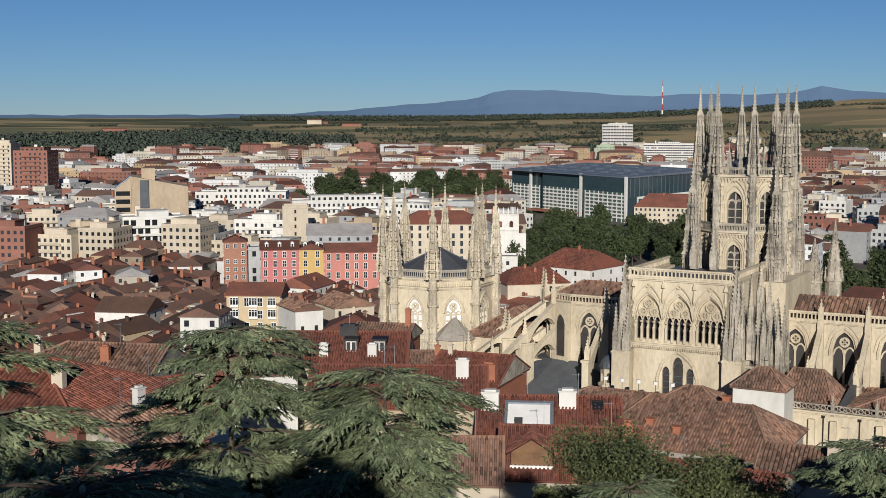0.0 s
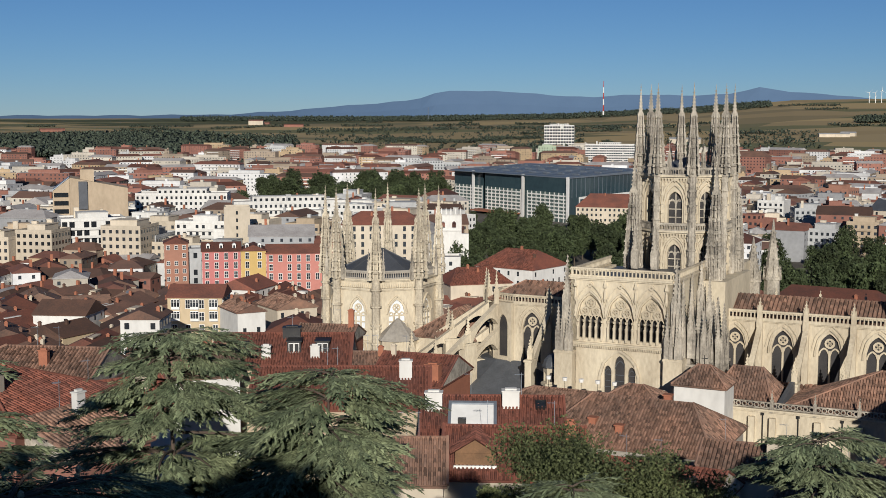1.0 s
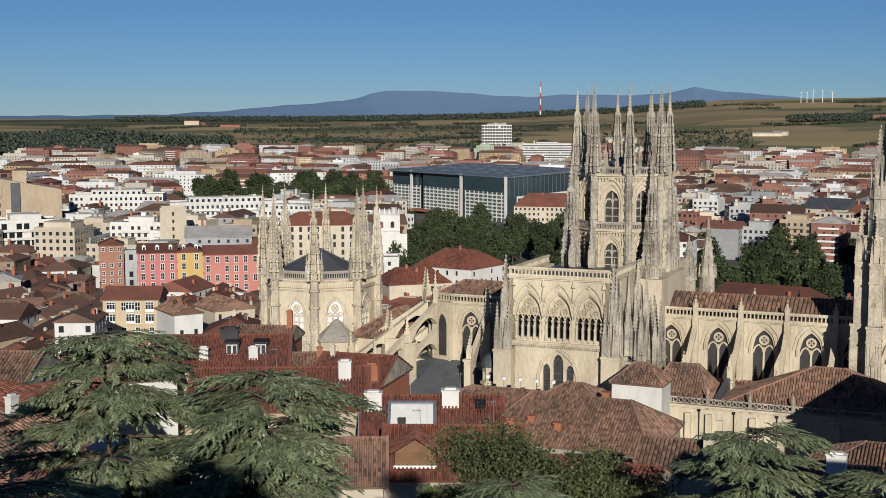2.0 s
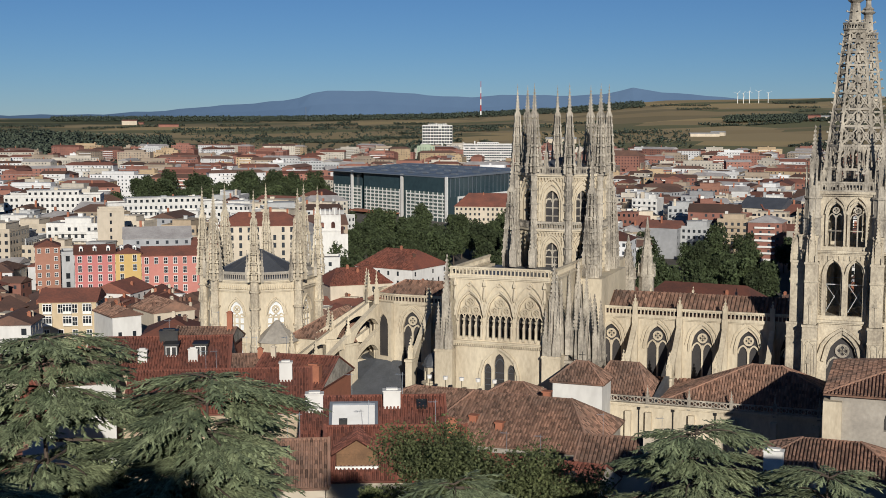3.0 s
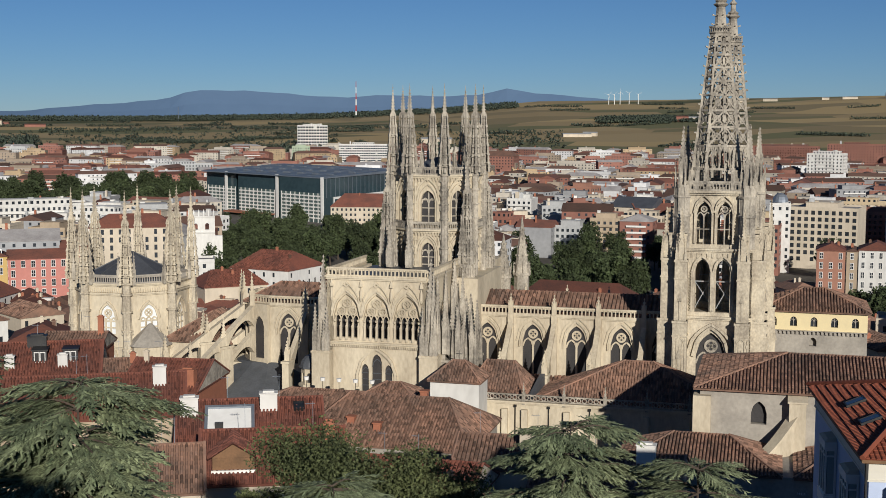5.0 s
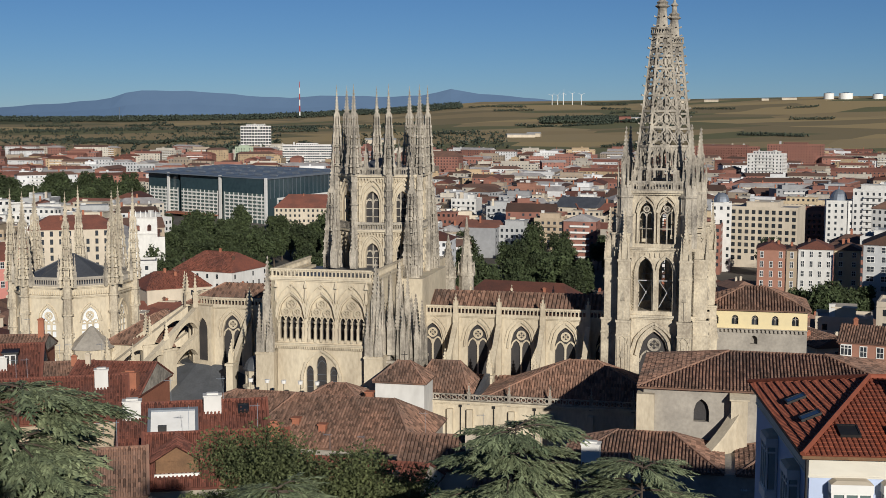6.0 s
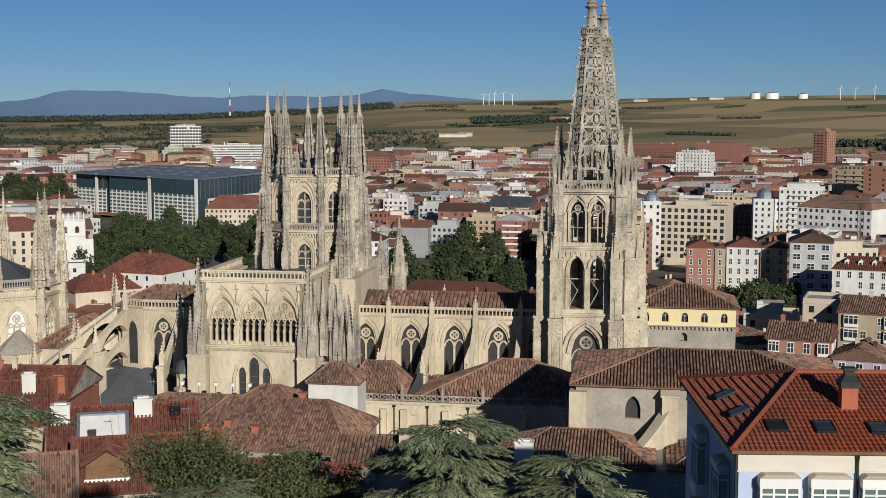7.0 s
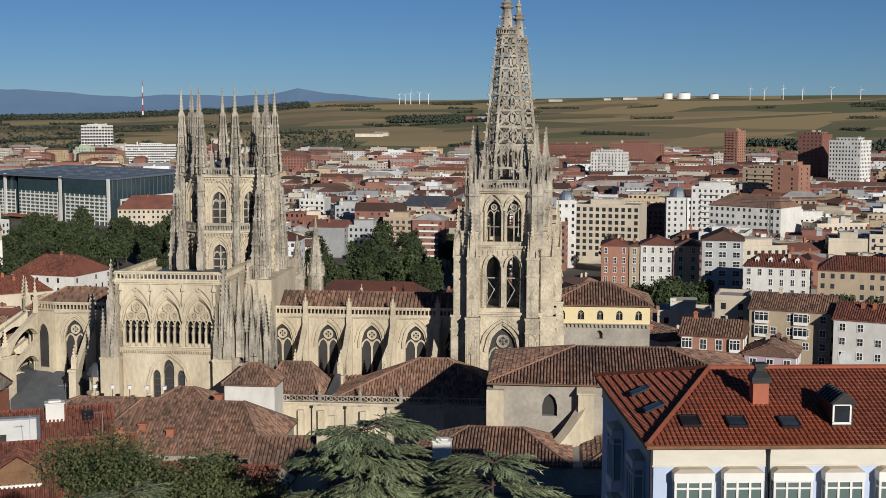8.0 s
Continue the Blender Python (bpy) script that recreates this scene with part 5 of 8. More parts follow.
g.add([(-5.2, -4.4, 37.7), (-1.6, -4.4, 37.7), (-3.4, -4.4, 38.8)], [(0, 1, 2)])
dm = part("dormer", g, WOOD, h2)
for s in (-1, 1):
    g = G()
    tiles(g, (-3.4 + s * 2.2, -4.9, 37.6) if s < 0 else (-3.4 + s * 2.2, 0.5, 37.6), (-3.4 + s * 2.2, 0.5, 37.6) if s < 0 else (-3.4 + s * 2.2, -4.9, 37.6),
          (-3.4, 0.5, 39.0) if s < 0 else (-3.4, -4.9, 39.0), (-3.4, -4.9, 39.0) if s < 0 else (-3.4, 0.5, 39.0), 0.36, 0.5, 0.1)
    part("dormer_roof", g, TILE_R, dm)
for k in range(9):
    g = G()
    g.box(-5.0 + k * .37, -4.72 + k * .37, -4.47, -4.4, 36.6, 37.6)
    part("slat", g, WOOD, dm)
g = G()
g.box(-5.3, -1.5, -4.7, -4.4, 36.3, 36.55)
part("sill", g, WHITE, dm)
tiled_house("old brown tiled house with a loft skylight", 1.2, 108, 39.2, 5.4, 8.5, 3.0, -3, "cream", TILE, 0.4, chimneys=(), skylights=((-.6, .75, .5, .6),))
tiled_house("long red tiled house with white chimneys", -2.0, 150, 37.2, 20.5, 14, 3.6, -2, "tan", TILE_R, chimneys=((7.6, .75, 1.5, 1.9, W),))
h3 = tiled_house("red-roofed house with flat-topped dormers", -4.6, 172, 37.6, 18, 13, 3.4, -2, "tan", TILE_R, skylights=((-6, .6, 2.6, 1.6),), chimneys=((1.0, .95, 2.4, 1.0, IRON), (-2, .3, 1.2, 1.4, W), (4.5, .3, 1.2, 1.4, W)))
# flat-topped dormers with white windows, on the near slope
for dx in (1.6, 5.4):
    y, z = -6.5 * .55, 34.2 + 3.4 * .45
    g = G()
    g.box(dx - .9, dx + .9, y - .3, y + 3.2, z - .6, z + 1.35)
    g.box(dx - 1.05, dx + 1.05, y - .45, y + 3.3, z + 1.35, z + 1.5)
    dm = part("dormer", g, IRON, h3, "dark sheet-clad dormer")
    for k in (-1, 1):
        g = G()
        x = dx + k * .36
        for q in ((x - .34, x - .26), (x + .26, x + .34)):
            g.box(q[0], q[1], y - .37, y - .3, z - .2, z + 1.2)
        for q in ((z - .2, z - .1), (z + 1.1, z + 1.2)):
            g.box(x - .26, x + .26, y - .37, y - .3, q[0], q[1])
        part("window_frame", g, WHITE, dm)
tiled_house("brick house with a red tiled roof", 1.6, 163, 36.2, 9.5, 12, 2.8, -22, BRICK, TILE_R, chimneys=((3.4, .2, 1.8, 1.9, BRICK), (-3.6, .9, .6, 1.2, C)))
tiled_house("old brown tiled house", -0.9, 168, 35.6, 8, 11, 2.6, -4, "cream", TILE, 0.42, chimneys=((2, .8, .7, 1.3, BRICK),))
tiled_house("brick loft house with brown tiles", -2.6, 186, 36.4, 8, 10, 2.0, -12, BRICK, TILE, 0.42, chimneys=((3.5, .9, .8, 2.4, BRICK),))
tiled_house("red tiled house with white gables", -12.2, 128, 41.0, 9, 11, 3.2, 32, "white", TILE_R, 0.4, chimneys=((2, .7, 1.4, 1.3, C),))
# next two houses: dark brick walls stand in for the tree shade on them
tiled_house("broad old house under weathered red tiles", -18.0, 112, 46.6, 17, 17, 3.8, -14, "brick", TILE_R, 0.42, hips=(True, True), chimneys=((4, .6, 1.0, 1.6, C),))
tiled_house("old tiled house with white chimney", -14.6, 105, 43.5, 8, 12, 2.6, 60, "brick", TILE, 0.42, chimneys=((1, .8, .9, 1.8, W),))
tiled_house("old house with weathered brown tiles", -16.0, 150, 41.0, 20, 16, 3.6, -10, "tan", TILE, 0.42, hips=(True, False), chimneys=((4, .6, 1.0, 1.6, BRICK), (-5, .8, .8, 1.4, C)))
tiled_house("white house with brown tiled roof", -9.2, 165, 37.5, 13, 13, 3.0, 14, "white", TILE, 0.42, chimneys=((3, .7, 1.0, 1.6, BRICK),))
tiled_house("low house with brown tiles by the church", 16.6, 128, 34.4, 9, 10, 2.2, -24, "cream", TILE, 0.42, chimneys=((2.6, .6, 1.6, 1.8, C),))
tiled_house("low house with red tiles beside the chapels", 21.5, 126, 33.6, 14, 12, 2.8, -30, "cream", TILE, 0.42, chimneys=((3.6, .8, 1.8, 1.7, W),))
tiled_house("dark tiled house in the lane", 19.6, 110, 33.2, 15, 12, 2.8, -28, "white", TILE, 0.42)
tiled_house("red tiled house on the lane", 12.6, 118, 34.6, 12, 12, 2.8, -30, "cream", TILE_R, 0.4, chimneys=((4.2, .4, .5, 1.6, IRON),))
tiled_house("dark tiled house beside the blue house", 26.5, 92, 38.0, 15, 12, 2.8, -28, "white", TILE, 0.42)

# ---- the blue corner house ----
BX, BY = polar(32.45, 55.0)
blue = thing("blue_house", "pale blue house with white bay windows and bright clay roof", "house", pose(BX, BY, 52.7, 0, 0, -21.2))
# front past about 19 m is unseen, added to shade the annexe beyond
BWD, BDP, BR = 44.0, 15.0, 1.92        # front length, depth, roof rise; local x along the front, y away
g = G()
g.box(0.4, BWD, 0.45, BDP - .4, -12, -1.02)
part("wall", g, WALLS["blue"], blue)
g = G()
g.box(0.36, BWD, 0.41, BDP - .36, -1.02, -0.1)
g.box(0.33, BWD, 0.38, BDP - .33, -1.06, -0.98)
part("frieze", g, mat("pale_cream_frieze", (0.66, 0.62, 0.52), (0.57, 0.53, 0.44), 0.9, 0.3, 1.5, 0.1, streak=3.0), blue)
g = G()
g.box(0.0, BWD, 0.0, 0.14, -0.16, -0.02)
g.box(0.0, 0.14, 0.14, BDP, -0.16, -0.02)
g.box(0.05, BWD, 0.05, BDP, -0.1, -0.04)
part("gutter", g, WOOD, blue)
hipx = 4.5
slopes = ((0, 0, 0), (BWD, 0, 0), (BWD, BDP / 2, BR), (hipx, BDP / 2, BR)), ((0, BDP, 0), (0, 0, 0), (hipx, BDP / 2, BR), (hipx, BDP / 2, BR)), ((BWD, BDP, 0), (0, BDP, 0), (hipx, BDP / 2, BR), (BWD, BDP / 2, BR))
g = G()
g.add([(0, 0, -.02), (BWD, 0, -.02), (BWD, BDP, -.02), (0, BDP, -.02), (hipx, BDP / 2, BR - .02), (BWD, BDP / 2, BR - .02)], [(3, 2, 1, 0), (0, 1, 5, 4), (1, 2, 5), (2, 3, 4, 5), (3, 0, 4)])
broof = part("roof", g, TILE_H, blue)
for k, (a, b, c, d) in enumerate(slopes[1:]):
    g = G()
    tiles(g, a, b, c, d, 0.225, 0.37, 0.045, 0.006)
    part("tile_slope", g, TILE_H, broof, kind="stuff")
g = G()
g.bar((0, 0, .08), (hipx, BDP / 2, BR + .08), 0.17, n=6)
g.bar((0, BDP, .08), (hipx, BDP / 2, BR + .08), 0.17, n=6)
g.bar((hipx, BDP / 2, BR + .08), (BWD, BDP / 2, BR + .08), 0.17, n=6)
part("ridge_tiles", g, TILE_H, broof)
slope_a = math.atan2(BR, BDP / 2)
on_roof = lambda x, f, up=0.0: Matrix.Translation((x, f * BDP / 2, BR * f + up)) @ Matrix.Rotation(slope_a, 4, "X")
for x, f, shut in ((2.35, .27, 1), (4.45, .26, 0), (6.85, .25, 0)):
    g = G()
    for q in ((-.45, -.38), (.38, .45)):
        g.box(q[0], q[1], -.5, .5, 0.0, 0.14)
    for q in ((-.5, -.42), (.42, .5)):
        g.box(-.38, .38, q[0], q[1], 0.0, 0.14)
    so = part("skylight", g, IRON, broof, m=on_roof(x, f, 0.05))
    g = G()
    g.box(-.38, .38, -.42, .42, 0.06, 0.11)
    part("pane", g, IRON if shut else GLASS, so)
sa2 = math.atan2(BR, hipx)
for y, f in ((4.8, .28), (8.4, .28)):
    g = G()
    for q in ((-.4, -.33), (.33, .4)):
        g.box(-.5, .5, q[0], q[1], 0.0, 0.12)
    for q in ((-.5, -.42), (.42, .5)):
        g.box(q[0], q[1], -.33, .33, 0.0, 0.12)
    so = part("skylight", g, IRON, broof, m=Matrix.Translation((f * hipx, y, f * BR + .05)) @ Matrix.Rotation(-sa2, 4, "Y"))
    g = G()
    g.box(-.42, .42, -.33, .33, 0.06, 0.1)
    part("pane", g, GLASS, so)
g = G()
g.box(5.68, 6.42, 3.7, 4.35, 0.7, 2.0)
ch = part("chimney", g, mat("chimney_render", (0.38, 0.125, 0.07), (0.30, 0.10, 0.06), 0.85, 0.5, 4, 0.1), broof)
g = G()
g.box(5.6, 6.5, 3.62, 4.43, 2.0, 2.26)
g.hexa([(5.6, 3.62, 2.26), (6.5, 3.62, 2.26), (6.5, 4.43, 2.26), (5.6, 4.43, 2.26), (5.82, 3.82, 2.55), (6.28, 3.82, 2.55), (6.28, 4.23, 2.55), (5.82, 4.23, 2.55)])
g.box(5.84, 6.26, 3.84, 4.21, 2.55, 2.76)
g.box(5.75, 6.35, 3.75, 4.3, 2.76, 2.9)
part("cowl", g, IRON, ch)
g = G()                                                      # dormer
g.box(8.72, 9.68, 1.6, 3.6, 0.4, 1.5)
dm = part("dormer", g, IRON, broof)
g = G()
g.hexa([(8.62, 1.4, 1.5), (9.78, 1.4, 1.5), (9.78, 3.7, 1.5), (8.62, 3.7, 1.5), (9.14, 1.4, 1.98), (9.26, 1.4, 1.98), (9.26, 3.7, 1.98), (9.14, 3.7, 1.98)])
part("dormer_roof", g, IRON, dm)
for k in range(6):
    g = G()
    g.bar((8.62, 1.5 + k * .36, 1.53), (9.16, 1.5 + k * .36, 2.01), 0.05)
    g.bar((9.16, 1.5 + k * .36, 2.01), (9.24, 1.5 + k * .36, 2.01), 0.05)
    g.bar((9.78, 1.5 + k * .36, 1.53), (9.24, 1.5 + k * .36, 2.01), 0.05)
    part("seam", g, IRON, dm)
g = G()
for q in ((8.72, 8.8), (9.5, 9.58)):
    g.box(q[0], q[1], 1.54, 1.6, 0.6, 1.5)
for q in ((.54, .64), (1.4, 1.48)):
    g.box(8.72, 9.58, 1.54, 1.6, q[0], q[1])
part("window_frame", g, WHITE, dm)
g = G()
g.box(8.8, 9.5, 1.57, 1.6, .64, 1.4)
part("pane", g, GLASS, dm)


def bay_window(m):
    g = G()
    g.hexa([(-.9, -.56, -.25), (.9, -.56, -.25), (.9, 0, -.25), (-.9, 0, -.25), (-.62, -.4, -.12), (.62, -.4, -.12), (.68, 0, -.08), (-.68, 0, -.08)])
    b = part("bay_window", g, WALLS["cream"], blue, "white glazed bay window", m)
    for z0, z1 in ((-.62, -.25), (-3.4, -2.9)):
        g = G()
        g.box(-.9, .9, -.58, 0, z0, z1)
        part("panel", g, WHITE, b)
    g = G()
    for x in (-.82, -.28, .28, .82):
        g.box(x - .05, x + .05, -.54, -.46, -2.9, -.62)
    for x in (-.82, .82):
        g.box(x - .05, x + .05, -.1, 0, -2.9, -.62)
    for z in (-2.9, -1.0, -.7):
        g.box(-.82, .82, -.53, -.47, z, z + .08)
        for x in (-.82, .82):
            g.box(x - .03, x + .03, -.47, -.1, z, z + .08)
    part("window_frame", g, WHITE, b)
    g = G()
    g.box(-.78, .78, -.49, -.48, -2.9, -.62)
    part("pane", g, BAYGLASS, b)
    g = G()
    g.box(-.8, .8, -.42, -.02, -3.0, -.6)
    part("blind", g, BAYBLIND, b)


BAYGLASS = mat("window_glass", (0.10, 0.14, 0.13), (0.14, 0.18, 0.17), 0.08, 0.6, 2.0, 0.0, spec=0.6)
BAYBLIND = mat("pale_blind", (0.35, 0.40, 0.37), (0.28, 0.32, 0.30), 0.7, 0.6, 2.0, 0.0)
for x in (2.1, 4.3, 6.5, 8.8, 11.2, 13.4, 15.6):
    bay_window(pose(x, 0.42, -0.95))
    bay_window(pose(x, 0.42, -4.75))
for y in (3.2, 8.8):
    bay_window(pose(0.38, y, -1.05, 0, 0, -90))
    bay_window(pose(0.38, y, -4.75, 0, 0, -90))
g = G()
g.bar((5.5, 0.2, -.15), (5.5, 0.3, -.5), 0.09, n=6)
g.bar((5.5, 0.3, -.5), (5.5, 0.36, -12), 0.09, n=6)
part("drainpipe", g, IRON, blue)
g = G()
g.bar((0.25, 0.3, -.15), (0.25, 0.3, -12), 0.09, n=6)
part("drainpipe", g, IRON, blue)


# ---- the town ----
TOWN = random.Random(11)


def facade_windows(w, d, h, floor=3.1, step=2.6, ww=1.15, wh=1.5, base=0.0, skip=0.0, rng=None, sill=True):
    """Places of windows on the four faces of a block: (x, y, z, turn)."""
    out = []
    nf = max(1, int((h - 0.6) / floor))
    for face, (ln, dist) in enumerate(((w, d), (d, w), (w, d), (d, w))):
        n = max(1, int((ln - 1.0) / step))
        for f in range(nf):
            z = h - (f + 0.5) * floor - 0.1
            if z < base + 0.8:
                continue
            for i in range(n):
                if rng and rng.random() < skip:
                    continue
                out.append(((i + 0.5 - n / 2) * ln / n, dist / 2, z, face))
    return out


def window_mesh(g, gs, at, ww, wh, far=False):
    x, dist, z, face = at
    c, s = (1, 0, -1, 0)[face], (0, 1, 0, -1)[face]
    # outward is -y for face 0, +x for 1, +y for 2, -x for 3
    def P(a, o, zz):
        return (a * c + o * s, a * s - o * c, zz)
    if far:
        k = len(g.v)
        a, b, z0, z1 = x - ww / 2, x + ww / 2, z - wh / 2, z + wh / 2
        g.v += [P(a, dist + .04, z0), P(b, dist + .04, z0), P(b, dist + .04, z1), P(a, dist + .04, z1)]
        g.f.append((k, k + 1, k + 2, k + 3))
        return
    for gg_, w2, h2, off in ((g, ww, wh, 0.03), (gs, ww + 0.3, 0.14, 0.12)):
        z0 = z - wh / 2 if gg_ is g else z - wh / 2 - 0.14
        a, b = x - w2 / 2, x + w2 / 2
        k = len(gg_.v)
        gg_.v += [P(a, dist, z0), P(b, dist, z0), P(b, dist, z0 + h2), P(a, dist, z0 + h2), P(a, dist + off, z0), P(b, dist + off, z0), P(b, dist + off, z0 + h2), P(a, dist + off, z0 + h2)]
        gg_.f += [(k + 4, k + 5, k + 6, k + 7), (k, k + 1, k + 5, k + 4), (k + 1, k + 2, k + 6, k + 5), (k + 2, k + 3, k + 7, k + 6), (k + 3, k, k + 4, k + 7)]


def slab_roof(g, w, d, h, rise, over, hips):
    """A pitched roof with the ridge along the longer side."""
    if w >= d:
        k = d / 2 * hips
        r = [(-w / 2 - over + k, 0, h + rise), (w / 2 + over - k, 0, h + rise)]
    else:
        k = w / 2 * hips
        r = [(0, -d / 2 - over + k, h + rise), (0, d / 2 + over - k, h + rise)]
    A = [(-w / 2 - over, -d / 2 - over), (w / 2 + over, -d / 2 - over), (w / 2 + over, d / 2 + over), (-w / 2 - over, d / 2 + over)]
    v = [(*t, h - 0.12) for t in A] + [(*t, h + 0.05) for t in A] + r
    f = [(3, 2, 1, 0), (0, 1, 5, 4), (1, 2, 6, 5), (2, 3, 7, 6), (3, 0, 4, 7)]
    if w >= d:
        f += [(4, 5, 9, 8), (6, 7, 8, 9), (5, 6, 9), (7, 4, 8)]
    else:
        f += [(4, 5, 8), (5, 6, 9, 8), (6, 7, 9), (7, 4, 8, 9)]
    g.add(v, f)


def block(name, label, x, y, w, d, h, turn, wall, roof="tile", rise=None, hips=0.6, rng=TOWN, floor=3.1, step=2.7, ww=1.15, wh=1.5, z=None, roofmat=None, frames=None, each=False, group="", extras=True, gaps=0.06, tiled=False, skylights=False):
    """A town building: wall body, roof, windows, chimneys or roof huts."""
    z = ground_z(x, y) if z is None else z
    root = thing(name, label, "building", pose(x, y, z, 0, 0, turn), group)
    g = G()
    g.box(-w / 2, w / 2, -d / 2, d / 2, -6, h)
    if roof == "flat":
        t = 0.35
        for a in ((-w / 2, w / 2, -d / 2, -d / 2 + t), (-w / 2, w / 2, d / 2 - t, d / 2), (-w / 2, -w / 2 + t, -d / 2 + t, d / 2 - t), (w / 2 - t, w / 2, -d / 2 + t, d / 2 - t)):
            g.box(*a, h, h + 0.9)
    g.box(-w / 2 - .12, w / 2 + .12, -d / 2 - .12, d / 2 + .12, h - 0.35, h - 0.13)
    if roof != "flat" and hips < 0.99:
        rs = rise if rise is not None else min(w, d) * 0.24
        if w >= d:
            for sx in (-1, 1):
                xx = sx * (w / 2)
                g.add([(xx, -d / 2, h), (xx, d / 2, h), (xx, 0, h + rs * 0.96)], [(0, 1, 2) if sx > 0 else (1, 0, 2)]) if hips == 0 else None
        else:
            for sy in (-1, 1):
                yy = sy * (d / 2)
                g.add([(-w / 2, yy, h), (w / 2, yy, h), (0, yy, h + rs * 0.96)], [(0, 1, 2) if sy < 0 else (1, 0, 2)]) if hips == 0 else None
    part("wall", g, WALLS[wall], root)
    if roof == "flat":
        g = G()
        g.box(-w / 2 + .35, w / 2 - .35, -d / 2 + .35, d / 2 - .35, h, h + 0.12)
        part("roof", g, roofmat or FLAT, root)
        if extras:
            if w > 9 and d > 9:
                aw, ad, ah = w * rng.uniform(.4, .75), d * rng.uniform(.4, .7), 2.8
                g = G()
                g.box(-aw / 2, aw / 2, -ad / 2, ad / 2, h, h + ah)
                g.box(-aw / 2 - .3, aw / 2 + .3, -ad / 2 - .3, ad / 2 + .3, h + ah, h + ah + .25)
                at = part("attic_storey", g, WALLS[wall], root)
                gw, gs = G(), G()
                for q in facade_windows(aw, ad, ah, 2.8, 2.6):
                    window_mesh(gw, gs, (q[0], q[1], h + 1.3, q[3]), 1.3, 1.5)
                if aw > 15:
                    part("attic_glazing", gw, GLASS, at, kind="stuff")
            for _ in range(rng.randint(1, 3)):
                hx, hy = rng.uniform(-.3, .3) * w, rng.uniform(-.3, .3) * d
                g = G()
                hw, hh = rng.uniform(.6, 1.3), rng.uniform(3.2, 4.6)
                g.box(hx - hw, hx + hw, hy - hw * .7, hy + hw * .7, h, h + hh)
                g.box(hx - hw - .1, hx + hw + .1, hy - hw * .7 - .1, hy + hw * .7 + .1, h + hh, h + hh + .15)
                part("roof_hut", g, WALLS[rng.choice(("white", "cream", "grey"))], root)
    else:
        rs = rise if rise is not None else min(w, d) * 0.24
        g = G()
        slab_roof(g, w, d, h, rs, 0.45, hips)
        rm = roofmat or rng.choice((TILE_C, TILE_D, TILE_D, TILE))
        rf = part("roof", g, rm, root)
        if tiled:
            tm = {TILE_C.name: TILE_R, TILE_D.name: TILE}.get(rm.name, rm)
            o = .45
            k = min(w, d) / 2 * hips
            ts = G()
            if w >= d:
                e0, e1, r0, r1 = (-w / 2 - o, -d / 2 - o, h + .07), (w / 2 + o, -d / 2 - o, h + .07), (-w / 2 - o + k, 0, h + rs + .02), (w / 2 + o - k, 0, h + rs + .02)
                f0, f1 = (w / 2 + o, d / 2 + o, h + .07), (-w / 2 - o, d / 2 + o, h + .07)
                tiles(ts, e0, e1, r1, r0, .5, .8, .15)
                tiles(ts, f0, f1, r0, r1, .5, .8, .15)
            else:
                e0, e1, r0, r1 = (w / 2 + o, -d / 2 - o, h + .07), (w / 2 + o, d / 2 + o, h + .07), (0, -d / 2 - o + k, h + rs + .02), (0, d / 2 + o - k, h + rs + .02)
                f0, f1 = (-w / 2 - o, d / 2 + o, h + .07), (-w / 2 - o, -d / 2 - o, h + .07)
                tiles(ts, e0, e1, r1, r0, .5, .8, .15)
                tiles(ts, f0, f1, r0, r1, .5, .8, .15)
            part("roof_tiles", ts, tm, rf, kind="stuff")
        if extras:
            for _ in range(rng.randint(1, 3)):
                hx, hy = rng.uniform(-.35, .35) * w, rng.uniform(-.2, .2) * d
                f = 1 - abs(hy) / (d / 2) if w >= d else 1 - abs(hx) / (w / 2)
                zc = h + rs * f
                g = G()
                g.box(hx - .4, hx + .4, hy - .3, hy + .3, zc - 0.9, zc + 1.0)
                g.box(hx - .5, hx + .5, hy - .4, hy + .4, zc + 1.0, zc + 1.15)
                g.box(hx - .28, hx + .28, hy - .2, hy + .2, zc + 1.15, zc + 1.4)
                part("chimney", g, rng.choice((BRICK, BRICK, TILE_D, WALLS["cream"])), root)
        if skylights and rng.random() < .7:
            fy, fx = rng.uniform(-.34, -.12), rng.uniform(-.3, .3)
            g = G()
            if w >= d:
                lift, ang_ = h + rs * (1 + 2 * fy), math.atan2(rs, d / 2)
                at_ = Matrix.Translation((fx * w, fy * d, lift + .12)) @ Matrix.Rotation(ang_, 4, "X")
            else:
                lift, ang_ = h + rs * (1 + 2 * fy), math.atan2(rs, w / 2)
                at_ = Matrix.Translation((fy * w, fx * d, lift + .12)) @ Matrix.Rotation(-ang_, 4, "Y")
            if rng.random() < .5:
                g.box(-.55, .55, -.7, .7, 0, .2)
                part("skylight", g, rng.choice((GLASS, ZINC, GLASS)), root, m=at_)
            else:
                g.box(fx * w * .6 - .9, fx * w * .6 + .9, -d * .36, 0, h, h + rs * .3 + 1.3)
                g.box(fx * w * .6 - 1.1, fx * w * .6 + 1.1, -d * .36 - .2, 0, h + rs * .3 + 1.3, h + rs * .3 + 1.5)
                dm_ = part("dormer", g, WALLS[rng.choice(("white", "cream", "terracotta"))], root)
                g = G()
                g.box(fx * w * .6 - .5, fx * w * .6 + .5, -d * .36 - .04, -d * .36, h + rs * .3 - .1, h + rs * .3 + 1.0)
                part("pane", g, GLASS, dm_)
    gw, gs = G(), G()
    places = facade_windows(w, d, h, floor, step, ww, wh, rng=rng, skip=gaps)
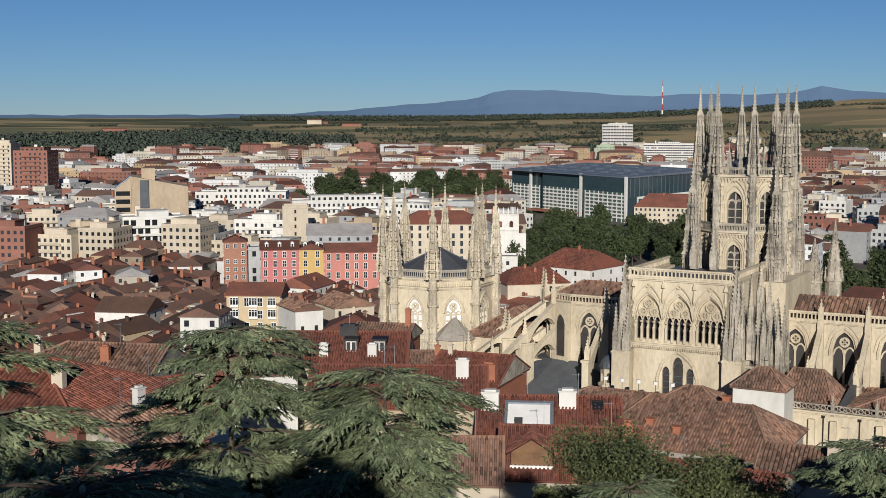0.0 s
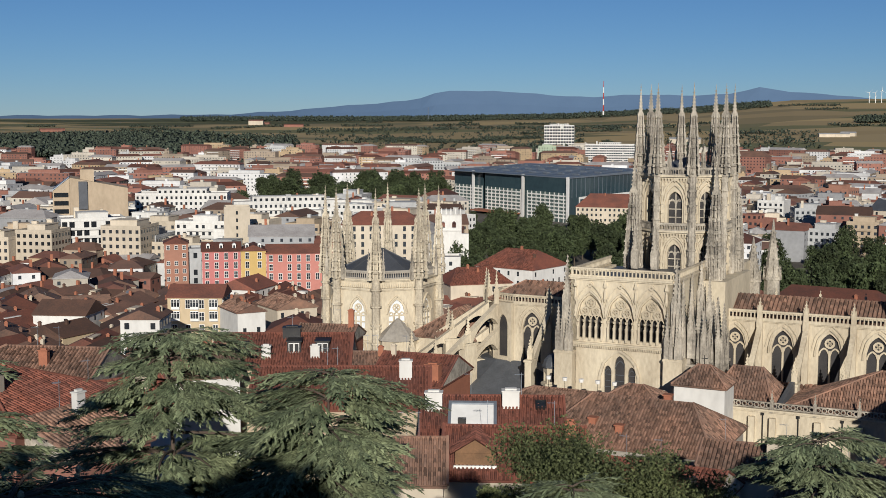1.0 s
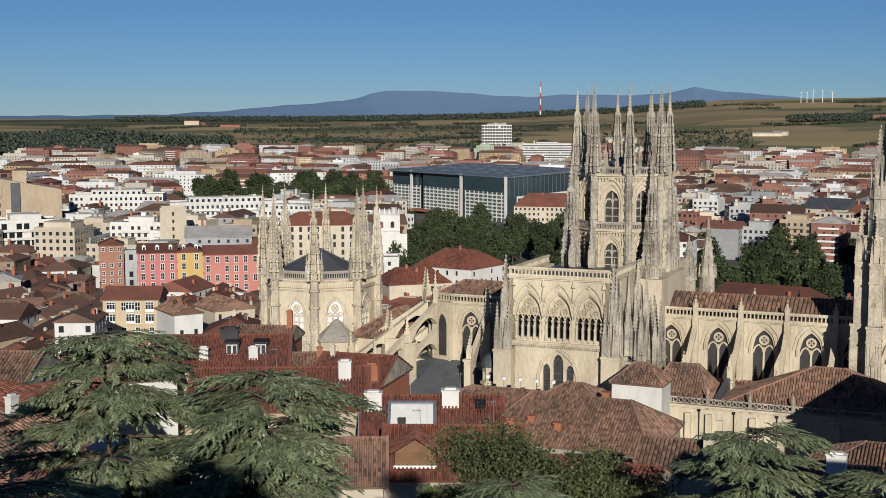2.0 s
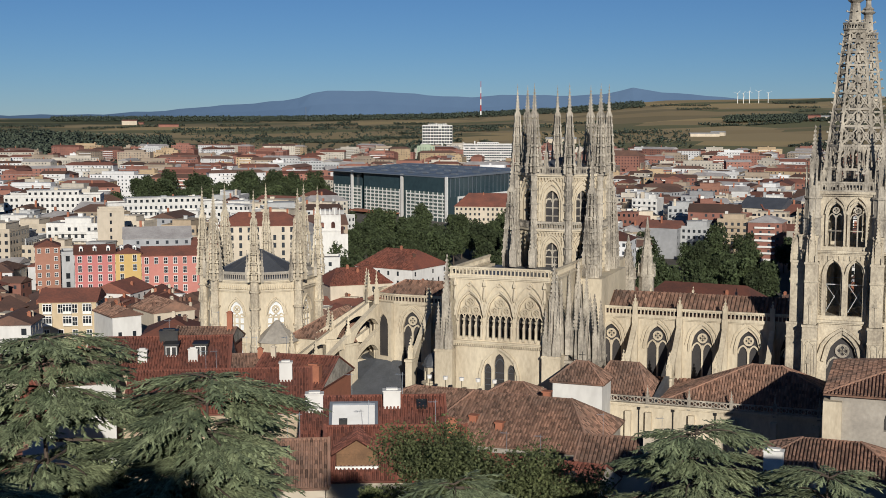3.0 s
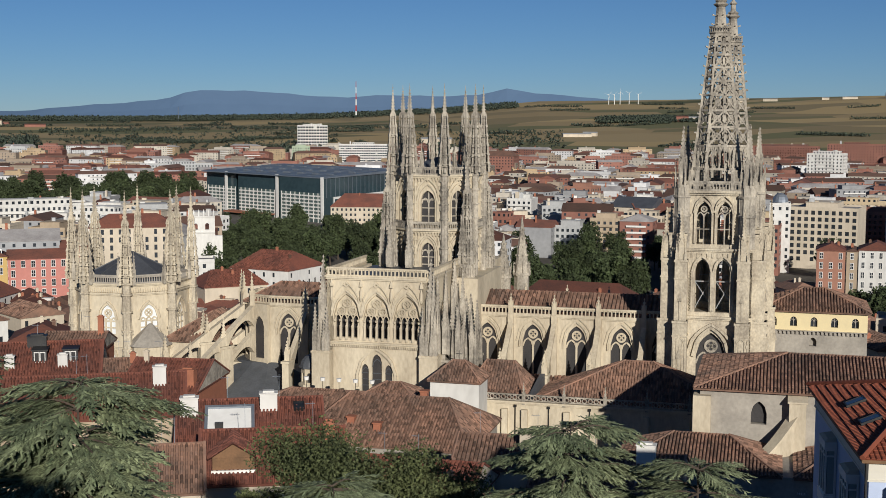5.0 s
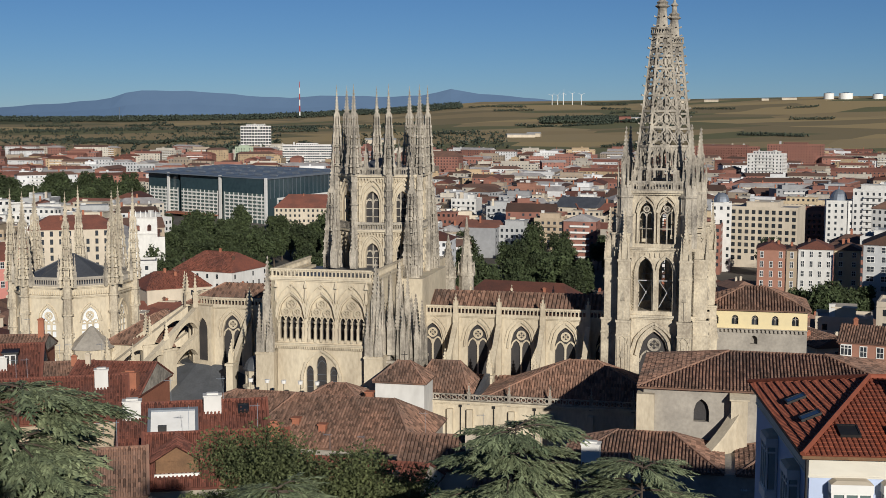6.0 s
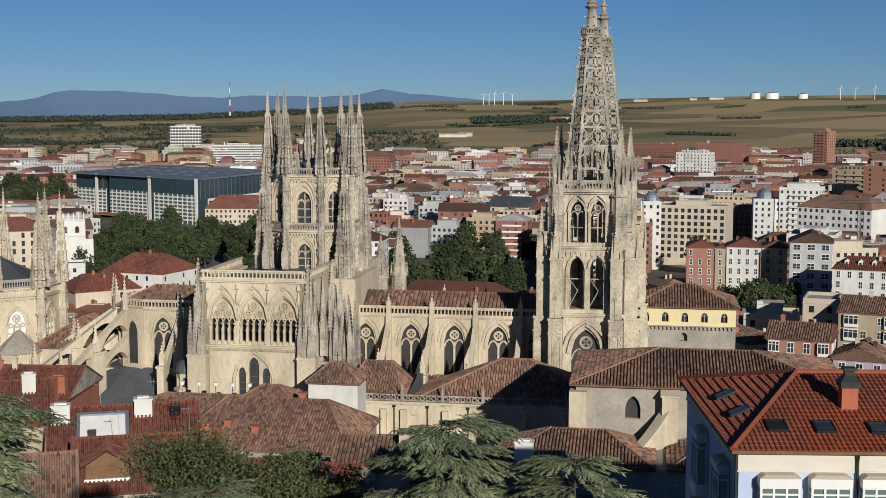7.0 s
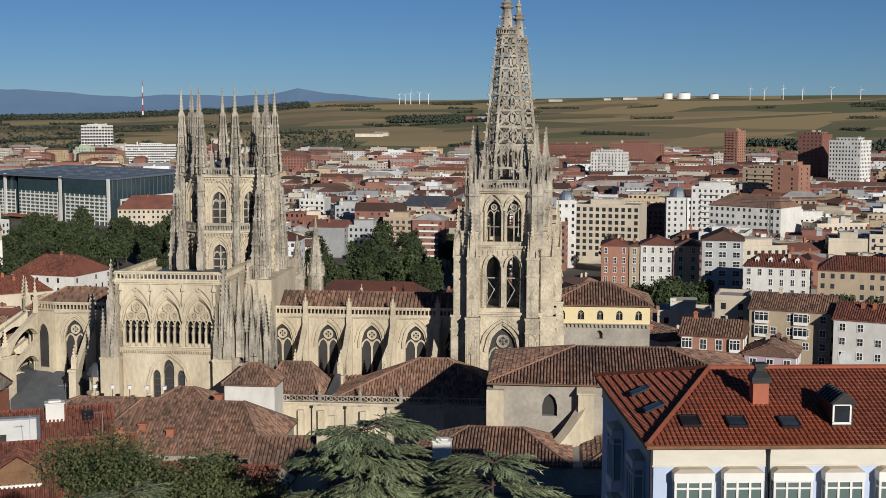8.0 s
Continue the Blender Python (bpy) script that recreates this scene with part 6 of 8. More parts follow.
    if not each and int(abs(x) * 7) % 5 < 2:                 # blank party walls at the ends
        places = [q for q in places if q[3] % 2 == 0]
    if each:
        one, sl = G(), G()
        window_mesh(one, sl, (0, 0, 0, 0), ww, wh)
        fr = G()
        for a in ((-ww / 2 - .12, -ww / 2), (ww / 2, ww / 2 + .12), (-.04, .04)):
            fr.box(a[0], a[1], -.09, 0, -wh / 2, wh / 2)
        fr.box(-ww / 2 - .12, ww / 2 + .12, -.09, 0, wh / 2, wh / 2 + .14)
        fr.box(-ww / 2, ww / 2, -.08, 0, -.04, .04)
        fr.box(-ww / 2 - .15, ww / 2 + .15, -.14, 0, -wh / 2 - .14, -wh / 2)
        m1, m3 = one.mesh("window", GLASS), fr.mesh("window_frame", WHITE)
        for q in places:
            if q[3] == 2:
                continue
            a = q[3] * math.pi / 2
            px, py = q[0], -q[1]
            mm = Matrix.Rotation(a, 4, "Z") @ Matrix.Translation((px, py, q[2]))
            wo = part("window", m1, None, root, m=mm)
            part("window_frame", m3, None, wo)
    else:
        for q in places:
            window_mesh(gw, gs, q, ww, wh, True)
        part("glazing", gw, GLASS, root, kind="stuff")
        if roof == "flat" and extras and rng.random() < .6:
            gb = G()
            fw = rng.uniform(.45, .95)
            for f in range(1, int(h / floor)):
                for sy in (-1, 1):
                    y0, y1 = sorted((sy * d / 2, sy * (d / 2 + 1.1)))
                    zz = h - floor * f - .6
                    gb.box(-w / 2 * fw, w / 2 * fw, y0, y1, zz, zz + .18)
                    ya, yb = sorted((sy * (d / 2 + 1.0), sy * (d / 2 + 1.1)))
                    gb.box(-w / 2 * fw, w / 2 * fw, ya, yb, zz + .18, zz + 1.0)
            part("balcony_tier", gb, WALLS[wall], root, kind="stuff")
    return root


OLD = ("cream", "tan", "white", "brick", "ochre", "tan", "cream", "grey", "brick", "white")
FARB = ("white", "brick", "cream", "brick", "tan", "white", "brick", "ochre", "cream", "brick")
NEWB = ("white", "white", "white", "cream", "cream", "grey", "tan", "brick")
RIGHT = ("white", "cream", "tan", "ochre", "brick", "white", "tan", "cream", "grey", "brick")


def blocked(az, r):
    """Places kept free for the cathedral, landmarks, woods, streets."""
    if r < 300 and -6 < az < 34:
        return True
    if 3.0 < az < 13.5 and 470 < r < 800:            # poplar walk by the river
        return True
    if 16.5 < az < 24.5 and 420 < r < 640:
        return True
    if 1.8 < az < 13.2 and 790 < r < 1090:            # glass museum
        return True
    if -7.0 < az < 3.0 and 770 < r < 1120:             # trees along the river
        return True
    if 27.8 < az < 34 and 430 < r < 590:               # square
        return True
    if -11 < az < 7.5 and 428 < r < 520:                 # hand-placed fronts
        return True
    if 16.5 < az < 23.2 and 330 < r < 420:
        return True
    if -10 < az < -2.5 and 260 < r < 370:
        return True
    if 29.5 < az < 44 and 380 < r < 470:
        return True
    if 32 < az < 44 and 236 < r < 335:
        return True
    if 28 < az < 39 and 580 < r < 740:
        return True
    return False


class Rest:
    """The far town, past the buildings that are things of their own: one mesh with the shared materials."""

    def __init__(self):
        self.by = {}

    def get(self, material):
        return self.by.setdefault(material.name, (material, G()))[1]

    def link(self):
        me = bpy.data.meshes.new("distant_town")
        v, f, ix = [], [], []
        for k, (m, g) in enumerate(self.by.values()):
            o = len(v)
            v += g.v
            f += [tuple(i + o for i in q) for q in g.f]
            ix += [k] * len(g.f)
            me.materials.append(m)
        me.from_pydata(v, [], f)
        me.polygons.foreach_set("material_index", ix)
        return tagged(new("distant_town", me), "dense far roofs and facades of the town out to the fields", "town", kind="stuff")


def far_block(rest, x, y, w, d, h, turn, wall, flat, rng):
    m = pose(x, y, ground_z(x, y), 0, 0, turn)
    parts_ = {}

    def take(material):
        return parts_.setdefault(material.name, (material, G()))[1]
    g = take(FAR_WALLS[wall])
    g.box(-w / 2, w / 2, -d / 2, d / 2, -6, h)
    if flat:
        take(FLAT).box(-w / 2 + .3, w / 2 - .3, -d / 2 + .3, d / 2 - .3, h, h + 0.1)
        g.box(-w * .3, w * .3, -d * .3, d * .3, h, h + 2.8)
        hx = rng.uniform(-.3, .3) * w
        g.box(hx - 1, hx + 1, -1, 1, h, h + 4.2)
    else:
        slab_roof(take(rng.choice((FAR_TILE, FAR_TILE, FAR_TILE_D, FAR_TILE_D, FLAT))), w, d, h, min(w, d) * .2, .4, rng.choice((0, .7)))
        if rng.random() < .7:
            hx = rng.uniform(-.3, .3) * w
            take(BRICK).box(hx - .5, hx + .5, -.4, .4, h, h + min(w, d) * .26 + 1.2)
    gw = take(GLASS)
    gs = G()
    blank = int(abs(x) * 7) % 5 < 2
    for q in facade_windows(w, d, h, 3.1, 3.4, rng=rng, skip=.2):
        if not (blank and q[3] % 2):
            window_mesh(gw, gs, q, 1.1, 1.35, True)
    if rng.random() < .3:
        gb = take(WALLS["white"])
        for f in range(int(h / 3.1)):
            gb.box(-w * .3, w * .3, -d / 2 - 1.0, -d / 2, h - 3.1 * f - 3.0, h - 3.1 * f - 2.1)
    for material, g2 in parts_.values():
        G.add(rest.get(material), [tuple(m @ Vector(t)) for t in g2.v], g2.f)


FAR_WALLS = {k: mat("far_" + k, c, None, 0.9, 0.05, 0.5, 0.0, island=0.18) for k, c in (("white", (0.64, 0.63, 0.61)), ("cream", (0.50, 0.45, 0.37)), ("ochre", (0.45, 0.33, 0.20)), ("grey", (0.34, 0.34, 0.34)), ("tan", (0.34, 0.27, 0.20)), ("brick", (0.29, 0.135, 0.10)), ("coral", (0.5, 0.3, 0.25)))}
FAR_TILE = mat("far_tiles", (0.20, 0.08, 0.055), (0.13, 0.062, 0.046), 0.9, 0.1, 0.6, 0.0, island=0.4)
FAR_TILE_D = mat("far_brown_tiles", (0.155, 0.085, 0.06), (0.105, 0.065, 0.05), 0.9, 0.1, 0.6, 0.0, island=0.4)
REST = Rest()
made = {"house": 0, "flats": 0}
r = 190.0
while r < 2000:
    gap = lerp((190, 450, 900, 1500, 2000), (11, 14, 26, 36, 46), r)
    a = -24 + TOWN.uniform(0, 1)
    while a < 47:
        near = r < (545 if a < -8.5 else 480)
        wid = TOWN.uniform(7, 15) if near else TOWN.uniform(13, 28) if r < 950 else TOWN.uniform(18, 52)
        az = a + math.degrees(wid / 2 / r)
        rr = r + TOWN.uniform(-.3, .3) * gap
        a += math.degrees((wid + (0.3 if TOWN.random() < .75 else TOWN.uniform(2, 9))) / r)
        if blocked(az, rr) or (r > 1250 and TOWN.random() < 0.3) or (r > 1500 and TOWN.random() < 0.35):
            continue
        if near:
            old, h = True, TOWN.uniform(8.2, 11.0) * (1.3 if TOWN.random() < .1 else 1)
        elif az < 3.5:
            old, h = TOWN.random() < .22, TOWN.uniform(13, 24)
        else:
            old, h = TOWN.random() < .34, TOWN.uniform(11, 23)
        if r > 950:
            old, h = TOWN.random() < .5, TOWN.uniform(11, 21)
        x, y = polar(az, rr)
        turn = -az * 0.5 + TOWN.choice((-20, -20, 8, 70, -35)) + TOWN.uniform(-6, 6)
        dep = TOWN.uniform(12, 18) if near else TOWN.uniform(12, 20) if r < 950 else TOWN.uniform(11, 15)
        wall = TOWN.choice(OLD if near else FARB if r > 950 else (NEWB if az < 3.5 else RIGHT))
        flat = not old and TOWN.random() < .8
        lab = {"white": "white-rendered", "cream": "cream-rendered", "ochre": "ochre-rendered", "grey": "grey-rendered", "tan": "tan stone-clad", "brick": "red-brick", "coral": "coral-rendered"}[wall]
        seen = -21 < az < 44
        if seen and not flat and made["house"] < 290 and r < 700:
            made["house"] += 1
            block("town_house", lab + " town house with a red tiled roof", x, y, wid, dep, h, turn, wall, hips=TOWN.choice((0, 0, 0, 0.7)), step=3.4, ww=0.9, wh=1.4, gaps=.35, skylights=near, tiled=r < 295, group="town houses")
        elif seen and flat and made["flats"] < 200 and r < 1000:
            made["flats"] += 1
            block("apartment_building", lab + " apartment building with a flat roof", x, y, wid, dep, h, turn, wall, "flat", step=2.5, ww=1.3, group="apartment buildings")
        else:
            far_block(REST, x, y, wid, dep, h, turn, wall, flat, TOWN)
    r += gap
REST.link()


# ---- fronts and landmarks in the town ----
def front(label, az0, az1, dist, z_eave, wall, roof="tile", depth=12.0, turn=0.0, name="town_house", **k):
    """A building whose front spans the headings az0..az1 at that distance."""
    mid = (az0 + az1) / 2
    x, y = polar(mid, dist + depth / 2)
    w = dist * radians(az1 - az0) / math.cos(radians(turn))
    z = ground_z(x, y)
    return block(name, label, x, y, w, depth, z_eave - z, turn - mid, wall, roof, z=z, **k)


def dormers(root, w, h, rise, depth, xs, material=WHITE):
    for x in xs:
        g = G()
        f = .35
        y, z = -depth / 2 * (1 - f), h + rise * f
        g.box(x - .6, x + .6, y - .5, y + 2.0, z - .5, z + 1.1)
        g.add([(x - .75, y - .6, z + 1.1), (x + .75, y - .6, z + 1.1), (x, y - .6, z + 1.7), (x - .75, y + 2.4, z + 1.1), (x + .75, y + 2.4, z + 1.1), (x, y + 2.4, z + 1.7)], [(0, 1, 2), (0, 2, 5, 3), (1, 4, 5, 2)])
        d = part("dormer", g, material, root)
        g = G()
        g.box(x - .35, x + .35, y - .54, y - .5, z - .1, z + .9)
        part("pane", g, GLASS, d)


def bays(root, w, h, depth, xs, floors, top, width=1.9):
    """Glazed white balcony bays on a front."""
    for x in xs:
        for f in range(floors):
            z = top - f * 3.1
            g = G()
            g.box(x - width / 2, x + width / 2, -depth / 2 - .7, -depth / 2, z - 2.7, z - 2.0)
            b = part("balcony", g, WHITE, root, "white glazed balcony")
            g = G()
            g.box(x - width / 2, x + width / 2, -depth / 2 - .75, -depth / 2, z - .2, z)
            part("canopy", g, WHITE, b)
            g = G()
            for i in range(4):
                xx = x - width / 2 + width * i / 3
                g.box(xx - .06, xx + .06, -depth / 2 - .7, -depth / 2 - .6, z - 2.0, z - .2)
            g.box(x - width / 2, x + width / 2, -depth / 2 - .69, -depth / 2 - .61, z - .75, z - .65)
            part("window_frame", g, WHITE, b)
            g = G()
            g.box(x - width / 2 + .03, x + width / 2 - .03, -depth / 2 - .64, -depth / 2 - .02, z - 2.0, z - .2)
            part("pane", g, GLASS, b)


row = dict(floor=3.3, step=2.7, ww=1.2, wh=2.15, each=True, roofmat=TILE_C, hips=0.0, extras=False)
a = front("pink-red terraced house with white window frames and dormers", -8.25, -6.55, 455, 19.3, "pink", **row)
dormers(a, 13, 19.3 - ground_z(*polar(-7.4, 461)), 2.9, 12, (-4.6, 0, 4.6))
a = front("yellow terraced house with white window frames", -6.53, -5.42, 455, 19.3, "yellow", **row)
dormers(a, 9, 19.3 - ground_z(*polar(-6, 461)), 2.9, 12, (-2.2, 2.2))
front("long coral terraced house with white-framed windows", -5.4, -2.9, 455, 18.2, "coral", **row)
a = front("ochre and white house with glazed balconies", -9.6, -7.2, 335, 19.8, "ochre", turn=-12, **row)
bays(a, 14, 19.8, 12, (-5.0, 5.0, 0.0), 2, 19.4 - ground_z(*polar(-8.4, 341)), 2.2)
front("white gabled house with brown tiled roof", -7.15, -5.9, 322, 17.5, "white", turn=20, hips=0, depth=14, step=3.0, ww=.9, gaps=.3, tiled=True)
front("white house with red roof", -5.4, -3.6, 350, 14.0, "cream", turn=24, hips=0, depth=14, ww=.9, gaps=.4, tiled=True)
front("pale pink house under a broad red roof", -5.3, -2.7, 270, 21.0, "cream", turn=-6, hips=.7, depth=13, roofmat=TILE_C)
front("white house with brown roof", -11.6, -9.9, 300, 20.0, "white", turn=-14, hips=0)
front("orange house beside an arched passage", -9.9, -8.85, 505, 17.5, "terracotta", each=True, step=2.6)
front("narrow green-grey house with glazed front", -8.8, -8.28, 470, 18.0, "grey", "flat", step=1.8, ww=1.4, wh=2.0, extras=False)
front("white office block with a grid of large windows", -14.35, -11.6, 560, 23.0, "white", "flat", depth=18, turn=6, step=2.7, ww=2.2, wh=2.5, floor=3.5, each=False, name="office_building")
HX, HY = polar(-13.0, 640)
hotel = thing("hotel", "tan stone hotel with blank walls and a sloped glass front", "hotel", pose(HX, HY, 0, 0, 0, 13.0))
g = G()
g.hexa([(-9.5, 0, -6), (18, 3, -6), (18, 24, -6), (-9.5, 24, -6), (-9.5, 0, 37.5), (18, 3, 32.0), (18, 24, 32.0), (-9.5, 24, 37.5)])
g.box(-4.5, 2.0, 5, 14, 30, 41.2)
part("wall", g, WALLS["tan"], hotel)
# dark slab proud of the wall, painting the shade of a notch
g = G()
g.box(-5.4, -1.2, -.25, 0.6, 22, 35.6)
part("recess", g, SLATE, hotel)
g = G()
g.hexa([(-17.5, 1, -6), (-9.6, 1, -6), (-9.6, 22, -6), (-17.5, 22, -6), (-17.5, 1, 31.0), (-9.6, 1, 37.2), (-9.6, 22, 37.2), (-17.5, 22, 31.0)])
wing = part("stair_wing", g, WALLS["tan"], hotel)
g = G()
for k in range(6):
    g.box(-16.9, -10.2, .8, 1.0, 8 + k * 4.0, 10.2 + k * 4.0)
part("window_band", g, GLASS, wing)
g = G()
g.hexa([(-17.6, 2, 31.1), (-9.7, 2, 37.3), (-9.7, 21, 37.3), (-17.6, 21, 31.1), (-17.6, 2, 31.5), (-9.7, 2, 37.7), (-9.7, 21, 37.7), (-17.6, 21, 31.5)])
part("sloped_glazing", g, ZINC, wing)
front("pale cream windowless stair tower", -7.25, -6.1, 530, 29.0, "cream", "flat", step=20, ww=.8, extras=False, name="tower_block")
front("white curved apartment block with balconies", -6.9, -1.9, 640, 24.0, "white", "flat", depth=18, turn=8, step=2.4, name="apartment_building")
front("grey and white apartment block", -11.0, -7.0, 690, 25.5, "white", "flat", depth=18, turn=-8, step=2.4, name="apartment_building")
front("dark red brick tower block", -18.5, -17.1, 900, 43.0, "brick", "flat", depth=22, turn=-20, step=3, name="tower_block")
front("beige residential tower block", -19.6, -18.6, 1000, 46.0, "cream", "flat", depth=22, turn=-20, step=3, name="tower_block")
front("cream palace with iron balconies", -2.0, 1.8, 505, 24.0, "cream", depth=20, roofmat=TILE_C, step=3.2, wh=2.0, hips=.8, name="palace")
front("low white house beside the church", 1.6, 3.4, 470, 14.0, "white", "flat", extras=False, step=6)
front("white house under an orange-red roof", 2.6, 5.4, 395, 14.6, "cream", turn=18, depth=16, roofmat=TILE_R, hips=.6, ww=.9, gaps=.4, step=3.6, rise=4.5, tiled=True)
front("white-sided house under an orange-red roof", 4.9, 7.5, 425, 16.0, "white", turn=-34, depth=22, roofmat=TILE_R, hips=.5, step=3.4, ww=.8, gaps=.5, rise=5.5, tiled=True)
front("pale institute with a long red tiled roof", 8.75, 11.6, 770, 12.5, "cream", turn=-8, depth=28, roofmat=TILE_C, hips=.5, step=2.6, rise=7.5)
front("long white-framed apartment block", -1.2, 3.0, 1180, 16.0, "brick", "flat", depth=16, step=2.6, ww=1.7, wh=2.0, extras=False, name="apartment_building")
front("grey rendered apartment block", 0.6, 3.4, 1330, 18.0, "grey", "flat", depth=16, step=3, name="apartment_building")
front("tall white hospital block with window bands", 7.15, 8.5, 2150, 52.0, "white", "flat", depth=20, floor=5, step=4.4, ww=3.5, wh=3.0, name="hospital", extras=True)
front("pale green rendered apartment block", 6.9, 7.7, 1700, 27.0, "green", "flat", depth=20, step=3, name="apartment_building")
front("white apartment block with dark bands", 9.0, 11.2, 1650, 31.0, "white", "flat", depth=20, step=2.2, ww=2.0, name="apartment_building")
front("long red-brick school building", 14.2, 17.0, 1350, 26.0, "brick", depth=24, turn=-16, step=3.2, hips=.5, name="school")

# white church front with pinnacled top
x, y = polar(2.85, 530)
wc = thing("white_church_front", "white stone church facade with turreted gable", "church", pose(x, y, 0, 0, 0, -2.8))
g = G()
panel(g, (-5.5, 0), (5.5, 0), -6, 26, 2.0, [(3.2, 1.6, 20.5, 22.5, .6), (7.8, 1.6, 20.5, 22.5, .6)])
cornice(g, (-5.5, 0), (5.5, 0), 19, .6, .5)
cornice(g, (-5.5, 0), (5.5, 0), 25.6, .6, .5)
g.box(-8.5, -5.5, 0, 2, -6, 18)
g.box(5.5, 8.5, 0, 2, -6, 18)
part("wall", g, WALLS["white"], wc)
for i in range(6):
    g = G()
    g.ngon((-5 + i * 2, 1), 6, .45, .45, 26.2, 27.4)
    g.ngon((-5 + i * 2, 1), 6, .5, 0, 27.4, 29.0)
    part("pinnacle", g, WALLS["white"], wc)

# glass museum: three tall volumes side by side, stepping back from the near corner
mu = thing("glass_museum", "large dark glass museum with white louvres, pylons and metal roof", "museum")
MROOF = mat("dark_zinc_roof", (0.17, 0.195, 0.22), (0.12, 0.14, 0.165), 0.45, 0.05, 0.5, 0.05)
MG = mat("teal_grey_glazing", (0.045, 0.075, 0.085), (0.028, 0.05, 0.06), 0.2, 0.05, 0.4, 0.0, spec=0.5)
MGL = mat("pale_green_glazing", (0.085, 0.125, 0.115), (0.05, 0.075, 0.07), 0.3, 0.15, 0.8, 0.0, spec=0.5)
MA, MQ, MB = Vector((122.0, 838.0)), Vector((49.0, 969.0)), Vector((190.0, 926.0))
mu_f = (MQ - MA).normalized()                 # along the front, away from the near corner
mu_s = (MB - MA).normalized()                 # along the side
EAVE, LOW = 26.0, 16.0
plan = lambda a, b: MA + mu_f * a + mu_s * b


def prism(g, a0, a1, b0, b1, z0, z1, z2=None):
    z2 = z1 if z2 is None else z2
    q = [plan(a0, b0), plan(a0, b1), plan(a1, b1), plan(a1, b0)]
    g.hexa([(*t, z0) for t in q] + [(*q[0], z1), (*q[1], z2), (*q[2], z2), (*q[3], z1)])


for a0, a1, b0 in ((0, 50, 0), (58, 104, 3), (110, 149, 6)):
    g = G()
    prism(g, a0, a1, b0, 116, -5, EAVE)
    vol = part("glass_block", g, MG, mu)
    g = G()
    prism(g, a0 + .5, a1 - .5, b0 - .25, b0 - .02, -4, LOW)
    lo_ = part("lower_glazing", g, MGL, vol)
    for k in range(7):
        z = -1.2 + k * 2.45
        g = G()
        for i in range(int((a1 - a0 - 1) / 2.6)):
            prism(g, a0 + .8 + i * 2.6, a0 + 2.55 + i * 2.6, b0 - .9, b0 - .3, z, z + .95)
        part("louvre", g, WHITE, lo_, kind="stuff")
    g = G()
    for i in range(int((a1 - a0) / 5.2) + 1):
        prism(g, a0 + i * 5.2, a0 + i * 5.2 + .35, b0 - .95, b0, -4, LOW)
    part("mullion", g, WHITE, vol, kind="stuff")
for a, b in ((-.8, -.6), (52.5, 1.5), (119, 4)):
    g = G()
    prism(g, a, a + 2.4, b - 1.2, b + .4, -5, EAVE + 1.0)
    part("pylon", g, WHITE, mu)
g = G()
prism(g, 50, 149, 10, 112, -5, EAVE - .6)
part("link_block", g, MG, mu)
g = G()
prism(g, 58, 112, -9, 3, -1.5, -.6)
part("entrance_canopy", g, BRICK, mu)
g = G()
prism(g, -.6, .4, 14, 116, 5, 13)
side_band = part("side_window_band", g, WHITE, mu)
for k in range(16):
    g = G()
    prism(g, -.75, -.6, 15 + k * 6.2, 19.4 + k * 6.2, 6.5, 11.5)
    part("pane", g, MG, side_band)
g = G()
for k in range(18):
    prism(g, -.2, .3, 4 + k * 6.2, 4.4 + k * 6.2, 13, EAVE)
part("side_joint", g, MROOF, mu, kind="stuff")
g = G()
prism(g, -1, 150, -.5, 118, EAVE, EAVE + .7, EAVE + 2.2)
roof = part("roof", g, MROOF, mu)
for i in range(8):
    for j in range(3):
        g = G()
        a, b = 8 + i * 17, 22 + j * 32
        zr = EAVE + .7 + 1.5 * (b + .5) / 118.5
        prism(g, a, a + 6, b, b + 3.5, zr - .3, zr + 1.1, zr + .6)
        part("rooflight", g, ZINC, roof)
for k in range(9):
    g = G()
    prism(g, -1, 150, 8 + k * 12.5, 8.25 + k * 12.5, EAVE + .9 + 1.5 * (8 + k * 12.5) / 118.5, EAVE + 1.15 + 1.5 * (8 + k * 12.5) / 118.5)
    part("roof_seam", g, ZINC, roof)

# right-hand town fronts
front("cream corner building with large windows", 28.95, 32.1, 610, 25.0, "cream", "flat", depth=24, turn=-10, step=2.8, ww=1.7, wh=1.9, name="office_building")
a = front("white rounded corner building with a lead dome", 28.2, 29.1, 590, 28.0, "white", "flat", depth=12, step=2.4, extras=False, name="corner_building")
g = G()
zz = 28.0 - ground_z(*polar(28.6, 596))
for k in range(5):
    a0, a1 = k * math.pi / 10, (k + 1) * math.pi / 10
    g.ngon((0, 0), 14, 3.6 * math.cos(a0), max(.05, 3.6 * math.cos(a1)), zz + .9 + 4.2 * math.sin(a0), zz + .9 + 4.2 * math.sin(a1))
part("dome", g, ZINC, a)
for az in (33.6, 34.5):
    x, y = polar(az, 700)
    a = block("corner_building", "white building with a grey lead dome", x, y, 13, 14, 27, -30, "white", "flat", step=2.6, extras=False)
    g = G()
    for k in range(5):
        a0, a1 = k * math.pi / 10, (k + 1) * math.pi / 10
        g.ngon((0, 0), 14, 4.5 * math.cos(a0), max(.05, 4.5 * math.cos(a1)), 27.5 + 6 * math.sin(a0), 27.5 + 6 * math.sin(a1))
    g.ngon((0, 0), 6, .4, .1, 33.4, 36)
    part("dome", g, ZINC, a)
front("white office building with a red hipped roof", 35.4, 38.5, 600, 26.5, "white", depth=22, turn=-26, step=2.6, hips=.6)
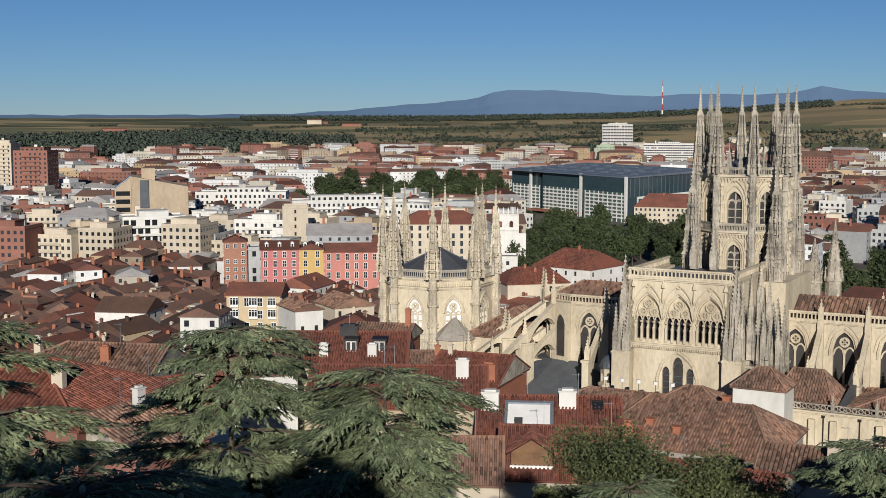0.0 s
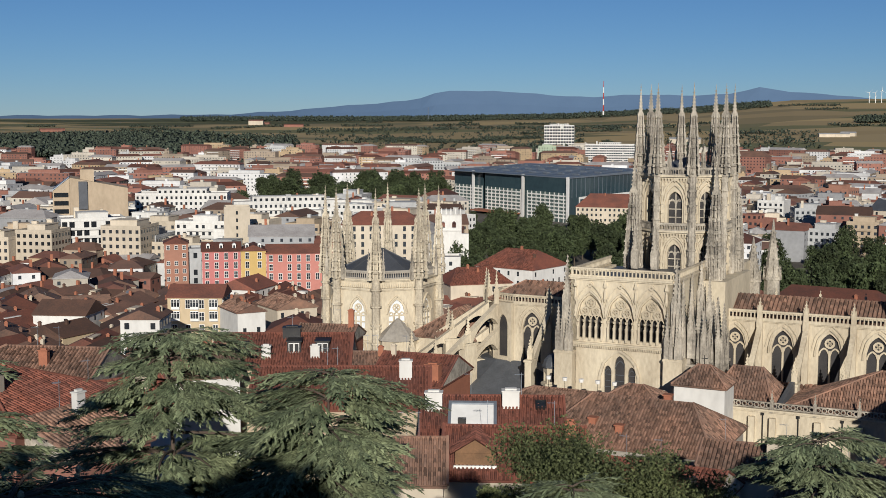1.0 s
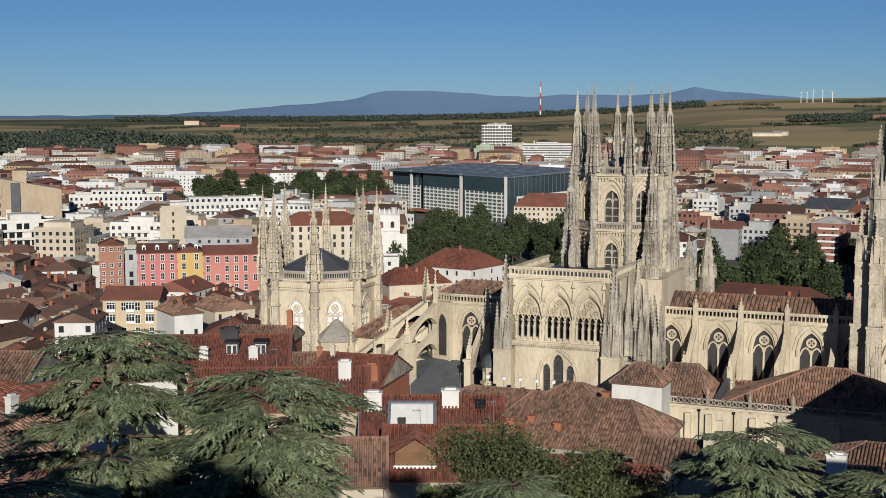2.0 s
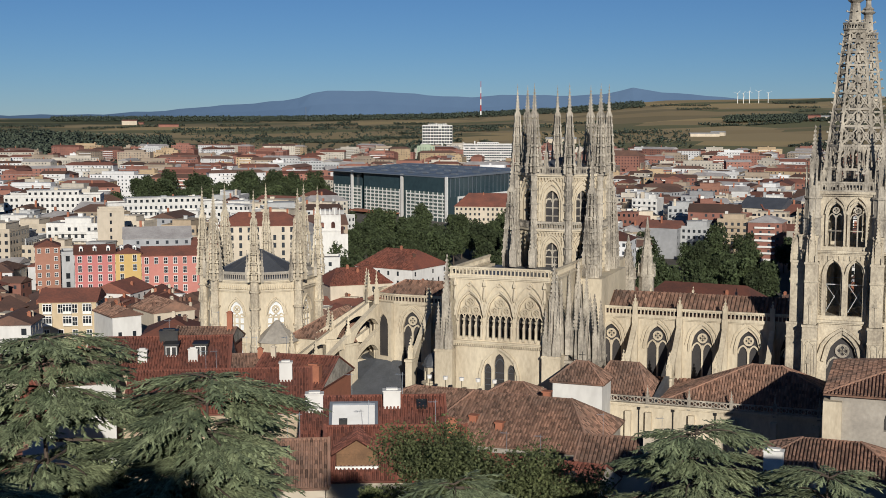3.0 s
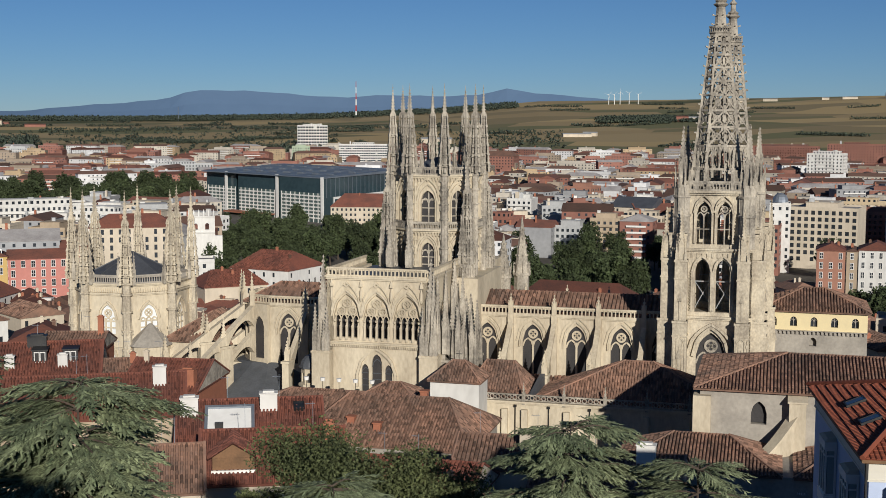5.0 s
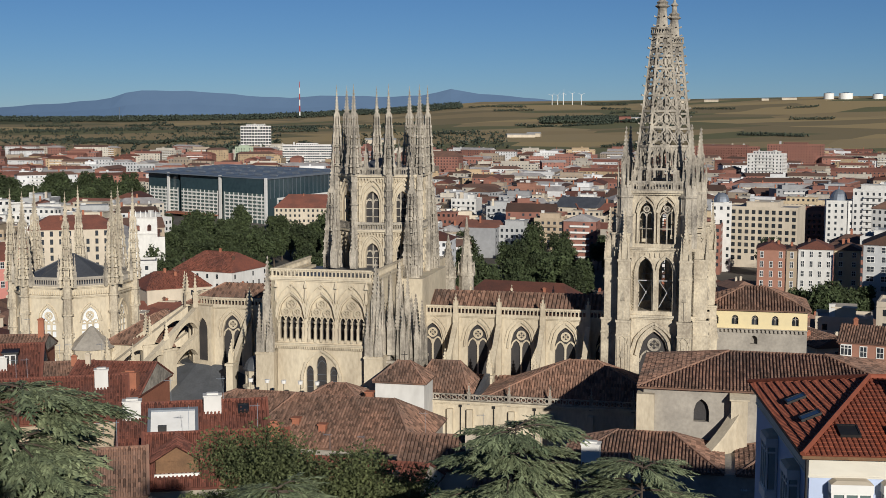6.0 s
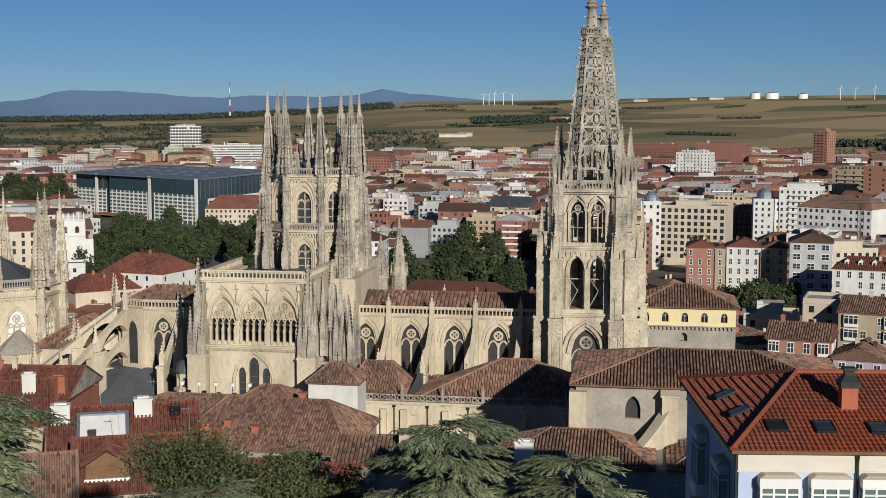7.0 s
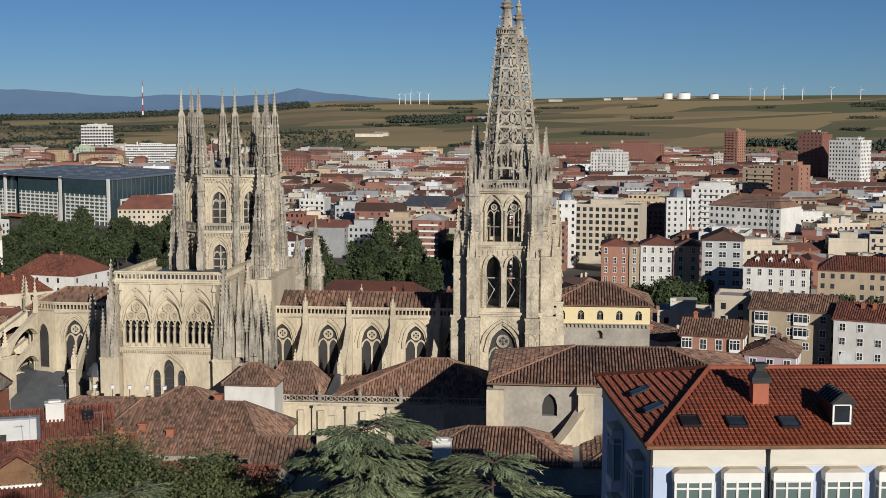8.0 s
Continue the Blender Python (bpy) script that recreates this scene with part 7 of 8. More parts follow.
front("white flat-roofed office block", 34.3, 36.0, 690, 30.0, "white", "flat", depth=16, turn=-10)
front("terracotta town house with white windows", 30.25, 31.45, 440, 23.0, "terracotta", roofmat=TILE_C, depth=14, each=True, step=2.4, ww=.95, wh=1.9, floor=3.3)
front("grey-green slim town house", 31.5, 31.95, 440, 23.0, "tan", depth=14, each=True, step=2.2, ww=.95, wh=1.9, floor=3.3)
a = front("white town house with glazed galleries", 32.0, 33.45, 440, 23.5, "white", depth=14, each=True, step=2.4, ww=.95, wh=1.9, floor=3.3, roofmat=TILE_C)
front("ochre rendered town house", 33.5, 34.6, 445, 23.0, "ochre", depth=14, each=True, step=3, roofmat=TILE_D)
a = front("tall grey apartment house with gallery windows", 34.7, 36.5, 425, 27.0, "grey", depth=16, each=True, step=3.2, ww=2.2, wh=1.7, hips=0)
a = front("pale blue-white house with dormers and galleries", 36.6, 39.4, 400, 21.5, "white", depth=14, turn=-4, each=True, step=2.7, ww=1.0, wh=1.9, roofmat=TILE_R, tiled=True)
dormers(a, 19, 21.5 - ground_z(*polar(38, 406)), 3, 14, (-6, -2, 2, 6))
front("stone town house with a red roof", 39.7, 43.4, 400, 21.0, "tan", depth=16, roofmat=TILE_C, tiled=True)
a = front("orange and white house with glazed bays", 33.95, 36.7, 250, 24.6, "terracotta", depth=11, turn=-6, each=True, step=2.7, wh=1.9, roofmat=TILE_D, hips=0, tiled=True)
bays(a, 12, 24.6, 11, (-4.6, 4.6), 2, 24.3 - ground_z(*polar(35.3, 255)), 2.0)
a = front("lilac house with white quoins", 36.8, 39.0, 246, 22.0, "lilac", depth=11, turn=-6, each=True, step=2.8, wh=1.8, roofmat=TILE_D, hips=0, tiled=True)
a = front("olive-tan house with white glazed galleries and brown roof", 37.0, 40.5, 292, 24.0, "tan", depth=13, turn=-8, each=True, step=3.0, roofmat=TILE_D, hips=0, tiled=True)
bays(a, 18, 24, 13, (-6.2, 2.4), 2, 23.6 - ground_z(*polar(38.7, 298)), 3.0)
front("plain white house with a red roof", 40.6, 43.6, 285, 23.5, "white", depth=13, turn=-8, each=True, step=3.4, roofmat=TILE_C, hips=0, tiled=True)
front("narrow cream rendered house", 35.4, 36.9, 300, 25.0, "cream", "flat", depth=12, turn=-4, step=2.6, extras=False)
front("brown-tiled house beside the lane", 32.3, 34.0, 270, 20.0, "cream", depth=12, turn=30, roofmat=TILE_D, hips=0, step=6, tiled=True)
front("low flat-roofed cream house", 32.8, 35.2, 320, 18.0, "cream", "flat", depth=12, step=4)

front("red-brick residential tower block", 38.9, 39.9, 1100, 53.0, "brick", "flat", depth=20, turn=-24, step=3, name="tower_block")
front("pale grey residential tower block", 40.2, 41.5, 1060, 49.0, "white", "flat", depth=20, turn=-24, step=2.4, name="tower_block")
front("slim pinkish brick tower block", 35.7, 36.3, 1500, 52.0, "terracotta", "flat", depth=18, turn=-30, step=4, name="tower_block")
front("tan flat-roofed apartment block", 36.6, 38.4, 900, 32.0, "tan", "flat", depth=18, turn=-24, step=5, name="apartment_building")
front("salmon apartment block with blank gable", 37.9, 39.0, 850, 36.0, "terracotta", "flat", depth=18, turn=-24, step=6, name="apartment_building")
front("long red-brick apartment block", 27.3, 30.2, 1650, 31.0, "brick", "flat", depth=18, turn=-10, step=3, name="apartment_building")
front("brown brick apartment block", 30.6, 32.9, 1560, 36.0, "brick", "flat", depth=18, turn=-10, step=3, name="apartment_building")
front("white apartment block with balconies", 29.8, 31.3, 1250, 33.0, "white", "flat", depth=18, turn=-14, step=3, name="apartment_building")
front("cream gabled warehouse with slate roof", 21.6, 23.4, 700, 18.0, "cream", depth=22, turn=-22, step=7, roofmat=SLATE, hips=0, name="warehouse")
front("tan gabled house beside the trees", 23.8, 25.4, 760, 20.0, "tan", depth=20, turn=-22, step=6, roofmat=TILE_D, hips=0)
front("salmon brick and stucco apartment block", 19.4, 20.6, 820, 22.0, "terracotta", "flat", depth=18, turn=-22, step=2.8, name="apartment_building")
front("red-roofed hall with dormers behind the nave", 17.2, 22.6, 360, 13.0, "tan", depth=24, turn=-16, step=4, roofmat=TILE_C, hips=.5, rise=6, name="hall")

# archbishop's palace wing beside the tower
aw = thing("palace_wing", "yellow palace wing with arched windows over a stone wall", "palace", CATH @ pose(16.0, 18.0, 0))
p, q = (-8.5, 0.0), (9.0, 0.0)
g = G()
panel(g, p, q, 30.5, 33.8, .8, [(1.9 + i * 3.4, 1.15, 31.2, 32.3, .6) for i in range(5)])
g.box(-8.5, 9, .81, 14, 30.5, 33.8)
part("upper_wall", g, WALLS["pale"], aw)
g = G()
panel(g, p, q, 0, 30.2, 1.0, [(8.6, 1.2, 27.8, 28.7, .6)])
g.box(-8.5, 9, 1.01, 14, 0, 30.2)
part("lower_wall", g, STONE_G, aw)
g = G()
for i in range(25):
    g.box(-8.4 + i * .7, -8.05 + i * .7, -.4, 0, 29.9, 30.4)
g.box(-8.6, 9.1, -.5, 14, 30.4, 30.52)
part("corbel_table", g, STONE_G, aw)
for i in range(5):
    window(aw, p, q, 1.9 + i * 3.4, 1.15, 31.2, 32.3, .6, .4, GLASS, 2, False, STONE_G)
hip_roof(aw, -8.5, 9, 0, 14, 33.9, 3.2, TILE, 0.5, over=.6, course=.8)

# mast, tanks and wind turbines on the skyline
x, y = polar(9.78, 4300)
ms = thing("radio_mast", "tall red and white lattice radio mast", "mast", pose(x, y, ground_z(x, y)))
RED = mat("red_paint", (0.5, 0.06, 0.04), None, 0.6, 0.1, 1.0, 0.0)
for i in range(6):
    g = G()
    g.ngon((0, 0), 4, 2.6 - i * .3, 2.3 - i * .3, i * 20, i * 20 + 20)
    part("mast_section", g, RED if i % 2 else WHITE, ms)
x, y = polar(-6.67 + 8.6, 4300)
m2 = thing("radio_mast", "thin grey lattice mast on the skyline", "mast", pose(x, y, ground_z(x, y)))
g = G()
g.ngon((0, 0), 4, 1.4, .8, 0, 46)
part("mast_section", g, ZINC, m2)
for px_, r, h in ((33.05, 17, 19), (33.75, 23, 19), (35.05, 17, 15)):
    x, y = polar(px_, 4500)
    tk = thing("storage_tank", "large white cylindrical storage tank", "tank", pose(x, y, ground_z(x, y)), "storage tanks on the ridge")
    g = G()
    g.ngon((0, 0), 24, r, r, -3, h)
    part("shell", g, WHITE, tk)
    g = G()
    g.ngon((0, 0), 24, r, r * .3, h, h + 3)
    part("roof", g, ZINC, tk)
TURB = random.Random(4)
for az in (21.1, 21.35, 21.6, 22.0, 22.4, 36.6, 37.2, 38.0, 38.8, 40.0, 41.2):
    x, y = polar(az, 4400)
    wt = thing("wind_turbine", "white three-bladed wind turbine", "wind turbine", pose(x, y, ground_z(x, y), 0, 0, TURB.uniform(-40, 10)), "wind turbines on the ridge")
    H = TURB.uniform(32, 42)
    g = G()
    g.ngon((0, 0), 8, 1.2, .8, -2, H)
    part("tower", g, WHITE, wt)
    g = G()
    g.box(-1.2, 1.2, -3, 2, H - .6, H + 1.6)
    part("nacelle", g, WHITE, wt)
    t0 = TURB.uniform(0, 2)
    for k in range(3):
        g = G()
        t = t0 + k * 2.094
        g.bar((0, -3.2, H + .5), (14 * math.cos(t), -3.2, H + .5 + 14 * math.sin(t)), .7, .25)
        part("blade", g, WHITE, wt)


# ---- small things ----
# domed stair lantern beside the choir
dl = thing("stair_lantern", "small octagonal stone lantern with a lead dome", "turret", CATH @ pose(-63.0, -15.5, 0))
g = G()
g.ngon((0, 0), 8, 2.1, 2.1, 4, 23.4, .39)
g.ngon((0, 0), 8, 2.4, 2.4, 23.4, 23.8, .39)
part("wall", g, STONE, dl)
for i in range(8):
    a0 = .39 + i * math.pi / 4
    A, B = (2.0 * math.cos(a0 + math.pi / 4), 2.0 * math.sin(a0 + math.pi / 4)), (2.0 * math.cos(a0), 2.0 * math.sin(a0))
    g = G()
    panel(g, B, A, 23.8, 26.4, .25, [(math.dist(A, B) / 2, .8, 24.1, 25.3, .6)])
    part("arch", g, STONE, dl)
g = G()
g.ngon((0, 0), 8, 1.6, 1.6, 23.8, 26.2, .39)
part("pane", g, LEADED, dl)
g = G()
g.ngon((0, 0), 8, 2.3, 2.3, 26.4, 26.7, .39)
for k in range(4):
    a0, a1 = k * math.pi / 8, (k + 1) * math.pi / 8
    g.ngon((0, 0), 12, 2.1 * math.cos(a0), max(.06, 2.1 * math.cos(a1)), 26.7 + 1.9 * math.sin(a0), 26.7 + 1.9 * math.sin(a1))
g.ngon((0, 0), 6, .1, .02, 28.6, 29.6)
part("dome", g, LEAD, dl)
# floodlights on the ridge below the transept
for i in range(6):
    fl = thing("floodlight", "small white floodlight on a thin post", "lamp", CATH @ pose(-58.5 + i * 2.6, -30.3, 26.0), "floodlights before the transept")
    g = G()
    g.bar((0, 0, 0), (0, 0, 1.5), .06)
    part("post", g, IRON, fl)
    g = G()
    g.ngon((0, 0), 10, .32, .4, 1.5, 2.0)
    part("lamp_head", g, WHITE, fl)
# satellite dish beyond the blue house
x, y = polar(40.9, 200)
sd = thing("satellite_dish", "large pale satellite dish on a mast", "satellite dish", pose(x, y, 20.0, 0, 0, -25))
g = G()
g.bar((0, 0, 0), (0, 0, 10.0), .12)
part("mast", g, IRON, sd)
g = G()
g.ngon((0, 0), 16, .3, 1.2, 0, .35)
part("dish", g, WALLS["grey"], sd, m=pose(0, -.3, 10.4, 70, 0, 20))
# lattice crane mast
x, y = polar(37.6, 520)
cr = thing("crane_mast", "slim dark lattice crane mast", "crane", pose(x, y, -2))
g = G()
for sx in (-.8, .8):
    for sy in (-.8, .8):
        g.bar((sx, sy, 0), (sx, sy, 36), .1)
for k in range(18):
    for s in (-1, 1):
        g.bar((-.8, s * .8, k * 2), (.8, s * .8, k * 2 + 2), .07)
        g.bar((s * .8, -.8, k * 2), (s * .8, .8, k * 2 + 2), .07)
part("mast", g, IRON, cr)
g = G()
for s in (-.5, .5):
    g.bar((-14, s, 36), (40, s, 36), .14)
g.bar((-14, 0, 37.2), (40, 0, 37.2), .14)
part("jib", g, IRON, cr)


# ---- trees ----
def tri_mesh(name, V, T, material):
    V, T = np.asarray(V, dtype=np.float32), np.asarray(T, dtype=np.int32)
    me = bpy.data.meshes.new(name)
    me.vertices.add(len(V))
    me.vertices.foreach_set("co", V.ravel())
    me.loops.add(3 * len(T))
    me.loops.foreach_set("vertex_index", T.ravel())
    me.polygons.add(len(T))
    me.polygons.foreach_set("loop_start", np.arange(0, 3 * len(T), 3, dtype=np.int32))
    me.update(calc_edges=True)
    me.materials.append(material)
    return me


def frond(rng, n=8):
    """A flat cedar spray about one unit long: a twig with side twigs, each a spindle of needles."""
    V, T = [], []

    def spindle(p, q, w):
        p, q = np.array(p), np.array(q)
        d = (q - p) / (np.linalg.norm(q - p) + 1e-9)
        s = np.cross(d, (0, 0, 1.0))
        s /= np.linalg.norm(s) + 1e-9
        u = np.cross(s, d)
        m = p + (q - p) * 0.4
        k = len(V)
        V.extend([p, m + s * w * 1.35 - u * w * .5, q + u * w * .4, m - s * w * 1.35 - u * w * .5])
        T.extend([(k, k + 1, k + 2), (k, k + 2, k + 3)])
    droop = lambda x: -0.16 * x * x
    for i in range(n):
        x = (i + rng.uniform(0.1, .9)) / n
        spindle((x - .09, 0, droop(x - .09)), (x + .09, rng.uniform(-.02, .02), droop(x + .09)), 0.022)
        for s in (-1, 1):
            ln = (0.33 * (1 - x) + 0.13) * rng.uniform(.5, 1.3)
            a = rng.uniform(.30, .72)
            ex, ey = x + ln * math.cos(a), s * ln * math.sin(a)
            ez = droop(x) - 0.30 * ln - rng.uniform(-.03, .06)
            spindle((x, 0, droop(x)), (ex, ey, ez), 0.023)
            for f in ((.45,) if ln > .2 else ()):
                mx, my, mz = x + (ex - x) * f, ey * f, droop(x) + (ez - droop(x)) * f
                for s2 in (-1, 1):
                    b = a * s + s2 * rng.uniform(.4, .8)
                    l2 = ln * rng.uniform(.3, .5)
                    spindle((mx, my, mz), (mx + l2 * math.cos(b), my + l2 * math.sin(b), mz - l2 * .25 + rng.uniform(-.03, .05)), 0.018)
    return np.array(V), np.array(T)


def limb_tube(g, pts, r0, r1):
    for i in range(len(pts) - 1):
        f0, f1 = i / (len(pts) - 1), (i + 1) / (len(pts) - 1)
        g.bar(pts[i], pts[i + 1], r0 + (r1 - r0) * f0, r0 + (r1 - r0) * f1, n=6)


def cedar(az, dist, z_top, radius, height, seed, label, limbs=26, size=1.0, per=40, lean=(0, 0), cones=0, flat=0.0, wide=None):
    """Cedar with separate tiers: trunk, long limbs, and flat drooping plates of sprays along each limb."""
    rng = random.Random(seed)
    x, y = polar(az, dist)
    gz = ground_z(x, y)
    root = thing("cedar_tree", label, "tree", pose(x, y, gz - .3), "cedars on the slope")
    H = z_top - gz + .3
    g = G()
    limb_tube(g, [(0, 0, 0), (.1, 0, H * .35), (lean[0] * .4, lean[1] * .4, H * .7), (lean[0], lean[1], H * .96)], 0.2, 0.03)
    part("trunk", g, BARK, root)
    kinds = [frond(rng) for _ in range(4)]
    Vs, Ts, k = [], [], 0
    lg = G()
    for i in range(limbs):
        tiers = max(2, round(height / .62))
        f = (int(i * tiers / limbs) + rng.uniform(.35, .65)) / tiers
        h = H - height * f
        a = i * 2.39996 + rng.uniform(-.5, .5)
        R = radius * (0.22 + 0.78 * min(1, f * 1.5) ** .7) * rng.uniform(.5, 1.2)
        if wide and math.cos(a - wide[0]) > .2:
            R *= wide[1]
        if flat:
            R = radius * rng.uniform(.5, 1.05)
        d = np.array((math.cos(a), math.sin(a), 0.0))
        side = np.array((-d[1], d[0], 0))
        base = np.array((lean[0] * (1 - f), lean[1] * (1 - f), h))
        rise, curl = rng.uniform(.0, .2), rng.uniform(-.25, .25)
        path = lambda s: base + d * R * s + side * (curl * R * s * s) + np.array((0, 0, R * (rise * math.sin(s * 2.2) - .20 * s ** 2.6)))
        pts = [tuple(path(s / 6)) for s in range(7)]
        limb_tube(lg, pts, 0.03 + .010 * R, 0.010)
        n = max(8, int(per * 0.95 * R / radius))
        for j in range(n):
            s = 0.12 + 0.88 * (j + rng.random()) / n
            sg = 1 if j % 2 else -1
            spread = (1.0 - s * .72) * rng.uniform(.15, 1.1)
            dirv = d * math.cos(spread) + side * sg * math.sin(spread)
            dirv = dirv + np.array((0, 0, rng.uniform(-.24, .06)))
            dirv /= np.linalg.norm(dirv)
            sc = size * 1.15 * rng.uniform(.55, 1.5) * (1.2 - .45 * s)
            up = np.array((rng.uniform(-.2, .2), rng.uniform(-.2, .2), 1.0))
            sv = np.cross(up, dirv)
            sv /= np.linalg.norm(sv)
            uv = np.cross(dirv, sv)
            V, T = kinds[rng.randrange(4)]
            off = side * sg * rng.uniform(0, .14) * R * (1 - s * .6)
            Vs.append(V @ np.stack([dirv, sv, uv]) * sc + path(s) + off + np.array((0, 0, rng.uniform(-.06, .04))))
            Ts.append(T + k)
            k += len(V)
    part("limb", lg, BARK, root, kind="stuff")
    part("crown", tri_mesh("crown", np.concatenate(Vs), np.concatenate(Ts), CEDAR), None, root)
    for _ in range(cones):
        a, r = rng.uniform(0, 6.28), radius * math.sqrt(rng.random()) * .8
        g = G()
        g.ngon((0, 0), 8, .025, .045, 0, .04)
        g.ngon((0, 0), 8, .045, .04, .04, .09)
        g.ngon((0, 0), 8, .04, .012, .09, .12)
        part("cone", g, CONE, root, m=pose(r * math.cos(a) * .8, r * math.sin(a) * .8, H + rng.uniform(-.42, -.12), rng.uniform(-12, 12), rng.uniform(-12, 12)))
    return root


CONE = mat("cedar_cone", (0.33, 0.32, 0.21), (0.24, 0.23, 0.15), 0.8, 5.0, 30.0, 0.4)
cedar(-9.6, 33, 61.7, 3.9, 7.0, 3, "broad blue-green cedar with drooping tiered branches", 50, 0.82, 60, lean=(-.2, .4), wide=(0.0, 1.3))
cedar(-3.0, 30, 61.1, 2.7, 4.2, 14, "spreading cedar with feathery grey-green sprays", 34, 0.86, 58, lean=(.2, 0), wide=(0.0, 1.15))
cedar(-7.0, 25, 59.3, 2.6, 2.6, 15, "spreading cedar with feathery green sprays", 17, 0.78, 46)
cedar(-21.6, 25, 63.3, 3.1, 6.6, 5, "tall dark cedar with drooping sprays", 46, 0.78, 50)
cedar(-13.6, 25, 60.1, 2.4, 2.8, 6, "shaded cedar with blue-green sprays", 24, 0.8, 44)
cedar(-18.2, 24, 61.2, 2.3, 3.4, 17, "dark cedar with drooping tips", 28, 0.8, 44)
cedar(-16.8, 17, 62.2, 2.4, .8, 7, "low cedar top set with upright pale cones", 24, 0.42, 36, cones=36, flat=1.0)
cedar(-10.4, 19, 61.0, 2.0, 1.2, 8, "low cedar with grey-green sprays", 18, 0.5, 32, flat=1.0)
cedar(-4.6, 22, 59.4, 2.2, 1.5, 16, "low shaded cedar with grey-green sprays", 18, 0.6, 32, flat=1.0)
cedar(8.6, 27, 59.2, 1.4, 1.6, 9, "bright green cedar top", 18, 0.7, 30)
cedar(19.6, 36, 58.3, 2.8, 4.0, 10, "blue-green cedar with level branches", 34, 0.8, 50, wide=(0.0, 1.15))
cedar(25.4, 35, 57.7, 2.2, 3.4, 11, "slender dark cedar with level branches", 24, 0.75, 44)


def leaf_cloud(rng, lobes, n, size, flatten=1.0):
    """Leaves, three triangles a sprig, over the shells of several lobes: (x, y, z, r)."""
    V, T = [], []
    tot = sum(l[3] ** 2 for l in lobes)
    for lx, ly, lz, lr in lobes:
        for _ in range(int(n * lr * lr / tot)):
            d = np.array([rng.gauss(0, 1) for _ in range(3)])
            d /= np.linalg.norm(d) + 1e-9
            rr = lr * (rng.random() ** .35) * rng.uniform(.82, 1.12)
            p = np.array((lx, ly, lz)) + d * rr * np.array((1, 1, flatten))
            k = len(V)
            for _ in range(2):
                a = np.array([rng.gauss(0, 1) for _ in range(3)])
                b = np.array([rng.gauss(0, 1) for _ in range(3)])
                a *= size / (np.linalg.norm(a) + 1e-9)
                b *= size / (np.linalg.norm(b) + 1e-9)
                kk = len(V)
                V += [p - a * .5, p + a * .5 + b * .2, p + b * .9]
                T.append((kk, kk + 1, kk + 2))
    return np.array(V), np.array(T)


def tree_mesh(seed, h, r, n, size, lobes=9):
    rng = random.Random(seed)
    L = [(0, 0, h * .6, r * .75)]
    for _ in range(lobes):
        a, q = rng.uniform(0, 6.28), r * rng.uniform(.35, .75)
        L.append((q * math.cos(a), q * math.sin(a), h * rng.uniform(.38, .86), r * rng.uniform(.3, .5)))
    V, T = leaf_cloud(rng, L, n, size)
    g = G()
    limb_tube(g, [(0, 0, -1), (0.1, 0, h * .25), (0, .1, h * .6)], r * .09, r * .03)
    for l in L[1:6]:
        g.bar((0, 0, h * .3), (l[0] * .8, l[1] * .8, l[2]), r * .04, r * .015)
    return g, V, T


# dark conifers in front of the lane
for az, d, zt, r, sd in ((8.0, 46, 56.0, 2.0, 21), (10.4, 44, 56.0, 2.1, 22), (12.9, 46, 55.3, 2.0, 23), (6.0, 47, 53.6, 1.3, 24)):
    x, y = polar(az, d)
    gz = ground_z(x, y)
    root = thing("conifer", "dense dark green conifer with bushy crown", "tree", pose(x, y, gz), "bushy conifers on the slope")
    g, V, T = tree_mesh(sd, (zt - gz) * 1.02, r * 1.25, 21000, 0.115, 26)
    part("trunk", g, BARK, root)
    part("crown", tri_mesh("crown", V, T, PINE), None, root)

# unseen terrace trees added behind the camera; their long shadow shades the lower slope
for x, y, top, r, sd in ((-13.5, -6.0, 71.2, 3.4, 61), (-8.2, -6.5, 69.4, 3.0, 62), (-3.2, -8.0, 69.9, 2.8, 63)):
    gz = ground_z(x, y)
    root = thing("terrace_tree", "unseen dense broadleaf tree added behind the camera to shade the slope", "tree", pose(x, y, gz), "trees on the terrace")
    g, V, T = tree_mesh(sd, (top - gz) * 1.05, r, 5000, 0.45, 14)
    part("trunk", g, BARK, root)
    part("crown", tri_mesh("crown", V, T, LEAF), None, root)

# broadleaf trees by the river and in the squares
kinds = []
for i in range(5):
    g, V, T = tree_mesh(40 + i, 13, 4.6, 1050, 0.88)
    kinds.append((g.mesh("trunk", BARK), tri_mesh("crown", V, T, LEAF)))
TREES = random.Random(9)


def plant(x, y, s, i=None, tall=1.0):
    t, c = kinds[TREES.randrange(5) if i is None else i]
    root = thing("tree", "leafy dark green broadleaf tree", "tree", pose(x, y, ground_z(x, y), 0, 0, TREES.uniform(0, 360)) @ Matrix.Diagonal((s, s, s * tall, 1)), "broadleaf trees by the river")
    part("trunk", t, None, root)
    part("crown", c, None, root)


for a0, a1, r0, r1, n in ((3.2, 13.2, 480, 760, 120), (16.6, 24.4, 440, 620, 50), (-6.8, 2.8, 780, 1090, 105), (31.9, 35.4, 392, 420, 9), (0.5, 3.5, 560, 760, 14), (38.5, 42.5, 355, 370, 6), (30.2, 31.2, 560, 580, 3)):
    for _ in range(n):
        x, y = polar(TREES.uniform(a0, a1), TREES.uniform(r0, r1))
        plant(x, y, TREES.uniform(.9, 1.5) * (1.35 if r0 == 780 else 1.0), tall=TREES.uniform(.9, 1.15))

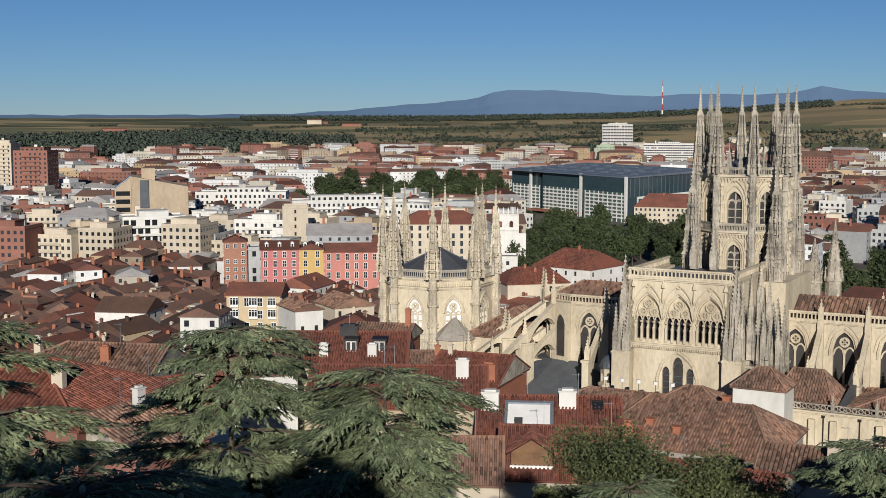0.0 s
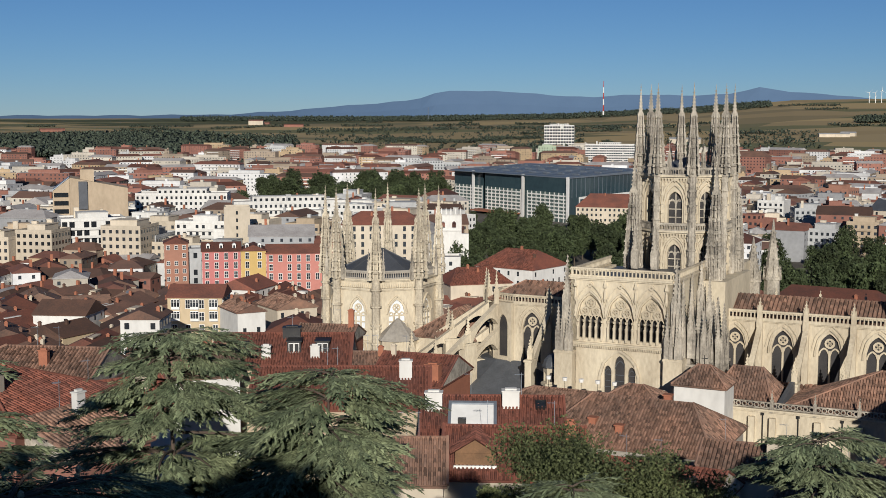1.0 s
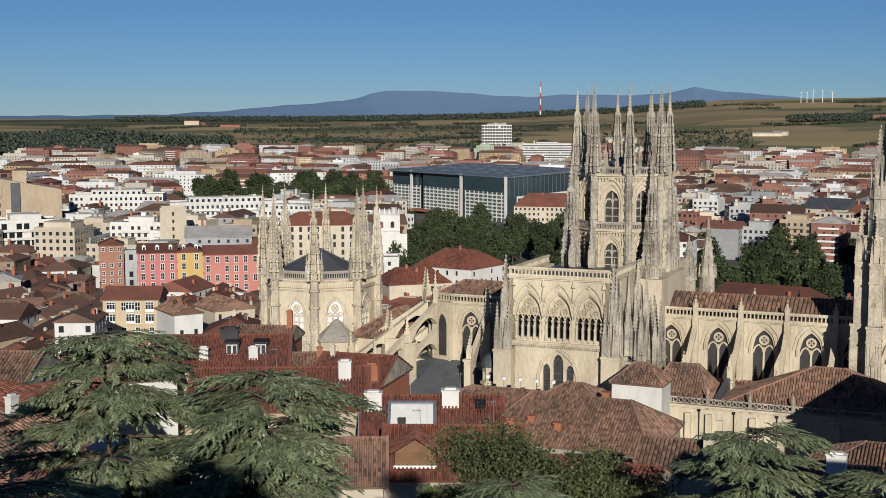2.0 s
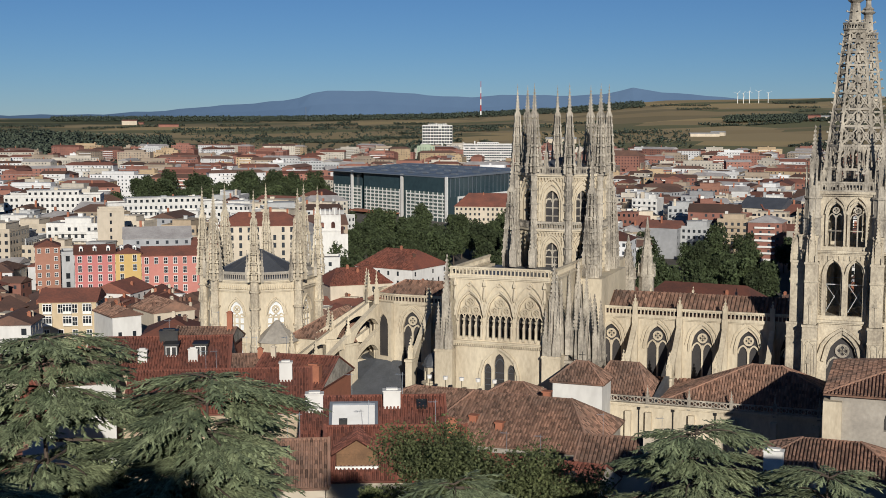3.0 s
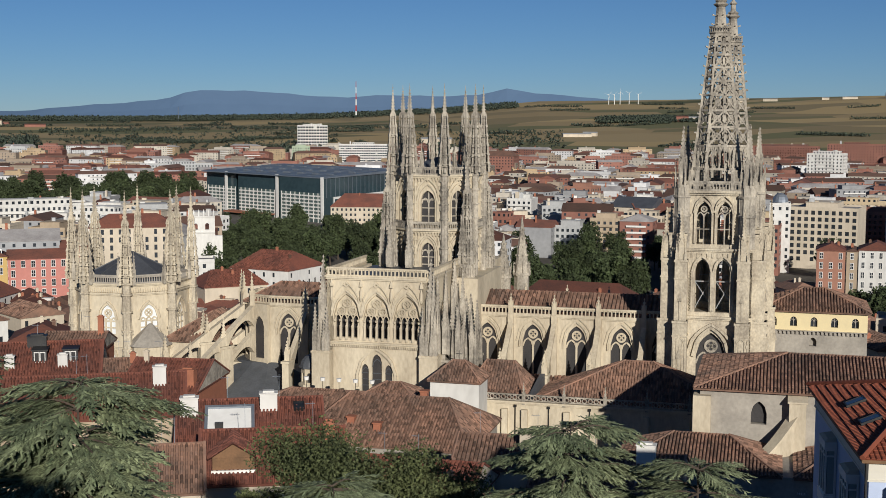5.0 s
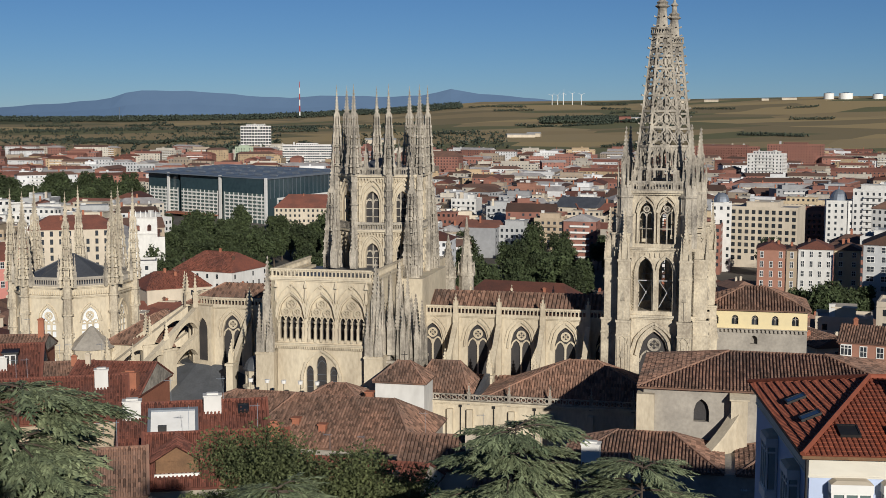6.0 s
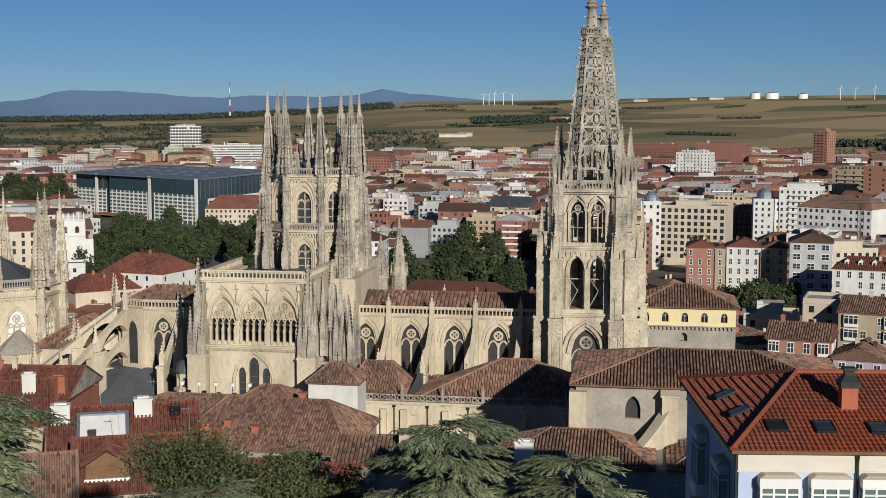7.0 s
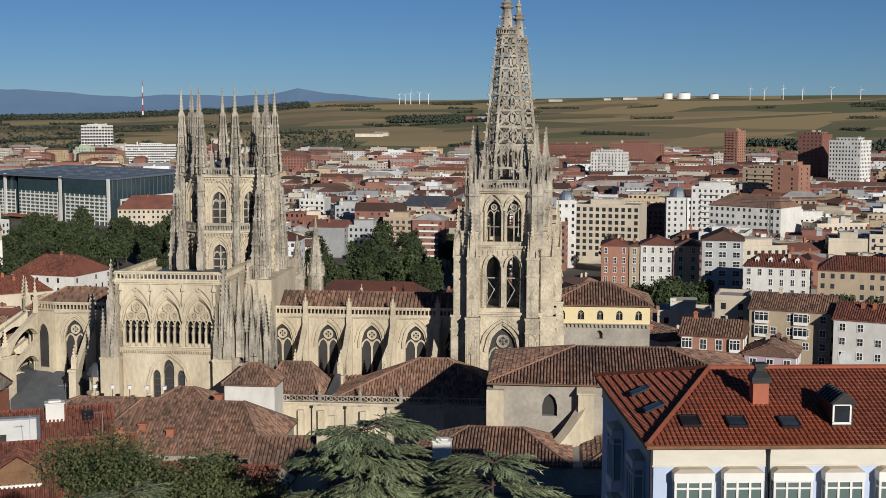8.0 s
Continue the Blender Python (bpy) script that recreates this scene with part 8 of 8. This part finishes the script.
# far woods, hedges and copses: small tetrahedral tufts, many to a tree
wood_rng = np.random.default_rng(77)
wood_v = []


def tufts(az, r, s, each=4):
    """Trees of height s at the headings az and distances r."""
    az, r, s = (np.repeat(np.broadcast_to(np.asarray(k, float), np.shape(az)), each) for k in (az, r, s))
    x, y = r * np.sin(np.radians(az)), r * np.cos(np.radians(az))
    z = np.array([ground_z(p, q) for p, q in zip(x, y)])
    n = len(x)
    c = np.stack([x + wood_rng.normal(0, .42, n) * s, y + wood_rng.normal(0, .42, n) * s, z + s * wood_rng.uniform(.25, .85, n)], 1)
    d = wood_rng.normal(0, 1, (n, 4, 3))
    d /= np.linalg.norm(d, axis=2, keepdims=True)
    wood_v.append(c[:, None, :] + d * (s * .5)[:, None, None])


def belt(a0, a1, r0, r1, n, s0, s1, each=4):
    tufts(wood_rng.uniform(a0, a1, n), wood_rng.uniform(r0, r1, n), wood_rng.uniform(s0, s1, n), each)


belt(-24, -8, 1990, 2900, 7800, 10, 15)             # the forest beyond the old town
belt(-12, -4, 2050, 3000, 700, 7, 12)
belt(-5, 9, 2150, 3300, 300, 5, 9)
belt(-9, 17, 4250, 4680, 5200, 7, 11, 3)           # pinewoods on the skyline
belt(-4, 14, 3300, 3450, 420, 6, 9)
belt(6.5, 8.2, 2080, 2240, 60, 10, 16)
belt(12, 19, 2050, 3000, 320, 5, 9)
belt(20.6, 25.6, 3250, 3480, 900, 7, 10)
belt(24, 46, 2050, 2300, 260, 5, 9)
belt(38.5, 42.5, 2230, 2450, 420, 8, 13)
belt(36, 39, 2400, 2480, 120, 8, 12)
belt(-24, 46, 1050, 2000, 1500, 5, 9)
for k in range(70):
    a, r, ln, tilt = wood_rng.uniform(-22, 46), wood_rng.uniform(2100, 4400), wood_rng.uniform(.4, 3.0), wood_rng.uniform(-70, 70)
    f = np.arange(int(ln * 34)) / (ln * 34)
    if 26 < a < 40 and k % 3:
        continue
    tufts(a + ln * f, r + tilt * f + wood_rng.uniform(-6, 6, len(f)), wood_rng.uniform(4, 8, len(f)), 3)
WV = np.concatenate(wood_v).reshape(-1, 3)
WT = (np.arange(len(WV) // 4)[:, None, None] * 4 + np.array([(0, 1, 2), (0, 2, 3), (0, 3, 1), (1, 3, 2)])[None]).reshape(-1, 3)
tagged(part("far_woods", tri_mesh("far_woods", WV, WT, mat("far_foliage", (0.07, 0.085, 0.055), (0.045, 0.06, 0.045), 0.9, 0.01, 0.1, 0.0, island=0.3)), None, kind="stuff"), "dark woods, hedges and copses over the plain", "woods")

# white farm sheds, a monastery and low works out on the plain
SHEDS = ((-5.4, 3940, 34, 12, 5), (-5.76, 3900, 44, 22, 12), (-4.1, 3700, 56, 16, 6), (-14.5, 3300, 60, 16, 6), (19.7, 2750, 62, 14, 6), (20.3, 2790, 30, 16, 7), (24.35, 3300, 30, 16, 12), (25.0, 3320, 60, 18, 8), (26.9, 4420, 22, 12, 6), (28.1, 4450, 46, 14, 7), (13.4, 2500, 60, 20, 9), (30.4, 4480, 24, 12, 6), (31.4, 4500, 50, 14, 6))
for k, (az, r, w, d, h) in enumerate(SHEDS):
    x, y = polar(az, r)
    sh = thing("farm_shed", "long white shed under a shallow roof out on the plain", "shed", pose(x, y, ground_z(x, y), 0, 0, -az + (k * 37 % 30) - 15), "sheds on the plain")
    g = G()
    g.box(-w / 2, w / 2, -d / 2, d / 2, -4, h)
    part("wall", g, WALLS["brick"] if k in (0, 2, 3, 6) else WALLS["cream"], sh)
    g = G()
    slab_roof(g, w, d, h, d * .16, .5, 0.0)
    part("roof", g, FAR_TILE if k in (0, 1, 2, 3, 6) else WALLS["grey"], sh)


# ---- roof tiles of the blue house's front slope, one by one ----
def tile_piece(name, pitch, ln, rise):
    r0, r1 = pitch * .46, pitch * .40
    V = [(s * rr, y, t * rise + up) for y, rr, up in ((0, r0, .028), (ln, r1, 0)) for s, t in ((-1, 0), (-.55, .85), (.55, .85), (1, 0))]
    return G().add(V, [(0, 1, 5, 4), (1, 2, 6, 5), (2, 3, 7, 6), (0, 3, 2, 1)]).mesh(name, TILE_P)


TILE_P = mat("bright_clay_tile", (0.30, 0.075, 0.034), (0.22, 0.056, 0.028), 0.8, 0.25, 2.0, 0.25, vary=0.16)
PITCH, COURSE = 0.225, 0.37
slope_len = math.hypot(BR, BDP / 2)
rows_n = round(slope_len / COURSE)
course = slope_len / rows_n
one = tile_piece("roof_tile", PITCH, course + .04, .042)
rest = G()
count = 0
wob = random.Random(8)
for j in range(rows_n):
    f = (j + .5) / rows_n
    lo = hipx * f
    n = int((BWD - lo) / PITCH)
    for i in range(n):
        x = BWD - (n - i - .5) * PITCH
        m = Matrix.Translation((x + wob.uniform(-.006, .006), (j * course) * math.cos(slope_a), (j * course) * math.sin(slope_a) + wob.uniform(0, .008))) @ Matrix.Rotation(slope_a, 4, "X")
        if 3.2 < x < 9.4 and j < 13 and count < 300:
            part("roof_tile", one, None, broof, m=m)
            count += 1
        else:
            rest.add([tuple(m @ v.co) for v in one.vertices], [tuple(q.vertices) for q in one.polygons])
part("tile_slope", rest, TILE_H, broof, kind="stuff")
